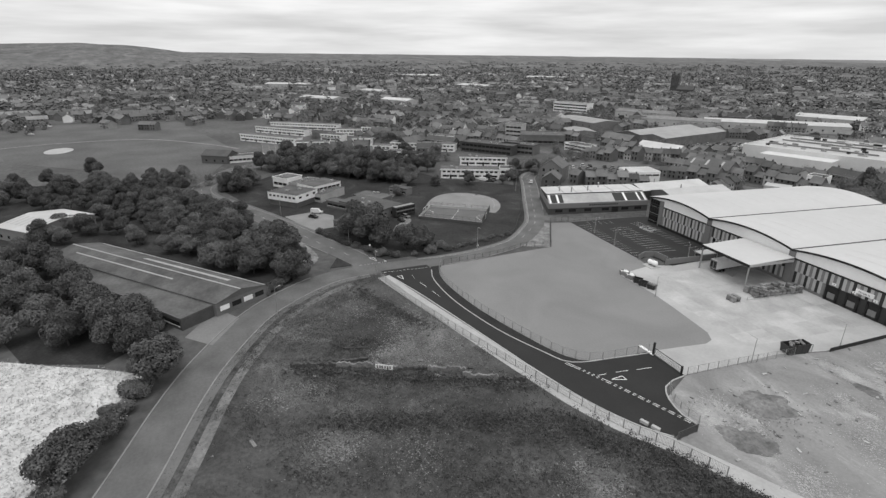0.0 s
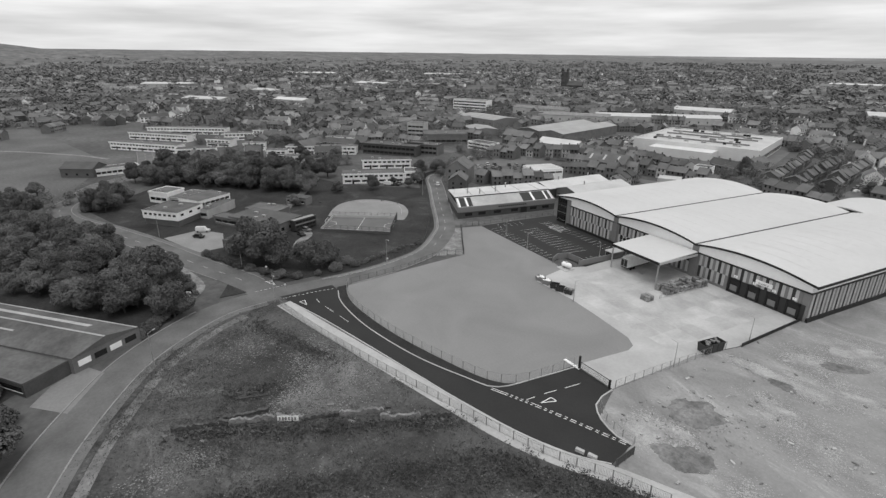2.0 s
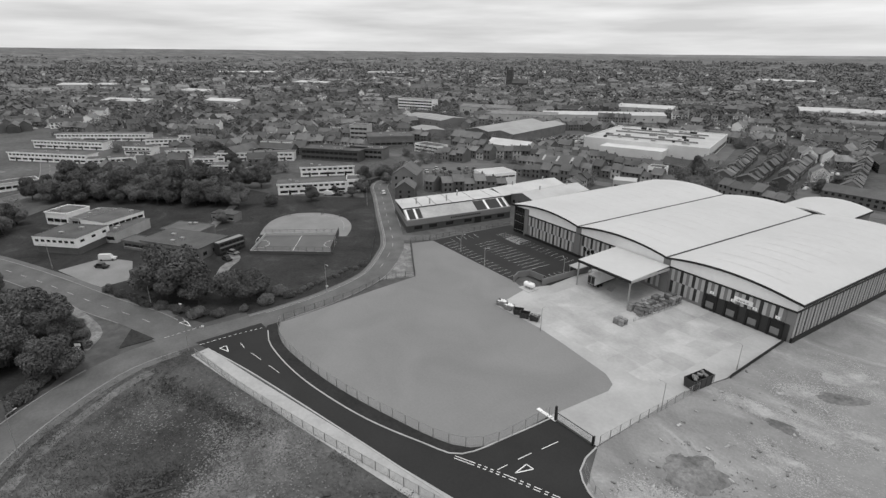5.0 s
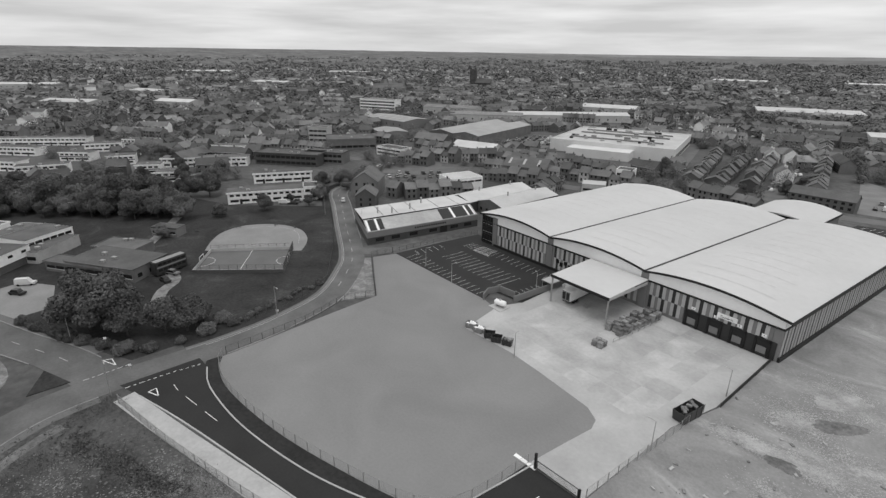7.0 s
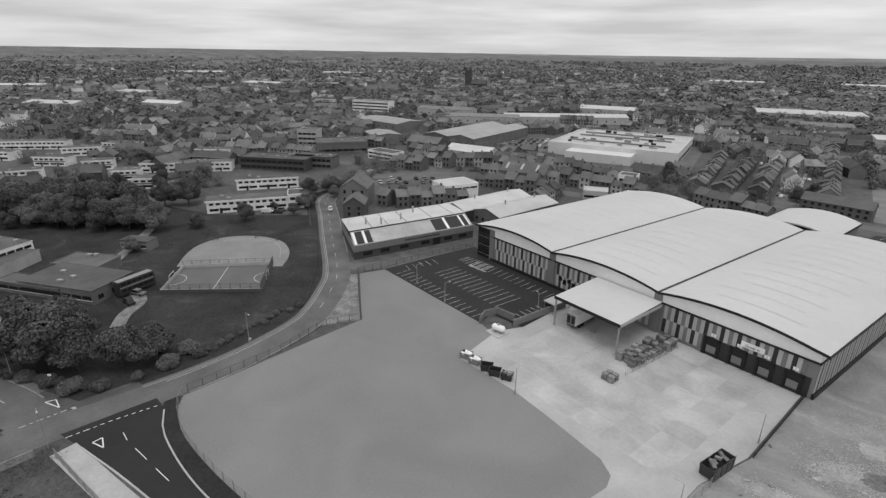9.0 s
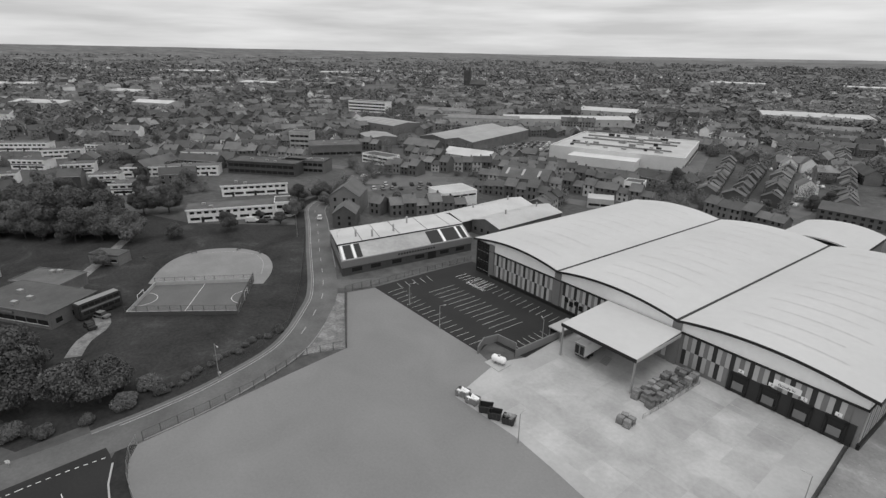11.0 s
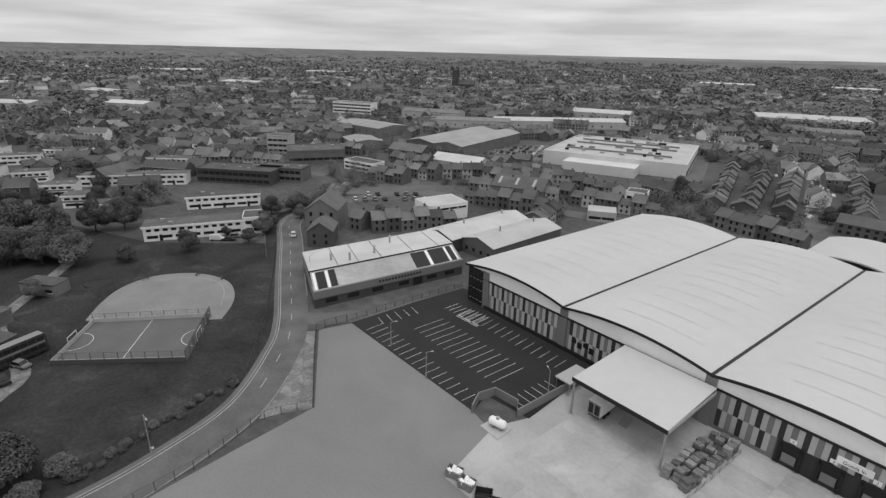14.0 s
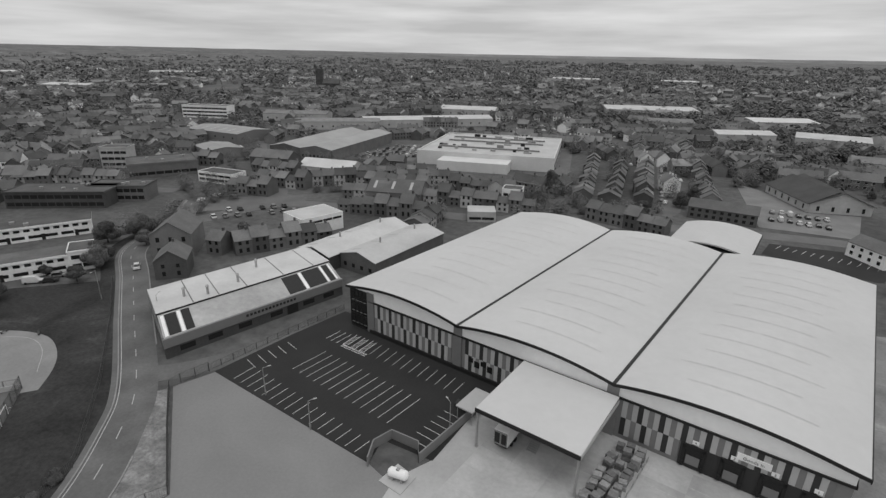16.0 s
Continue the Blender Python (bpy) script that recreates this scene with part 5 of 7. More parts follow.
for x in (8, 14, 21, 31, 40):
    part("sheet_joint", slope(x, x + 0.25, 8.6, 6.9, 25.6, 5.68, 0.04), M_ASB, rb)
for x, y in ((7, 14), (12, 11), (20, 13), (27, 20)):
    z0 = 6.85 - (y - 8.4) * 0.071
    fl = part("flue", rod((x, y, z0 - 0.1), (x, y, z0 + 2.0), 0.32, n=10), M_STEEL, rb)
    part("cowl", rod((x, y, z0 + 2.0), (x, y, z0 + 2.4), 0.5, 0.2, n=10), M_STEEL, fl)
for x in (3, 9, 16, 24, 33, 39):
    part("window", boxes((x, x + 3.2, -0.06, 0.02, 0.9, 2.1)), M_GLASS, fa)
part("door", boxes((28.5, 31.5, -0.06, 0.02, 0, 2.5)), M_TRIM, fa, "dark roller door")
for k in range(14):
    part("name_bar", boxes((18 + k * 0.95, 18.6 + k * 0.95, -0.3, -0.26, 3.4, 4.0)), M_TRIM, fa)
# the plan is a parallelogram that follows the road
for o in fa.children_recursive:
    for q in o.data.vertices:
        q.co.x += q.co.y * 0.22
gabled("shed", -39.6, 20, -3, 13.5, 38, 4.6, 1.8, M_BRICK, M_METROOF, "factory shed with a pale metal roof", "shed", ((1.5, 1.2, 4),), False, vents=2, skylights=5, ridge_x=False)
gabled("shed", -25.6, 23.6, -3, 14, 34, 4.8, 1.9, M_BRICK, M_METROOF, "factory shed with pale patched roof", "shed", ((1.5, 1.2, 4),), False, vents=2, skylights=4, ridge_x=False)
block("white_depot", -55.2, 36.4, 76, 17, 13, 6.2, M_WHITE, M_METROOF, "white rendered depot with a pale roof", "depot", ((4.2, 0.8, 4),), 0.3)
gabled("tall_brick_house", -78, -4, 42, 12, 15, 7.6, 4.0, M_BRICKL, M_BRICKL, "tall brick mill house with a steep gable", "house", ((2.0, 1.5, 3), (5.4, 1.5, 3)), False, ridge_x=False)
gabled("brick_cottage", -62, -12.5, 48, 8.5, 10, 5.4, 3, M_BRICK, M_SLATE, "small dark brick cottage with gable", "house", ((1.0, 1.3, 2), (3.4, 1.1, 2)), True, ridge_x=False)

# ---- white flats ----
flats = [(-101.2, -51, 66, 31.4), (-130.5, -27, 65, 28), (-199, -50.5, 57, 23), (-186.2, -30.5, 57, 22), (-142, -58.5, 64, 13), (-224, -72, 68, 14), (-274, -147.5, 42, 53), (-219.5, -113.4, 74, 23), (-318.5, -134, 43, 52), (-343, -120, 55, 64), (-277, -74, 70, 20), (-286, -50.5, 46, 19), (-227, -14, 45, 22), (-255, -90, 46, 18), (-163, -63, 60, 10), (-188, -66, 62, 12)]
for x, y, a, L in flats:
    f = block("white_flats", x, y, a, L, 9, 5.0, M_WHITE, M_FELT, "white two-storey flats with flat dark roof", "flats", ((3.3, 0.9, int(L / 2.6)), (0.9, 1.0, int(L / 4.4))), 0.08, 0.35, doors=max(1, int(L / 9)), group="white flats", frame=False, vents=2, gap=1.0)
    part("fascia", boxes((-0.4, L + 0.4, -0.45, -0.37, 4.55, 5.25)), M_WHITE, f)
    part("band", boxes((0, L, -0.06, -0.01, 2.3, 3.0)), M_CARM if L < 20 else M_WHITE, f)
block("flats_stairhouse", -87.6, -22.6, 62, 6, 9, 5.9, M_WHITE, M_FELT, "white stair block beside flats", "flats", ((1.0, 1.2, 2), (3.6, 1.2, 2)), 0.3, 0.2)

# ---- other buildings that can be told apart ----
block("office_block", -177, -6, 37, 38, 15, 6.5, M_BRICK, M_FELT, "dark two-storey office block with window bands", "office", ((1.0, 1.5, 12), (4.0, 1.5, 12)), 0.5, 0.4, frame=False, vents=5)
block("office_block", -162, 18, 37, 23, 12, 6.5, M_BRICK, M_FELT, "dark two-storey office wing", "office", ((1.0, 1.5, 8), (4.0, 1.5, 8)), 0.5, 0.4, frame=False, vents=3)
block("brick_hall", -189, 49, 63, 32, 22, 7, M_BRICK, M_FELT, "large dark brick hall with flat roof", "hall", ((1.5, 1.5, 8),), 0.6, 0.2, frame=False, vents=4)
block("white_tower_block", -226, 55, 39, 14, 10, 11, M_CREAM, M_FELT, "pale three-storey block above the rooftops", "block", ((1.5, 1.4, 4), (4.6, 1.4, 4), (7.8, 1.4, 4)), 0.5, 0.2, frame=False)
gabled("metal_shed", -288, 145, 3, 54, 31, 7, 1.6, M_CLADM, M_GREYSHEET, "large grey industrial shed", "shed", ((3.5, 1.0, 6),), False, skylights=6)
gabled("metal_shed", -226, 110, -18, 26, 21, 5.5, 1.2, M_CLADM, M_GREYSHEET, "grey industrial shed with pale roof", "shed", ((2.5, 1.0, 4),), False)
for k in range(2):
    gabled("retail_shed", -182 + 21.2 * k, 131.5 + 4.6 * k, 12, 21.6, 82, 7.0, 2.0, M_BRICK, M_GREYSHEET, "long shed with ribbed grey metal roof", "shed", ((2.0, 1.6, 8),), False, ridge_x=False, skylights=3)
block("white_office", -407, 219, 24, 46, 14, 11, M_WHITE, M_FELT, "white three-storey office far away", "office", ((1.5, 1.6, 12), (4.8, 1.6, 12), (8, 1.6, 12)), 0.5, 0.3, frame=False)
block("white_house", -159, 67, 10, 21, 10, 5.0, M_WHITE, M_FELT, "white building with dark flat roof", "building", ((1, 1.2, 5), (3.3, 1.0, 5)), 0.4, frame=False)
gabled("pub", -127, 103, 14, 30, 14, 6, 3, M_CREAM, M_METROOF, "pale-roofed hall on a corner", "hall", ((1, 1.6, 7),), False)
gabled("large_house", -165, 103, 15, 24, 12, 6.5, 3.4, M_BRICK, M_TILE, "dark brick house with tiled roof", "house", ((1, 1.4, 5), (3.8, 1.3, 5)), True)
gabled("chapel", -66, 84, 20, 24, 16, 5.5, 4.0, M_BRICK, M_TILE, "brick hall with tall patched roof", "hall", ((1.4, 1.6, 5),), False, skylights=3)
tw = thing("church", pose(-612, 602, 0, 0, 0, 35), "dark stone church with a square tower", "church")
part("tower", boxes((0, 12, 0, 12, 0, 34), (0, 2, 0, 2, 34, 37), (9, 11, 0, 2, 34, 37), (0, 2, 9, 11, 34, 37), (9, 11, 9, 11, 34, 37)), M_RUIN, tw)
nv = boxes((11, 40, -2, 12, 0, 10))
part("nave", nv, M_RUIN, tw)
part("roof", slope(11, 40, -2.5, 10, 5, 17), M_TILE, tw)
part("roof", slope(11, 40, 12.5, 10, 5, 17), M_TILE, tw)

# the big white store
st = thing("white_superstore", pose(-99, 170, 0, 0, 0, 17), "huge white flat-roofed store with roof plant", "store")
part("wall", boxes((0, 80, 0, 78, -0.2, 7.2)), M_STORE, st)
rf = part("roof", boxes((0.5, 79.5, 0.5, 77.5, 7.2, 7.4)), M_METROOF, st)
for d in ((0, 80, -0.05, 0.5), (0, 80, 77.5, 78.05), (-0.05, 0.5, 0, 78), (79.5, 80.05, 0, 78)):
    part("parapet", boxes((*d, 7.0, 8.1)), M_STORE, st)
part("front_block", boxes((16, 56, -14, 0, -0.2, 5.4)), M_STORE, st, "lower white front block")
rr = random.Random(2)
for k in range(34):
    x, y = rr.uniform(6, 64), rr.choice((14, 26, 38, 52, 64)) + rr.uniform(-2, 2)
    l, w2, hh = rr.uniform(1.5, 5), rr.uniform(1, 2.5), rr.uniform(0.8, 2.0)
    part("roof_plant", boxes((x, x + l, y, y + w2, 7.4, 7.4 + hh)), rr.choice((M_STEEL, M_CARM, M_TRIM)), rf)
for y in (20, 45, 60):
    part("duct", boxes((8, 70, y, y + 1.0, 7.5, 8.4)), M_CARM, rf)
for k in range(18):
    part("window", boxes((80.0, 80.08, 4 + k * 4, 6.8 + k * 4, 1.0, 3.4)), M_GLASS, st)

# small arched annexe behind the warehouse
an = thing("arched_annexe", pose(55.6, 85.0, 0, 0, 0, -4.4), "small white arched-roof unit behind the warehouse", "annexe")
prof = [(23.5 * i / 14, 7.4 + 2.0 * 4 * (i / 14) * (1 - i / 14)) for i in range(15)]
part("roof", strip_y(bmesh.new(), prof, -1, 26), M_ROOF, an)
part("wall", boxes((0.4, 23.1, 0, 25, -0.2, 7.2)), M_CLADM, an)
part("fascia", boxes((23.4, 23.6, -1, 26, 6.7, 7.45)), M_TRIM, an)
setting("car_park_rear", prism([(82, 112), (112, 104), (140, 120), (112, 132), (84, 126)], -0.1, 0.04), M_TAR, "black asphalt car park behind the annexe", "car park")
marks("trim_rear_bays", [((86 + 2.5 * i, 121 - 0.5 * i), (87.5 + 2.5 * i, 125.5 - 0.5 * i)) for i in range(16)], 0.12, M_PAINT, "white parking bay lines", 0.052)
gabled("cottage", 106, 128, -50, 14, 8, 4.8, 2.4, M_WHITE, M_SLATE, "white cottage with a slate roof", "house", ((1, 1.2, 4), (3.2, 1, 4)), True)
# supermarket
sm = gabled("supermarket", 80, 215, -63, 36, 22, 4.2, 5.0, M_CREAM, M_DARKTILE, "brown-roofed supermarket with pale walls", "supermarket", ((1, 2, 6),), False, over=0.8)
gabled("supermarket_wing", 97, 183, 20, 24, 40, 4.2, 5.0, M_CREAM, M_DARKTILE, "tile-roofed supermarket wing with gable", "supermarket", ((1, 2, 4),), False, over=0.8, ridge_x=False)
setting("car_park_shop", prism([(66, 226), (80, 214), (96, 182), (116, 188), (112, 150), (80, 146)], -0.1, 0.03), M_LOT, "grey asphalt shop car park", "car park")
for i in range(14):
    park_car(84 + (i % 7) * 3.2, 158 + (i // 7) * 12 + rnd.uniform(-1, 1), 95 + rnd.uniform(-5, 5))
gabled("sheltered_housing", 54, 144, 0, 25, 9, 4.8, 2.6, M_BRICKL, M_TILE, "long brick housing block with a tiled roof", "housing", ((1, 1.2, 9), (3.2, 1.1, 9)), False)
block("white_house", -17, 116, 16, 8.5, 8, 7, M_WHITE, M_FELT, "white three-storey corner house", "house", ((1, 1.2, 3), (4.2, 1.2, 3)), 0.4, frame=False)
block("pale_store", -17, 86, 30, 11, 9, 4, M_CREAM, M_METROOF, "small store with a pale roof", "store", ((1, 1, 2),), 0.2, frame=False)

# streets of the town
for i, (pts, w2) in enumerate((([(-4, 96), (1, 118), (-10, 160), (-30, 225), (-44, 270), (-60, 330)], 6.5), ([(44, 140), (45, 160), (32, 225), (20, 292), (12, 340)], 5), ([(-104, 20), (-96, 60), (-70, 74), (-30, 88), (-4, 98), (60, 128), (110, 142), (170, 150)], 4.5), ([(-96, 60), (-130, 92), (-190, 132), (-250, 180)], 4), ([(-150, 50), (-210, 20), (-300, -20)], 4))):
    setting("road_town_%d" % (i + 1), ribbon(bmesh.new(), smooth_line(pts, 6), -w2, w2, -0.1, 0.04 + 0.003 * i), M_ROADF, "grey asphalt town street", "road")
setting("car_park_town", prism([(-112, 36), (-84, 66), (-98, 78), (-126, 52)], -0.1, 0.03), M_ROADF, "grey asphalt town car park", "car park")
setting("car_park_store", prism([(-150, 150), (-104, 172), (-126, 240), (-145, 215)], -0.1, 0.03), M_ROADF, "grey asphalt store car park", "car park")
for i in range(40):
    park_car(-140 + (i % 8) * 4.2 - (i // 8) * 0.5, 162 + (i // 8) * 11 + (i % 8) * 1.4, 108 + rnd.uniform(-3, 3))
for i in range(34):
    y = 162 + (i // 2) * 7.4
    x = 45 - (y - 160) * 0.19 + (-3.6 if i % 2 else 3.6)
    if rnd.random() < 0.9:
        park_car(x, y, 101 + rnd.uniform(-3, 3))

# terraced houses: one built, the rest copied
terr = [gabled("terraced_house", -59, 12, 62, 5.2, 7.2, 4.9, 2.3, M_BRICK, M_SLATE, "dark brick terraced house with a slate roof", "house", ((0.9, 1.4, 2), (3.5, 1.2, 2)), True, "terraced houses"),
        gabled("terraced_house", -68, 8, 20, 5.2, 7.2, 4.9, 2.3, M_BRICKL, M_TILE, "brick terraced house with a tiled roof", "house", ((0.9, 1.4, 2), (3.5, 1.2, 2)), True, "terraced houses"),
        gabled("terraced_house", -22, 128, 104, 5.2, 7.2, 4.9, 2.3, M_CREAM, M_SLATE, "pale rendered terraced house with slate roof", "house", ((0.9, 1.4, 2), (3.5, 1.2, 2)), True, "terraced houses"),
        gabled("detached_house", -230, 100, 30, 9.5, 8, 5.2, 3.2, M_BRICKL, M_TILE, "brick house with a tiled pitched roof", "house", ((0.9, 1.3, 3), (3.3, 1.1, 3)), True, "town houses"),
        gabled("detached_house", -260, 80, 80, 10, 8, 5.2, 3.2, M_WHITE, M_TILE, "white rendered house with pitched roof", "house", ((0.9, 1.3, 3), (3.3, 1.1, 3)), True, "town houses")]
PLACED = [(f[0] + math.cos(radians(f[2])) * f[3] / 2, f[1] + math.sin(radians(f[2])) * f[3] / 2, f[3] / 2 + 6) for f in flats]
PLACED += [(-78, -125, 50), (-35, -70, 45), (-10, -10, 40), (45, 35, 75), (67, 120, 24), (-64, 200, 62), (-166, 180, 46), (-262, 160, 34), (-214, 118, 18), (-178, 70, 24), (-150, 12, 34), (-70, 2, 18), (-30, 40, 34), (-50, 45, 16), (100, 190, 38), (95, 160, 24), (-90, 55, 24), (-125, 195, 40),
           (-150, 80, 14), (-112, 108, 20), (-152, 108, 18), (-55, 95, 16), (-14, 118, 9), (66, 148, 16), (-388, 230, 30), (-220, 60, 12), (-200, -330, 150), (-190, -165, 22), (-60, -250, 80), (110, 120, 22), (-12, 90, 10), (-120, -90, 50), (-55, -15, 18), (-85, -40, 18)]
HOUSES = []


def free(x, y, r):
    if any((x - a) ** 2 + (y - b) ** 2 < (r + c_) ** 2 for a, b, c_ in PLACED):
        return False
    return all((x - a) ** 2 + (y - b) ** 2 > (r + 4.2) ** 2 for a, b in HOUSES)


def row(src, x, y, ang, n, step=5.25):
    for k in range(n):
        px, py = x + math.cos(radians(ang)) * step * k, y + math.sin(radians(ang)) * step * k
        ob = copy_thing(src[k % len(src)], pose(px, py, 0, 0, 0, ang))
        j = noise.noise((px * 0.37, py * 0.41, 1.7))
        ob.scale = (1.0, 1.0 + 0.5 * j, 1.0 + 0.45 * noise.noise((px * 0.31, py * 0.29, 5.2)))
        HOUSES.append((px, py))


row([terr[0], terr[0], terr[1]], -56.5, 16.6, 62, 5)
row([terr[1], terr[0]], 16, 138, 104, 17)
row([terr[0], terr[1], terr[0]], 39, 150, 281 - 180, 17)
row([terr[1], terr[0], terr[0]], 65, 158, 101, 18)
row([terr[0]], 27, 142, 101, 15)
row([terr[0], terr[2]], 14, 250, 101, 14)
row([terr[1]], 44, 255, 101, 14)
row([terr[0], terr[2], terr[1]], -78, 82, 20, 8)
row([terr[0], terr[0], terr[2]], -40, 100, 12, 8)
row([terr[0]], -66, 66, 18, 7)
row([terr[1], terr[0]], 20, 116, -10, 6)
row([terr[0], terr[2]], -110, 88, 40, 6)
row([terr[1]], -100, 116, 40, 7)
row([terr[0], terr[1]], -48, 122, 14, 6)
row([terr[0], terr[1]], -128, 60, 18, 4)
row([terr[1], terr[2], terr[0]], -134, 76, 16, 6)
row([terr[0], terr[0], terr[2]], -150, 92, 12, 5)
row([terr[1], terr[0]], -206, 82, 30, 5)
row([terr[2], terr[1]], -206, 20, 40, 6)
row([terr[0], terr[1]], -226, 0, 40, 6)
row([terr[3], terr[4]], -252, -20, 40, 5, 11)
row([terr[4], terr[3], terr[4]], -268, 4, 42, 5, 11)
row([terr[0], terr[1]], -84, 104, 14, 6)
row([terr[0], terr[2]], -22, 64, 100, 3)
rnd = random.Random(31)
made = 0
for tries in range(6000):
    ang = rnd.uniform(62, 205)
    d = 150 + 330 * rnd.random() ** 0.8
    x, y = 60 + d * math.cos(radians(ang)), -90 + d * math.sin(radians(ang)) * 1.15
    if y < -130 - 0.2 * (x + 100) and x > -350:
        continue
    if y < 20 and x > -240:
        continue
    n = rnd.choice((1, 2, 3, 4, 5))
    base = round(noise.noise((x / 130, y / 130, 2.0)) * 3) * 30 + 35
    a = base + rnd.choice((0, 90)) + rnd.uniform(-4, 4)
    src = rnd.choices(terr, (5, 4, 1.2, 3, 1.6))[0]
    step = 5.25 if n > 2 else 10.5
    pts = [(x + math.cos(radians(a)) * step * k, y + math.sin(radians(a)) * step * k) for k in range(n)]
    if not all(free(px, py, 4.2) for px, py in pts[::2] + pts[-1:]):
        continue
    for px, py in pts:
        copy_thing(src, pose(px, py, 0, 0, 0, a))
        HOUSES.append((px, py))
        made += 1
    if made > 200:
        break

# ---- long sheds by the road bend ----
lb = thing("long_workshop", pose(0, 0, 0), "long low workshop with patched grey roofs", "workshop")


def quad_slab(p, t=0.18):
    bm = bmesh.new()
    hi = [bm.verts.new(q) for q in p]
    lo = [bm.verts.new((q[0], q[1], q[2] - t)) for q in p]
    n = len(p)
    bm.faces.new(hi)
    bm.faces.new(lo[::-1])
    for i in range(n):
        bm.faces.new((hi[i], lo[i], lo[(i + 1) % n], hi[(i + 1) % n]))
    return flip(bm)


g0, g1 = Vector((19.5, -149.5)), Vector((27.5, -162.0))
back = Vector((-56, -50)).normalized()
Lb = 72.0
gd = (g1 - g0)
for k, (m, lab) in enumerate(((M_OLDROOF, "weathered dark roof slope"), (M_OLDROOF, "weathered dark roof slope"))):
    a = g0 + gd * 0.5 * k
    b = g0 + gd * 0.5 * (k + 1)
    za, zb = (3.6, 5.2) if k == 0 else (5.2, 3.6)
    e0, e1 = a + back * Lb, b + back * Lb
    r = part("roof", quad_slab([(a.x, a.y, za), (b.x, b.y, zb), (e1.x, e1.y, zb), (e0.x, e0.y, za)]), m, lb, lab)
    for s0, s1, f0, f1, mm in (((0.0, 0.97, 0.02, 0.08, M_PALESHEET), (0.12, 0.6, 0.45, 0.62, M_PALESHEET)) if k == 0 else ((0.0, 1.0, 0.0, 0.05, M_GREYSHEET), (0.3, 0.9, 0.4, 0.46, M_GREYSHEET))):
        q = [a.lerp(b, f) + back * Lb * s for s, f in ((s0, f0), (s0, f1), (s1, f1), (s1, f0))]
        zz = [za + (zb - za) * f + 0.06 for f in (f0, f1, f1, f0)]
        part("roof_light", quad_slab([(v.x, v.y, z) for v, z in zip(q, zz)], 0.05), mm, r, "pale strip on the roof")
pts = [g0, g1, g1 + back * Lb, g0 + back * Lb]
part("wall", prism([tuple(p) for p in pts], -0.2, 3.5), M_BRICK, lb)
m0 = (g0 + g1) / 2
bm = bmesh.new()
bm.faces.new([bm.verts.new(q) for q in ((g0.x, g0.y, 3.4), (g1.x, g1.y, 3.4), (m0.x, m0.y, 5.1))])
part("gable", bm, M_BRICK, lb)
gdir = math.degrees(math.atan2(-gd.y, -gd.x))
for k in range(4):
    o = part("window", boxes((1.0 + k * 3.4, 3.6 + k * 3.4, -0.06, 0.02, 1.2, 2.5)), M_GLASS if k % 2 else M_WHITE, lb)
    o.matrix_local = pose(g1.x, g1.y, 0, 0, 0, gdir)
block("workshop_annexe", -25, -213.5, 37.5, 72, 9.5, 3.0, M_BRICK, M_OLDROOF, "low dark workshop annexe", "workshop", ((1.0, 1.1, 5),), 0.2)
gabled("pale_roofed_shed", -62, -234, 47, 17, 24, 4.5, 1.8, M_CLADM, M_METROOF, "grey shed with white metal roof", "shed", ((1, 1, 4),), False, ridge_x=True, skylights=7)

# distant sheds
for x, y, a, L, Dp, m in ((62, 496, 30, 60, 40, M_METROOF), (93, 399, -2, 47, 36, M_METROOF), (-86, 527, 24, 100, 60, M_METROOF), (42, 378, 30, 45, 22, M_METROOF), (-222, 268, 48, 118, 22, M_METROOF), (-230, 400, 20, 60, 40, M_METROOF), (150, 420, 10, 50, 30, M_ASB), (-20, 430, 24, 40, 25, M_ASB), (-330, 250, 30, 60, 24, M_ASB), (-260, 225, 40, 70, 16, M_BRICKL), (-620, -60, 40, 60, 30, M_METROOF), (-560, 40, 30, 50, 24, M_METROOF), (-760, 60, 20, 70, 30, M_METROOF), (-900, 300, 20, 80, 40, M_METROOF), (-447, 1300, 10, 120, 60, M_METROOF), (-190, 1400, 10, 90, 50, M_METROOF), (-1500, 330, 60, 160, 60, M_METROOF), (-1300, 700, 40, 120, 50, M_METROOF), (-1000, -80, 60, 90, 40, M_METROOF), (120, 300, 0, 30, 20, M_ASB), (190, 350, 15, 50, 40, M_METROOF)):
    gabled("distant_shed", x, y, a, L, Dp, 6.5, 2.2, M_CREAM, m, "large pale shed far across the town", "shed", ((2, 1.5, max(3, int(L / 8))),), False, "distant sheds")
    PLACED.append((x + L / 2 * math.cos(radians(a)) - Dp / 2 * math.sin(radians(a)), y + L / 2 * math.sin(radians(a)) + Dp / 2 * math.cos(radians(a)), max(L, Dp) / 2 + 5))

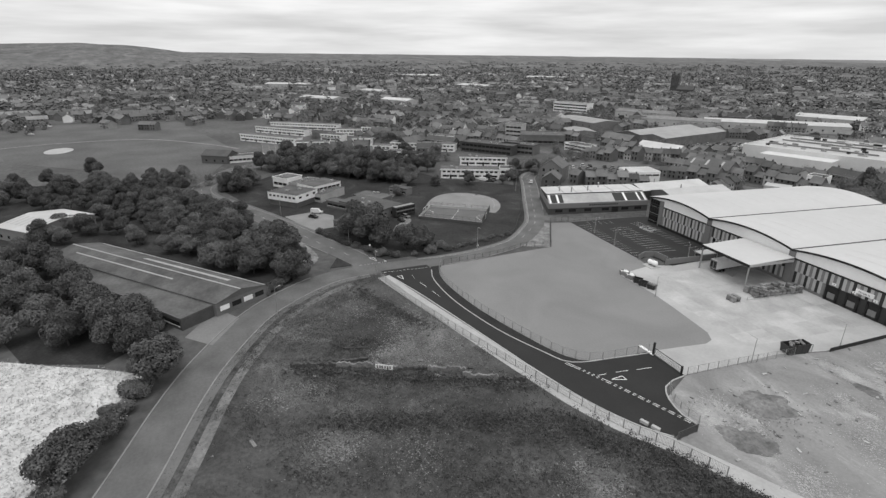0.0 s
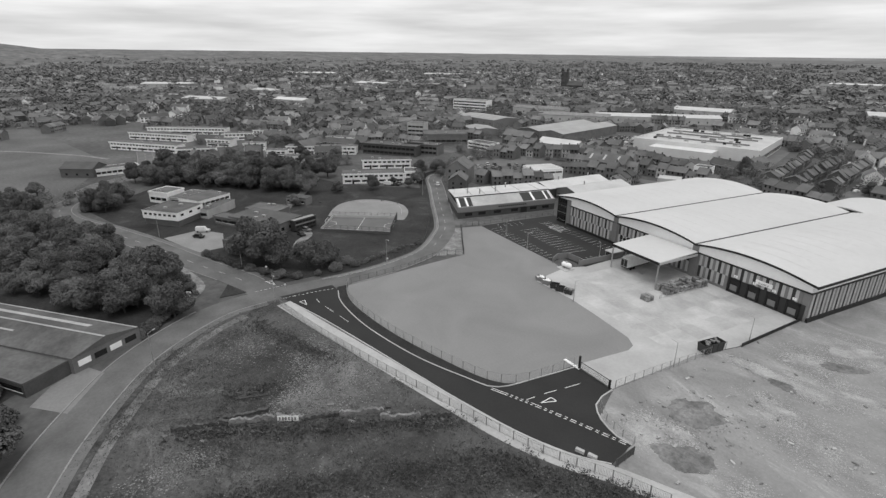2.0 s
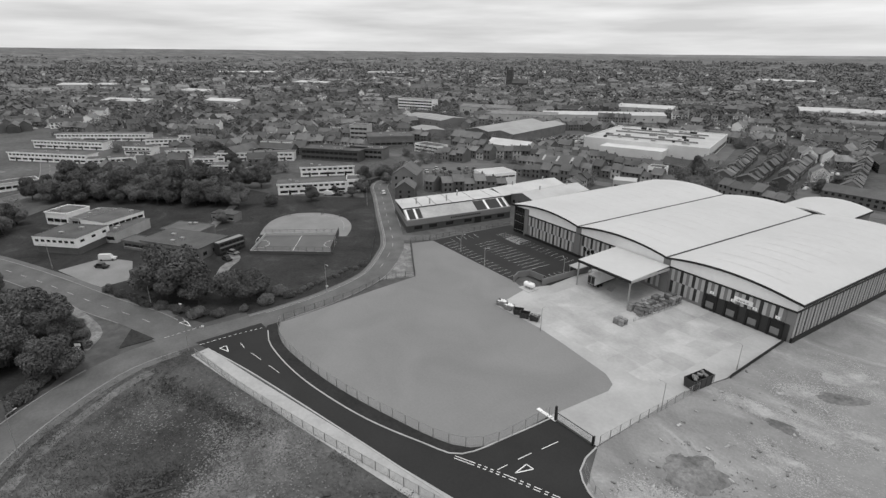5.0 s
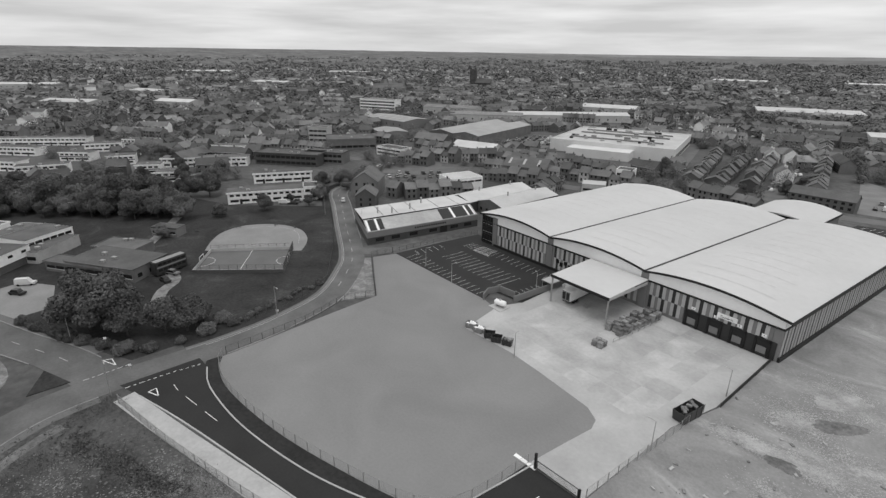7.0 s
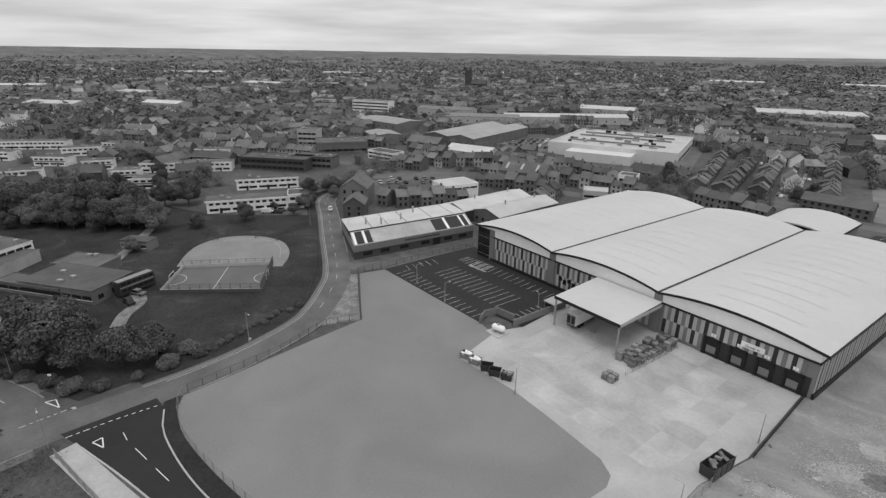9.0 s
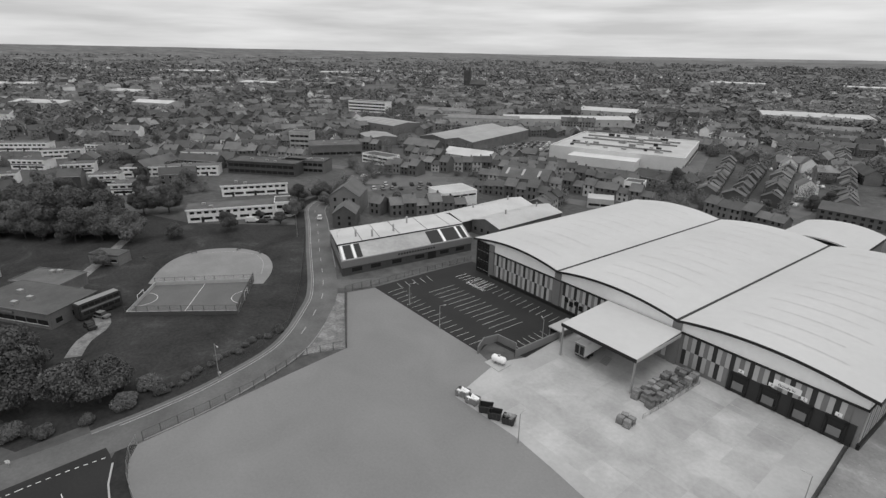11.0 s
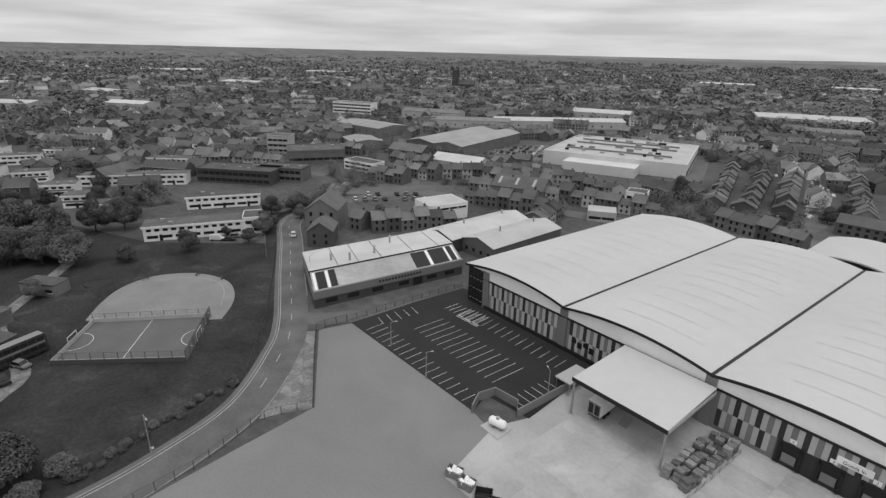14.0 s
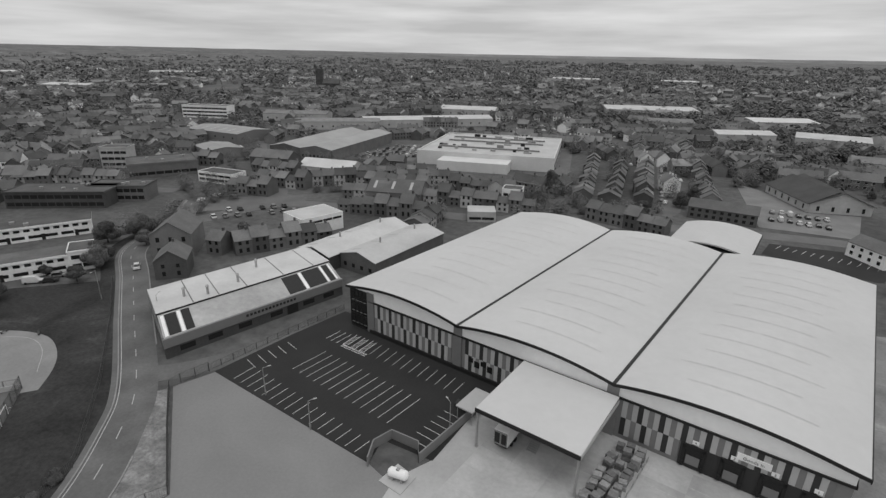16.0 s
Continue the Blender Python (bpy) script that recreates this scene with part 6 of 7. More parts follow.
# ---- trees ----


def leaf_cloud(rng, lobes, leaf, per_m2):
    """Leaf quads on the outside of several uneven lobes (centre, radii)."""
    P = []
    for c, r in lobes:
        n = int(per_m2 * 4 * math.pi * (r[0] * r[1] * r[2]) ** (2 / 3) / 1.0)
        d = rng.normal(size=(n, 3))
        d /= np.linalg.norm(d, axis=1)[:, None]
        k = rng.uniform(0.55, 1.08, n)[:, None] ** 0.6
        q = np.array(c) + d * np.array(r) * k
        P.append(np.c_[q, d])
    P = np.concatenate(P)
    P = P[P[:, 2] > 0.4]
    P, D = P[:, :3], P[:, 3:]
    n = len(P)
    nrm = D / np.linalg.norm(D, axis=1)[:, None] + 0.5 * rng.normal(size=(n, 3)) + np.array((0, 0, 0.25))
    a = np.cross(nrm, rng.normal(size=(n, 3)))
    a /= np.linalg.norm(a, axis=1)[:, None]
    b = np.cross(nrm, a)
    b /= np.linalg.norm(b, axis=1)[:, None]
    s = rng.uniform(0.6, 1.3, n)[:, None] * leaf
    V = np.stack([P - a * s - b * s * 0.6, P + a * s - b * s * 0.5, P + a * s * 0.9 + b * s * 0.6, P - a * s * 0.8 + b * s * 0.6], 1).reshape(-1, 3)
    return V


def quads_mesh(name, V, material):
    me = bpy.data.meshes.new(name)
    n = len(V) // 4
    me.vertices.add(len(V))
    me.vertices.foreach_set("co", np.asarray(V, dtype=np.float32).ravel())
    me.loops.add(n * 4)
    me.loops.foreach_set("vertex_index", np.arange(n * 4, dtype=np.int32))
    me.polygons.add(n)
    me.polygons.foreach_set("loop_start", np.arange(0, n * 4, 4, dtype=np.int32))
    me.update(calc_edges=True)
    me.materials.append(material)
    return me


def tree_model(seed, h, spread, leaf, per_m2, material, label, m):
    rng = np.random.default_rng(seed)
    t = thing("broadleaf_tree", m, label, "tree", "broadleaf trees")
    bm = rod((0, 0, -0.2), (0.1, 0, h * 0.3), 0.28, 0.2, 8)
    cyl(bm, (0.1, 0, h * 0.3), (0, 0.15, h * 0.75), 0.2, 0.06, 7)
    lobes = []
    n = 9
    for i in range(n):
        a = i * 2.4 + rng.uniform(-0.4, 0.4)
        zz = h * rng.uniform(0.3, 0.85)
        rad = spread * (0.62 if zz < h * 0.65 else 0.38) * rng.uniform(0.7, 1.1)
        c = (math.cos(a) * rad, math.sin(a) * rad, zz)
        cyl(bm, (0, 0, h * 0.25 + 0.3 * i * h / n * 0.6), c, 0.1, 0.03, 5)
        r = spread * rng.uniform(0.34, 0.52)
        lobes.append((c, (r, r, r * rng.uniform(0.75, 1.0))))
    lobes.append(((0, 0, h * 0.82), (spread * 0.42, spread * 0.42, h * 0.18)))
    lobes.append(((0, 0, h * 0.5), (spread * 0.6, spread * 0.6, h * 0.3)))
    part("trunk", bm, M_BARK, t)
    mesh_part("crown", quads_mesh("crown", leaf_cloud(rng, lobes, leaf, per_m2), material), t)
    return t


T_LAB = "leafy broadleaf tree with an uneven crown"
models = [tree_model(1, 9.5, 5.0, 0.19, 19, M_LEAF, T_LAB, pose(11, -141.5, 0)),
          tree_model(2, 8.0, 4.4, 0.18, 19, M_LEAFL, "pale green broadleaf tree in early leaf", pose(-8, -163, 0)),
          tree_model(3, 11.0, 5.2, 0.2, 19, M_LEAF, T_LAB, pose(0, -149, 0)),
          tree_model(4, 7.0, 4.0, 0.17, 19, M_LEAF, "rounded dark tree by the school", pose(-1, -99, 0))]


def shrub_model(seed, h, spread, leaf, per_m2, material, label, m):
    rng = np.random.default_rng(seed)
    t = thing("bush", m, label, "bush", "bushes")
    bm = bmesh.new()
    lobes = []
    for i in range(6):
        a = i * 1.1 + rng.uniform(-0.3, 0.3)
        c = (math.cos(a) * spread * 0.5, math.sin(a) * spread * 0.5, h * rng.uniform(0.35, 0.6))
        cyl(bm, (0, 0, -0.1), c, 0.06, 0.02, 5)
        lobes.append((c, (spread * 0.5, spread * 0.5, h * 0.42)))
    part("stems", bm, M_BARK, t)
    mesh_part("foliage", quads_mesh("foliage", leaf_cloud(rng, lobes, leaf, per_m2), material), t)
    return t


bushes = [shrub_model(11, 2.6, 2.2, 0.13, 30, M_LEAF, "dense dark roadside bush", pose(15.6, -147.6, 0)),
          shrub_model(12, 3.2, 2.8, 0.14, 28, M_LEAFL, "pale leafy roadside bush", pose(29, -176, 0))]
rnd = random.Random(77)


def plant(src, x, y, s=1.0):
    ob = copy_thing(src, pose(x, y, 0, 0, 0, rnd.uniform(0, 360)))
    k = s * rnd.uniform(0.85, 1.15)
    ob.scale = (k * rnd.uniform(0.9, 1.1), k * rnd.uniform(0.9, 1.1), k)
    PLACED.append((x, y, 2.5))
    return ob


# copse between workshop and side road
for x, y in ((4, -144), (-5, -150), (-3, -157), (-12, -160), (-16, -152), (-18, -164), (-26, -177), (-28, -166), (-33, -173), (-39, -188), (-40, -178), (-36, -160), (-46, -170), (-47, -158), (-52, -184), (-58, -166), (-45, -152), (-24, -150), (-30, -156), (-60, -176), (-66, -188), (-16, -145), (-54, -196), (-72, -176), (-8, -143), (2, -152), (-64, -160), (-22, -171)):
    plant(rnd.choice(models[:3]), x, y, 0.8)
# wood at the west
for x, y in ((-105, -189), (-110, -180), (-111, -205), (-116, -240), (-119, -228), (-96, -196), (-90, -205), (-85, -192), (-98, -215), (-128, -218), (-138, -232), (-88, -220), (-76, -205), (-104, -250), (-130, -250), (-150, -240), (-168, -224), (-80, -182), (-92, -180), (-112, -190), (-122, -200), (-100, -230), (-145, -215), (-48, -212), (-50, -218), (-56, -206), (-62, -214), (-112, -153), (-106, -150), (-118, -148)):
    plant(rnd.choice(models[:3]), x, y, 0.85)
# dark trees at the lower left
for x, y in ((29, -179), (35, -183), (25, -188), (21, -199), (30, -193), (10, -203), (0, -209), (-8, -214), (-19, -218), (18, -190), (14, -211), (4, -220), (-12, -226), (26, -207), (38, -178), (22, -181), (-30, -226), (-4, -200), (8, -195), (-16, -208), (-28, -216)):
    plant(rnd.choice(models[:3]), x, y, 0.95)
for x, y in ((62, -176), (66, -178), (70, -179.6), (74, -181.4), (57, -174.6), (78, -182.6), (52, -173), (48, -171.4), (44, -171.5), (47, -176), (41, -172), (61, -179), (82, -184), (69, -182.4), (43, -176.5), (39.5, -174)):
    plant(rnd.choice(bushes) if rnd.random() < 0.6 else models[3], x + rnd.uniform(-1.2, 0.4), y + rnd.uniform(-1.6, 0.2), rnd.uniform(0.6, 1.3))
# school trees
for x, y, s in ((-12, -112, 1.15), (-7, -110, 1.15), (-25, -119, 0.8), (-18, -111, 1.15), (-16, -116, 1.15), (-20, -106, 0.8), (-3, -103, 1.15), (-27, -108, 0.75), (-22, -114, 0.9), (-2, -97, 1.15), (-74, -84, 0.7), (-116, -90, 1), (-108, -84, 1.05), (-100, -79, 1.1), (-92, -72, 1.1), (-147, -134, 0.9), (-138, -126, 0.9), (-136, -117, 1.0), (-125, -105, 1.1), (-123, -96, 1.1), (-110, -81, 1.1), (-128, -112, 1), (-118, -98, 1), (-132, -104, 1), (-104, -86, 1.1), (-98, -74, 1.0), (-120, -86, 1.1), (-112, -94, 1), (-83, -43, 0.7), (-86, -60, 0.6), (-161, -32, 1), (-150, -40, 0.9), (-155, -52, 0.9), (-120, -52, 0.9), (-124, -60, 0.9), (-79, -25, 0.7), (-100, 4, 0.8), (-104, -4, 0.8), (-190, -44, 0.9), (-208, -36, 0.8), (-240, -44, 0.8), (-90, -28, 0.5)):
    plant(rnd.choice(models), x, y, s)
for i in range(26):
    plant(rnd.choice(models[:3]), rnd.uniform(-150, -60), rnd.uniform(-262, -178), 0.75)
for i in range(24):
    plant(bushes[i % 2], rnd.uniform(-140, -55), rnd.uniform(-200, -160), 1.0)
hedge = [(-30, -127.5), (-25, -125.5), (-20, -123), (-15, -120.6), (-10, -118.4), (-5, -115.4), (0, -112.5), (3, -108), (4, -102), (3.4, -96), (3.2, -90), (0, -91), (-4, -95), (-8, -100)]
for x, y in hedge:
    plant(rnd.choice(bushes), x, y, 0.7)
for a, b in (((-30, -127.8), (-12, -119.6)), ((-12, -119.6), (3.2, -108.4))):
    for i in range(9):
        t_ = (i + 0.5) / 9
        plant(bushes[0], a[0] + (b[0] - a[0]) * t_ + rnd.uniform(-0.4, 0.4), a[1] + (b[1] - a[1]) * t_ + rnd.uniform(-0.4, 0.4), 0.62)
for i in range(20):
    t = i / 19
    plant(rnd.choice(bushes), 3 - 8 * t + rnd.uniform(-1, 1), -89 + 28 * t + rnd.uniform(-0.8, 0.8), 0.35)
for i in range(14):
    x = -12 - 4.5 * i
    plant(rnd.choice(bushes), x + rnd.uniform(-1, 1), -136.5 + 0.44 * (x + 12) + rnd.uniform(-0.6, 0.6), 0.6)
for x, y in ((9, -141), (5, -138.6), (0, -135.6), (14, -146.5), (18, -150), (-5, -136)):
    plant(rnd.choice(bushes), x, y, 0.7)
# tall belt between school and flats
for x, y, k in ((-156, -140, 1.2), (-150, -132, 1.35), (-146, -123, 1.4), (-142, -114, 1.5), (-137, -107, 1.55), (-131, -101, 1.5), (-124, -94, 1.4), (-117, -89, 1.5), (-111, -84, 1.6), (-106, -80, 1.5), (-103, -73, 1.2), (-150, -114, 1.5), (-144, -104, 1.6), (-136, -96, 1.5), (-128, -88, 1.6), (-120, -80, 1.6), (-112, -74, 1.4), (-158, -124, 1.4), (-140, -90, 1.5), (-131, -81, 1.4), (-156, -106, 1.5), (-148, -96, 1.4), (-166, -134, 1.1), (-172, -126, 1.1), (-164, -116, 1.3), (-108, -158, 1.15), (-113, -152, 1.2), (-104, -154, 0.9), (-118, -146, 1.1), (-166, -68, 1.0), (-172, -78, 1.1), (-158, -80, 1.2), (-180, -88, 1.1), (-92, 2, 0.9), (-88, -14, 0.9), (-84, -17, 0.9), (-102, 8, 0.8), (-134, -46, 1.0), (-138, -50, 1.1), (-206, -84, 1.0), (-198, -96, 1.0), (-188, -104, 1.1), (-186, -118, 1.0), (-196, -30, 0.9), (-206, -34, 0.9), (-214, -38, 0.9), (-222, -42, 0.9)):
    plant(models[1] if rnd.random() < 0.5 else models[2 if rnd.random() < 0.6 else 0], x, y, k * (0.84 if k < 1.3 else 0.9))
# more of the wood beside the workshop
for i in range(34):
    t_ = rnd.random()
    plant(rnd.choice(models[:3]), -8 - 84 * t_ + rnd.uniform(-8, 8), -150 - 34 * t_ + rnd.uniform(-9, 9), rnd.uniform(0.8, 1.1))
# undergrowth at the corner of the copse
for i in range(26):
    t_ = i / 25
    plant(rnd.choice(bushes), -36 + 46 * t_ + rnd.uniform(-1.5, 1.5), -144.5 + 7 * math.sin(t_ * 2.6) - 2.5 * t_ + rnd.uniform(-1.5, 0.6), rnd.uniform(0.8, 1.15))
# scattered town trees
made = 0
for tries in range(3000):
    ang = rnd.uniform(62, 205)
    d = 160 + 330 * rnd.random() ** 0.8
    x, y = 60 + d * math.cos(radians(ang)), -90 + d * math.sin(radians(ang)) * 1.1
    if y < -120 and -420 < x < -140 and y > -300:
        continue
    if not free(x, y, 1.5) or (-40 < x < 60 and y < 100) or (x > -60 and y < 110):
        continue
    plant(rnd.choice(models), x, y, rnd.uniform(0.5, 0.85))
    made += 1
    if made > 60:
        break

BARE_SPOTS = ((53.5, -118, 6, 3.5, 40, 1.6), (60, -124, 4, 2.5, 60, 1.0), (57, -113.5, 3.5, 1.6, 20, 0.9), (46, -118, 5, 2.5, 20, 0.8), (107, -108, 3.5, 2, 40, 1.2), (67, -148, 4, 1.6, 70, 0.6), (84, -143, 4, 1.8, 50, 0.7), (88, -130, 6, 2, 30, 0.5), (35, -129, 6, 2, 50, 0.5), (61, -127, 3, 1.6, 50, 0.6))
BRAMBLES = ((52.5, -132.6, 2.6, 1.4, 75, 1.3), (79, -140, 4.5, 1.5, 75, 1.0), (82, -131, 5, 1.6, 72, 1.3), (86, -121, 5, 1.6, 72, 1.4), (90, -110, 4.5, 2, 72, 1.6), (94, -107, 4, 2.4, 60, 1.4), (96, -120, 6, 3, 60, 0.7), (97, -101.5, 3.4, 2, 25, 1.3), (104, -96, 4.5, 2.2, 28, 1.8), (111, -92, 4.5, 2.2, 28, 1.8), (117, -88, 4, 2.4, 25, 1.6), (112, -98, 4, 2.5, 25, 1.2), (122, -88, 4, 2.6, 25, 1.4), (38, -120.6, 4, 1.0, 20, 0.6), (44, -118, 4, 1.0, 20, 0.6), (26, -125, 3, 1.4, 20, 0.5), (91, -145, 5, 2, 60, 0.7), (101, -124, 4, 2.5, 40, 0.7))
PALE_SPOTS = ((100.5, -76.4, 2.2, 1.6, 60, 1.5), (104, -72.5, 2.2, 1.0, 20, 0.5), (99.5, -40, 2.2, 0.9, 10, 0.9), (104.5, -39.4, 3.2, 0.9, 0, 1.1), (111, -39, 3, 1.2, 20, 1.0), (105, -27, 3.5, 1.0, 40, 1.0), (109, -14, 4, 2.0, 50, 1.5), (117, -33, 4, 1.5, 20, 0.8), (110, -50, 3, 1.2, 20, 0.6), (119, -55, 6, 3, 40, 0.8), (121, -76, 4, 2, 0, 0.6))

# ---- weeds and tufts on waste ground ----
rng = np.random.default_rng(5)


def in_poly(x, y, poly):
    c_ = False
    for (x1, y1), (x2, y2) in zip(poly, poly[1:] + poly[:1]):
        if (y1 > y) != (y2 > y) and x < (x2 - x1) * (y - y1) / (y2 - y1) + x1:
            c_ = not c_
    return c_


tuft = []
while len(tuft) < 19000:
    x, y = rng.uniform(14, 160), rng.uniform(-182, -84)
    d = noise.noise((x / 9, y / 9, 3.1)) + 0.5 * noise.noise((x / 3, y / 3, 1.0))
    band = math.exp(-((y + 128 - 0.35 * (x - 90)) / 14) ** 2)
    if rng.random() > 0.02 + 0.75 * max(0, d) + 0.4 * band:
        continue
    if in_poly(x, y, scrub):
        tuft.append((x, y, 0.02))
tuft = np.array(tuft)


def tuft_quads(P, n, spread, h, size):
    m = len(P) * n
    base = np.repeat(P, n, 0)
    k = np.repeat(rng.uniform(0.5, 1.5, len(P)), n)
    off = rng.normal(size=(m, 3)) * np.array([spread, spread, 0]) * k[:, None]
    c = base + off
    c[:, 2] += np.abs(rng.normal(size=m)) * h * k
    a = rng.normal(size=(m, 3))
    a /= np.linalg.norm(a, axis=1)[:, None]
    b = np.cross(a, rng.normal(size=(m, 3)))
    b /= np.linalg.norm(b, axis=1)[:, None]
    s = (rng.uniform(0.5, 1.4, m) * size)[:, None]
    return np.stack([c - a * s - b * s * 0.5, c + a * s - b * s * 0.5, c + a * s + b * s * 0.5, c - a * s + b * s * 0.5], 1).reshape(-1, 3)


M_WEED = mat("weeds", 0.092, 0.9, 0.3, 0.8, 0.4, 8.0, piece=0.12, spec=0.1)
tagged(mesh_part("weeds", quads_mesh("weeds", tuft_quads(tuft, 12, 0.5, 0.12, 0.075), M_WEED)), "clumps of weeds and rough grass on waste ground", "weeds", kind="stuff")
near_ruin = np.array([(57 + 22 * t + g1 * 1.4 + 1.2, -147 + 43 * t + g2 * 1.4 - 0.8, 0.05) for t, g1, g2 in zip(rng.random(900), rng.normal(size=900), rng.normal(size=900))])
tagged(mesh_part("nettles", quads_mesh("nettles", tuft_quads(near_ruin, 10, 0.3, 0.35, 0.14), M_LEAF)), "dark nettles growing along the ruined wall", "weeds", kind="stuff")
bram = np.array([(x + math.cos(radians(a)) * u * sx - math.sin(radians(a)) * v * sy, y + math.sin(radians(a)) * u * sx + math.cos(radians(a)) * v * sy, 0.05) for x, y, sx, sy, a, k in BRAMBLES for u, v in rng.normal(size=(int(210 * k), 2))])
bram = np.array([b_ for b_ in bram if in_poly(b_[0], b_[1], scrub)])
tagged(mesh_part("brambles", quads_mesh("brambles", tuft_quads(bram, 12, 0.3, 0.28, 0.12), M_LEAF)), "dark low brambles spreading over waste ground", "weeds", kind="stuff")
stones = []
for k in range(1500):
    cx, cy, sp = ((84, -112, 9), (64, -118, 8), (112, -118, 12), (70, -142, 14), (104, -66, 4), (66, -120, 10))[k % 6]
    stones.append((cx + rng.normal() * sp, cy + rng.normal() * sp, 0.05))
stones = np.array([s for s in stones if in_poly(s[0], s[1], scrub) or in_poly(s[0], s[1], soil)])
tagged(mesh_part("loose_stones", quads_mesh("loose_stones", tuft_quads(stones, 3, 0.2, 0.05, 0.11), M_RUINL)), "loose pale stones and litter on the ground", "stones", kind="stuff")
def flecks(name, spots, n, size, material, label):
    """Flat scraps lying on the ground, dense in the middle of each spot."""
    P = np.array([(x + rng.normal() * sx * math.cos(radians(a)) - (q := rng.normal() * sy) * math.sin(radians(a)), y + rng.normal() * sx * math.sin(radians(a)) + q * math.cos(radians(a)), 0.06) for x, y, sx, sy, a, k in spots for _ in range(int(n * k))])
    P = np.array([p for p in P if in_poly(p[0], p[1], scrub) or in_poly(p[0], p[1], soil)])
    m = len(P)
    P[:, 2] += rng.uniform(0, 0.05, m)
    t = rng.uniform(0, math.tau, m)
    a = np.c_[np.cos(t), np.sin(t), rng.normal(size=m) * 0.05]
    b = np.c_[-np.sin(t), np.cos(t), rng.normal(size=m) * 0.05]
    s = (rng.uniform(0.4, 1.5, m) * size)[:, None]
    V = np.stack([P - a * s - b * s * 0.6, P + a * s - b * s * 0.5, P + a * s * 0.8 + b * s * 0.7, P - a * s * 0.9 + b * s * 0.5], 1).reshape(-1, 3)
    tagged(mesh_part(name, quads_mesh(name, V, material)), label, "debris", kind="stuff")


M_BARE = mat("bare_stony_patch", 0.17, 0.95, 0.25, 0.6, 0.3, 4.0, piece=0.2)
M_CRUSH = mat("crushed_concrete", 0.35, 0.95, 0.15, 0.6, 0.2, 4.0, piece=0.15)
flecks("stony_scraps", BARE_SPOTS, 1700, 0.13, M_BARE, "thin stony bare patches among the weeds")
flecks("crushed_concrete", PALE_SPOTS, 4200, 0.1, M_CRUSH, "pale crushed concrete spread on the soil")
gr = np.array([p for p in np.c_[rng.uniform(20, 95, 9000), rng.uniform(-235, -177, 9000), np.full(9000, 0.06)] if in_poly(p[0], p[1], [(49, -176), (62, -177.2), (76, -183), (95, -192), (95, -230), (20, -240), (34, -203), (39, -194), (44, -184)])])
tagged(mesh_part("rubble_stones", quads_mesh("rubble_stones", tuft_quads(gr, 4, 0.3, 0.12, 0.16), M_GRAVEL)), "white broken rubble covering a lot", "rubble", kind="stuff")

# ---- far town, woods and hills ----
def far_points(n, d0, d1, power=1.0, clump=0.0, seed=0):
    out = []
    r = np.random.default_rng(seed)
    while len(out) < n:
        a = radians(r.uniform(60, 208))
        d = d0 + (d1 - d0) * r.random() ** power
        x, y = 60 + d * math.cos(a), -90 + d * math.sin(a)
        if clump and noise.noise((x / 160, y / 160, seed)) < clump * r.uniform(-1, 1):
            continue
        if d < 620 and not free(x, y, 3):
            continue
        if -420 < x < -140 and -300 < y < -120:
            continue
        out.append((x, y, d))
    return out


def rise(d):
    """The land climbs gently far away."""
    return max(0.0, min(1.0, (d - 2400) / 750)) * 30


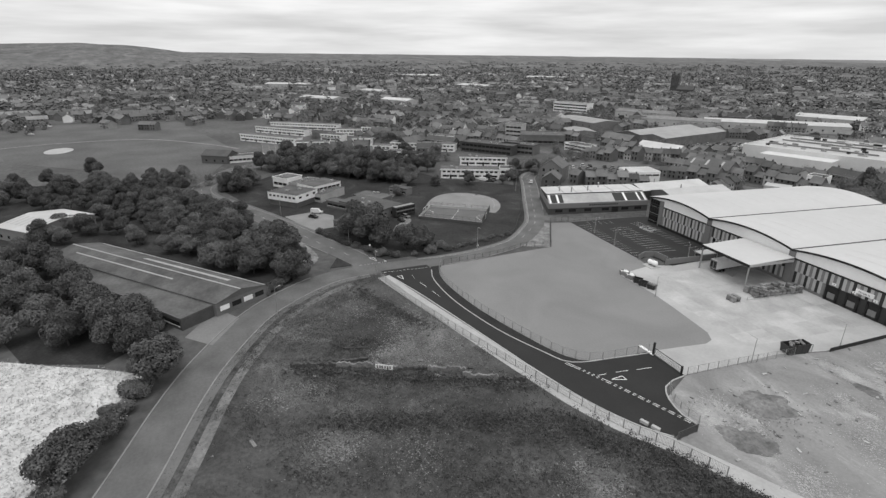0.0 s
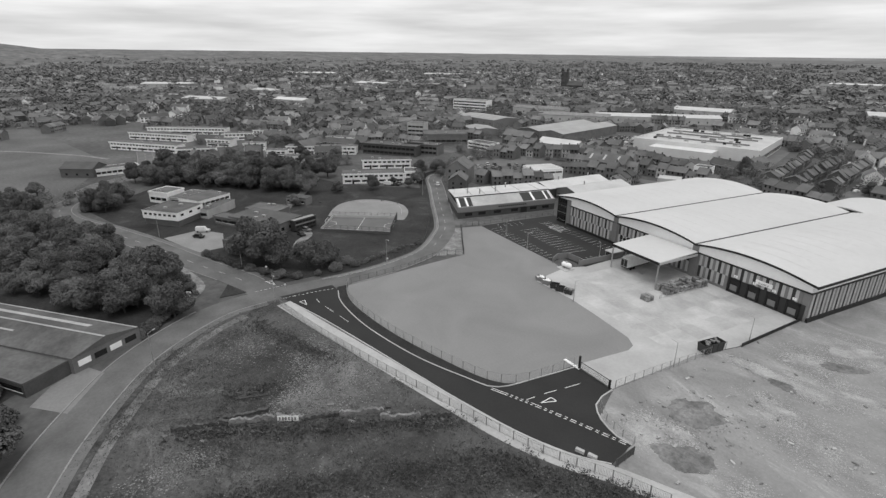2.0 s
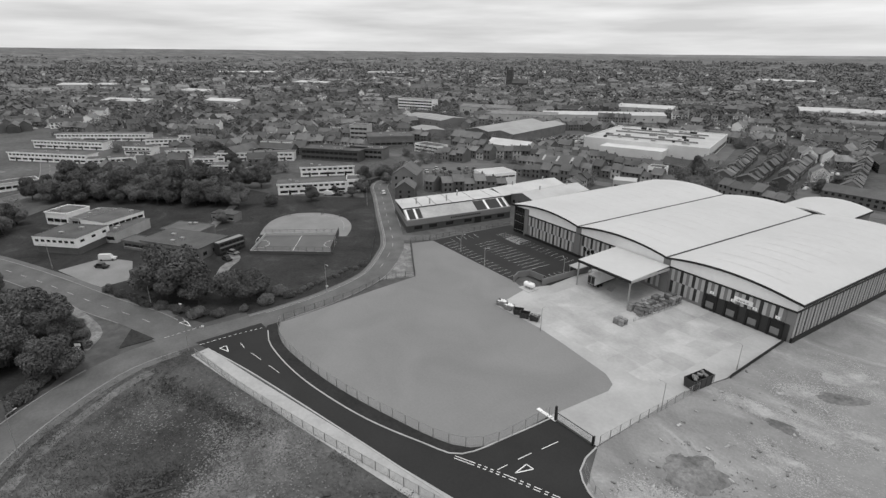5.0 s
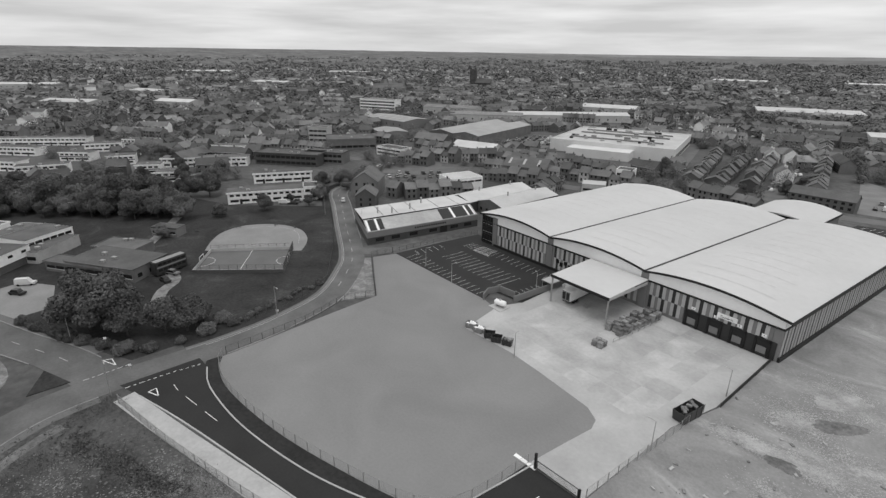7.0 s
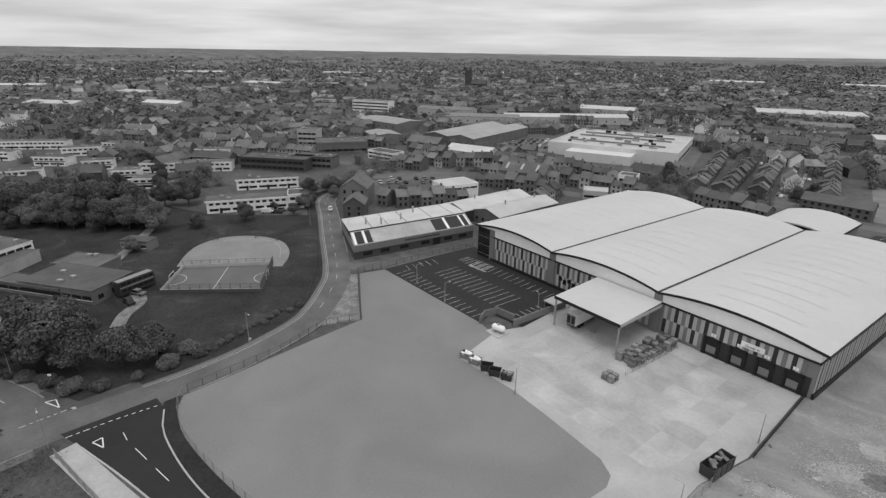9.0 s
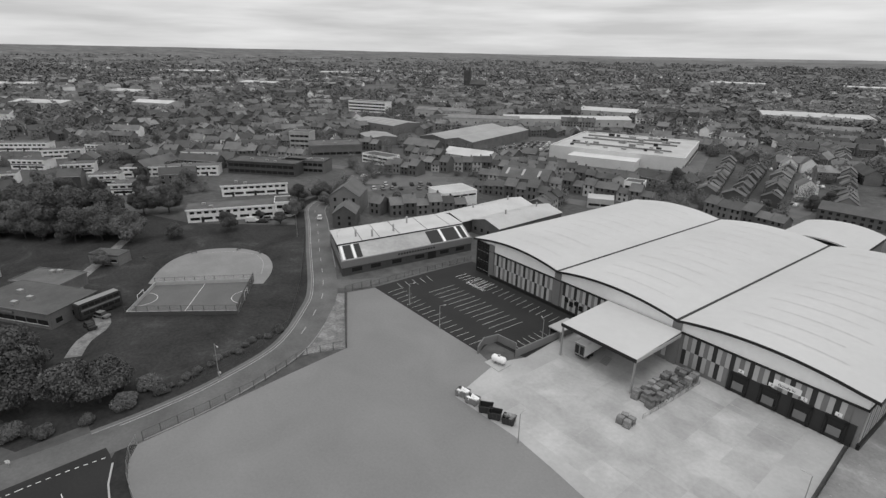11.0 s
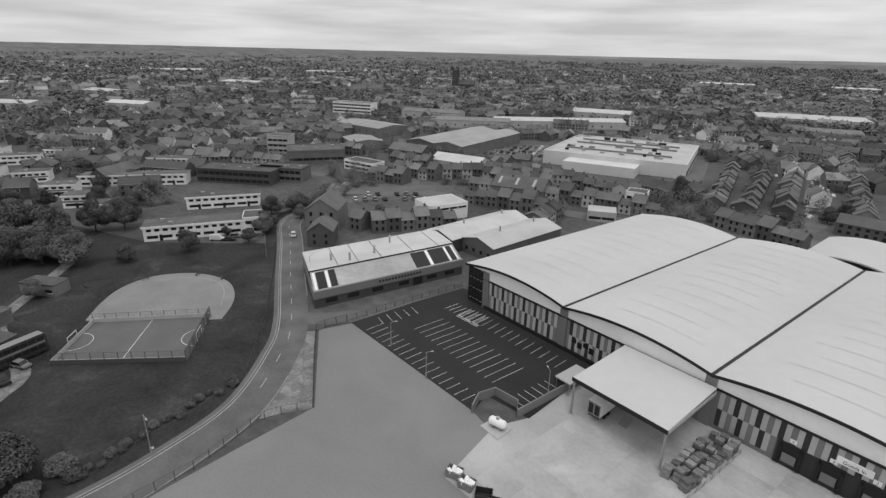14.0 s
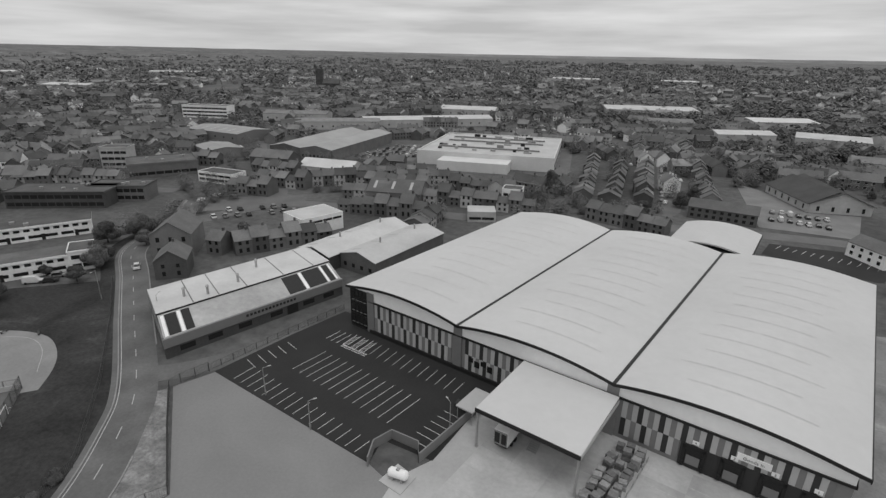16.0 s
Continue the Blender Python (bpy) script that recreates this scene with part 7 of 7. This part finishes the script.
def far_houses(name, pts, wallm, roofm, seed, label):
    r = random.Random(seed)
    wv, rv, ev, gv = [], [], [], []
    for x, y, d in pts:
        a = round(noise.noise((x / 150, y / 150, 5)) * 4) * 25 + r.choice((0, 90)) + r.uniform(-6, 6)
        c_, s_ = math.cos(radians(a)), math.sin(radians(a))
        L, Dp, h, t = r.choice((9, 10, 16, 24)), 8, r.uniform(4.8, 5.8), r.uniform(2.4, 3.2)

        def T(px, py, pz):
            return (x + c_ * px - s_ * py, y + s_ * px + c_ * py, pz)
        for q in (((0, 0, 0), (L, 0, 0), (L, 0, h), (0, 0, h)), ((L, Dp, 0), (0, Dp, 0), (0, Dp, h), (L, Dp, h)), ((0, Dp, 0), (0, 0, 0), (0, 0, h), (0, Dp, h)), ((L, 0, 0), (L, Dp, 0), (L, Dp, h), (L, 0, h)),
                  ((0, 0, h), (0, Dp / 2, h + t), (0, Dp / 2, h + t), (0, Dp, h)), ((L, 0, h), (L, Dp, h), (L, Dp / 2, h + t), (L, Dp / 2, h + t))):
            wv += [T(*p) for p in q]
        e = 0.3
        for q in (((-e, -e, h - 0.1), (L + e, -e, h - 0.1), (L + e, Dp / 2, h + t + 0.1), (-e, Dp / 2, h + t + 0.1)), ((L + e, Dp + e, h - 0.1), (-e, Dp + e, h - 0.1), (-e, Dp / 2, h + t + 0.1), (L + e, Dp / 2, h + t + 0.1))):
            rv += [T(*p) for p in q]
        for yy in (-0.33, Dp + 0.33):
            ev += [T(-0.3, yy, h - 0.34), T(L + 0.3, yy, h - 0.34), T(L + 0.3, yy, h - 0.1), T(-0.3, yy, h - 0.1)]
        if d < 560:
            for yy in (-0.03, Dp + 0.03):
                for zz in (0.9, 3.3):
                    for q in range(int(L / 3.2)):
                        xx = 0.9 + q * 3.2
                        ev += [T(xx - 0.12, yy, zz - 0.12), T(xx + 1.42, yy, zz - 0.12), T(xx + 1.42, yy, zz + 1.32), T(xx - 0.12, yy, zz + 1.32)]
                        y2 = yy * 2 if yy < 0 else yy + 0.03
                        gv += [T(xx, y2, zz), T(xx + 1.3, y2, zz), T(xx + 1.3, y2, zz + 1.2), T(xx, y2, zz + 1.2)]
        for w0 in (0.2, 0.62):
            wx = L * w0
            for q in (((wx - 0.3, Dp / 2 - 0.3, h + t - 0.5), (wx + 0.4, Dp / 2 - 0.3, h + t - 0.5), (wx + 0.4, Dp / 2 - 0.3, h + t + 1.1), (wx - 0.3, Dp / 2 - 0.3, h + t + 1.1)),
                      ((wx + 0.4, Dp / 2 + 0.3, h + t - 0.5), (wx + 0.4, Dp / 2 - 0.3, h + t - 0.5), (wx + 0.4, Dp / 2 - 0.3, h + t + 1.1), (wx + 0.4, Dp / 2 + 0.3, h + t + 1.1))):
                wv += [T(*p) for p in q]
    e = tagged(new("far_town"), label, "houses", kind="stuff")
    mesh_part("walls", quads_mesh("walls", np.array(wv), wallm), e)
    mesh_part("roofs", quads_mesh("roofs", np.array(rv), roofm), e)
    mesh_part("trims", quads_mesh("trims", np.array(ev), M_CREAM), e)
    if gv:
        mesh_part("windows", quads_mesh("windows", np.array(gv), M_GLASS), e)


far_houses("far_houses", far_points(1300, 215, 1000, 0.8, 0.1, 1), M_BRICK, M_SLATE, 1, "rows of dark roofed houses across the town")
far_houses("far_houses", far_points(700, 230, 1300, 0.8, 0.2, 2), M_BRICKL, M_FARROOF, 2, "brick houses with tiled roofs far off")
far_houses("far_houses", far_points(330, 260, 2000, 0.9, 0.2, 3), M_WHITE, M_TILE, 3, "pale rendered houses far across the town")
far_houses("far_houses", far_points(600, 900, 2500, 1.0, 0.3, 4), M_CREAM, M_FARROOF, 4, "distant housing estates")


def far_cars(pts, material, seed, label):
    """Rounded boxes with a narrower cabin, too far off to tell one make from another."""
    r = random.Random(seed)
    V = []
    for x, y, d in pts:
        a = round(noise.noise((x / 150, y / 150, 5)) * 4) * 25 + r.choice((0, 90))
        c_, s_ = math.cos(radians(a)), math.sin(radians(a))
        x, y = x + r.uniform(-7, 7), y + r.uniform(-7, 7)
        for x0, x1, w0, w1, z0, z1 in ((0, 4.3, 0.9, 0.85, 0.25, 0.85), (0.7, 3.2, 0.8, 0.6, 0.85, 1.45)):
            k = 0.0 if z0 < 0.5 else 0.5
            lo = [(x0, -w0), (x1, -w0), (x1, w0), (x0, w0)]
            hi = [(x0 + k, -w1), (x1 - k, -w1), (x1 - k, w1), (x0 + k, w1)]
            lo = [(x + c_ * p - s_ * q, y + s_ * p + c_ * q, z0) for p, q in lo]
            hi = [(x + c_ * p - s_ * q, y + s_ * p + c_ * q, z1) for p, q in hi]
            V += hi
            for i in range(4):
                V += [lo[i], lo[(i + 1) % 4], hi[(i + 1) % 4], hi[i]]
    tagged(mesh_part("far_cars", quads_mesh("far_cars", np.array(V), material)), label, "cars", kind="stuff")


far_cars(far_points(420, 200, 800, 0.8, 0.0, 41), M_CARW, 41, "pale cars parked along far streets")
far_cars(far_points(300, 200, 700, 0.8, 0.0, 42), M_CARM, 42, "grey cars parked along far streets")


def far_trees(pts, material, seed, label, leaf=0.9, n=26, size=(3.2, 3.2, 3.6)):
    r = np.random.default_rng(seed)
    V = []
    for x, y, d in pts:
        k = r.uniform(0.7, 1.35)
        g = 1 + d / 2600
        m = int(n)
        q = r.normal(size=(m, 3))
        q /= np.linalg.norm(q, axis=1)[:, None]
        q *= np.array(size) * k * g * r.uniform(0.55, 1.05, m)[:, None]
        q += np.array((x, y, size[2] * k * 1.05))
        q[:, 2] = np.maximum(q[:, 2], 0.3) + rise(d)
        nrm = q - np.array((x, y, size[2] * k * 0.4 + rise(d))) + r.normal(size=(m, 3)) * 0.5 + np.array((0, 0, 1.6))
        a = np.cross(nrm, r.normal(size=(m, 3)))
        a /= np.linalg.norm(a, axis=1)[:, None]
        b = np.cross(nrm, a)
        b /= np.linalg.norm(b, axis=1)[:, None]
        s = r.uniform(0.7, 1.3, m)[:, None] * leaf * k * g
        V.append(np.stack([q - a * s - b * s * 0.7, q + a * s - b * s * 0.7, q + a * s + b * s * 0.7, q - a * s + b * s * 0.7], 1).reshape(-1, 3))
    tagged(mesh_part("woodland", quads_mesh("woodland", np.concatenate(V), material)), label, "trees", kind="stuff")


far_trees(far_points(620, 185, 380, 0.8, 0.0, 17), M_LEAFL, 17, "garden trees among the nearer houses", 0.17, 420, (2.5, 2.5, 3.2))
far_trees(far_points(3200, 360, 850, 0.9, 0.0, 11), M_LEAFL, 11, "garden trees among the houses", 0.45, 76, (2.9, 2.9, 3.2))
far_trees(far_points(4200, 520, 1700, 0.9, 0.2, 12), M_LEAFL, 12, "belts of dark trees between estates", 1.0, 34)
# the farther trees take the leaf tone lightened for haze
far_trees(far_points(3600, 600, 2300, 0.9, 0.2, 13), M_LEAFF, 13, "trees scattered across the town, paled for haze", 1.1, 30)
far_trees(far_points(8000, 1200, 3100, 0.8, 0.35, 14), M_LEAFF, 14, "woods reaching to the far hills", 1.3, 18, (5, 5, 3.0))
belt = [(p[0], p[1], 500) for p in np.c_[np.random.default_rng(9).normal(-30, 55, 260), np.random.default_rng(10).normal(480, 45, 260)]]
far_trees([b_ for b_ in belt if free(b_[0], b_[1], 2)], M_LEAF, 15, "thick belt of dark trees behind the terraces", 0.6, 80)
belt = [(p[0], p[1], 300) for p in np.c_[np.random.default_rng(19).normal(98, 26, 260), np.random.default_rng(20).normal(318, 42, 260)]]
far_trees([b_ for b_ in belt if free(b_[0], b_[1], 2)], M_LEAF, 16, "rough trees behind the supermarket", 0.5, 90)


def hill(name, a0, a1, dist, peaks, depth, seed, label, m):
    """A long ridge between two bearings, with its crest heights from peaks (bearing, metres)."""
    bm = bmesh.new()
    n = 90
    rows = []
    for i in range(n + 1):
        a = a0 + (a1 - a0) * i / n
        h = np.interp(a, [p[0] for p in peaks], [p[1] for p in peaks]) * (1 + 0.05 * noise.noise((a * 0.6, seed, 0))) + 1.6 * noise.noise((a * 3.1, seed, 4))
        c_, s_ = math.cos(radians(a)), math.sin(radians(a))
        rows.append([bm.verts.new((60 + c_ * (dist + o), -90 + s_ * (dist + o), z)) for o, z in ((-depth, -1), (-depth * 0.5, h * 0.55), (0, h), (depth * 0.4, h * 0.8), (depth * 0.8, -5))])
    for r, s in zip(rows, rows[1:]):
        for k in range(4):
            bm.faces.new((r[k], r[k + 1], s[k + 1], s[k]))
    for f in bm.faces:
        f.smooth = True
    setting(name, flip(bm), m, label, "hills")


# last ridge: paler still, with the haze painted as base colour
M_HILLF = mat("hazy_far_hill", 0.2, 0.95, 0.2, 120.0, 0.15, 400.0)
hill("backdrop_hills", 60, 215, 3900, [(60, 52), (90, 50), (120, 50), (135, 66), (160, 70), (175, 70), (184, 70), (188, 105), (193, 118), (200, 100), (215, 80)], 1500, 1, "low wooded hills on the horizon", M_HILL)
hill("backdrop_ridge", 60, 215, 4400, [(60, 70), (100, 68), (112, 66), (125, 68), (150, 74), (215, 74)], 300, 7, "far ridge on the horizon, paled for haze", M_HILLF)

marks("trim_yard_lane", [((71.4, -14.2), (92.6, -15.6)), ((72.6, -11.0), (92.8, -12.4))], 0.12, M_PAINTD, "faint painted lane in the loading yard", 0.045)
setting("path_park", ribbon(bmesh.new(), smooth_line([(-262, -330), (-290, -290), (-300, -262), (-302, -215), (-262, -170), (-235, -150)], 6), -1.2, 1.2, -0.1, 0.03), M_STONY, "pale path round the park", "path")
setting("park_oval", prism([(-262 + 13 * math.cos(k * math.tau / 24), -262 + 8 * math.sin(k * math.tau / 24)) for k in range(24)], -0.1, 0.035), M_PATH, "small pale oval in the park", "playground")

# ---- concrete bays of the loading yard ----
bay_me = bpy.data.meshes.new("concrete_bay")
bay_bm = boxes((0.02, 5.98, 0.02, 4.98, -0.05, 0.036))
bay_bm.to_mesh(bay_me)
bay_bm.free()
bay_me.materials.append(M_BAY)
for i in range(9):
    for j in range(13):
        u0, v0 = 40.6 + 6 * i, -1.2 - 5 * (j + 1)
        cs = [(WM @ Vector((u0 + a, v0 + b, 0))) for a, b in ((-0.4, -0.4), (6.4, -0.4), (6.4, 5.4), (-0.4, 5.4))]
        if all(in_poly(q.x, q.y, slab) and not in_poly(q.x, q.y, yard_pts) for q in cs):
            mesh_part("concrete_bay", bay_me, yard_slab, WM @ pose(u0, v0, 0))
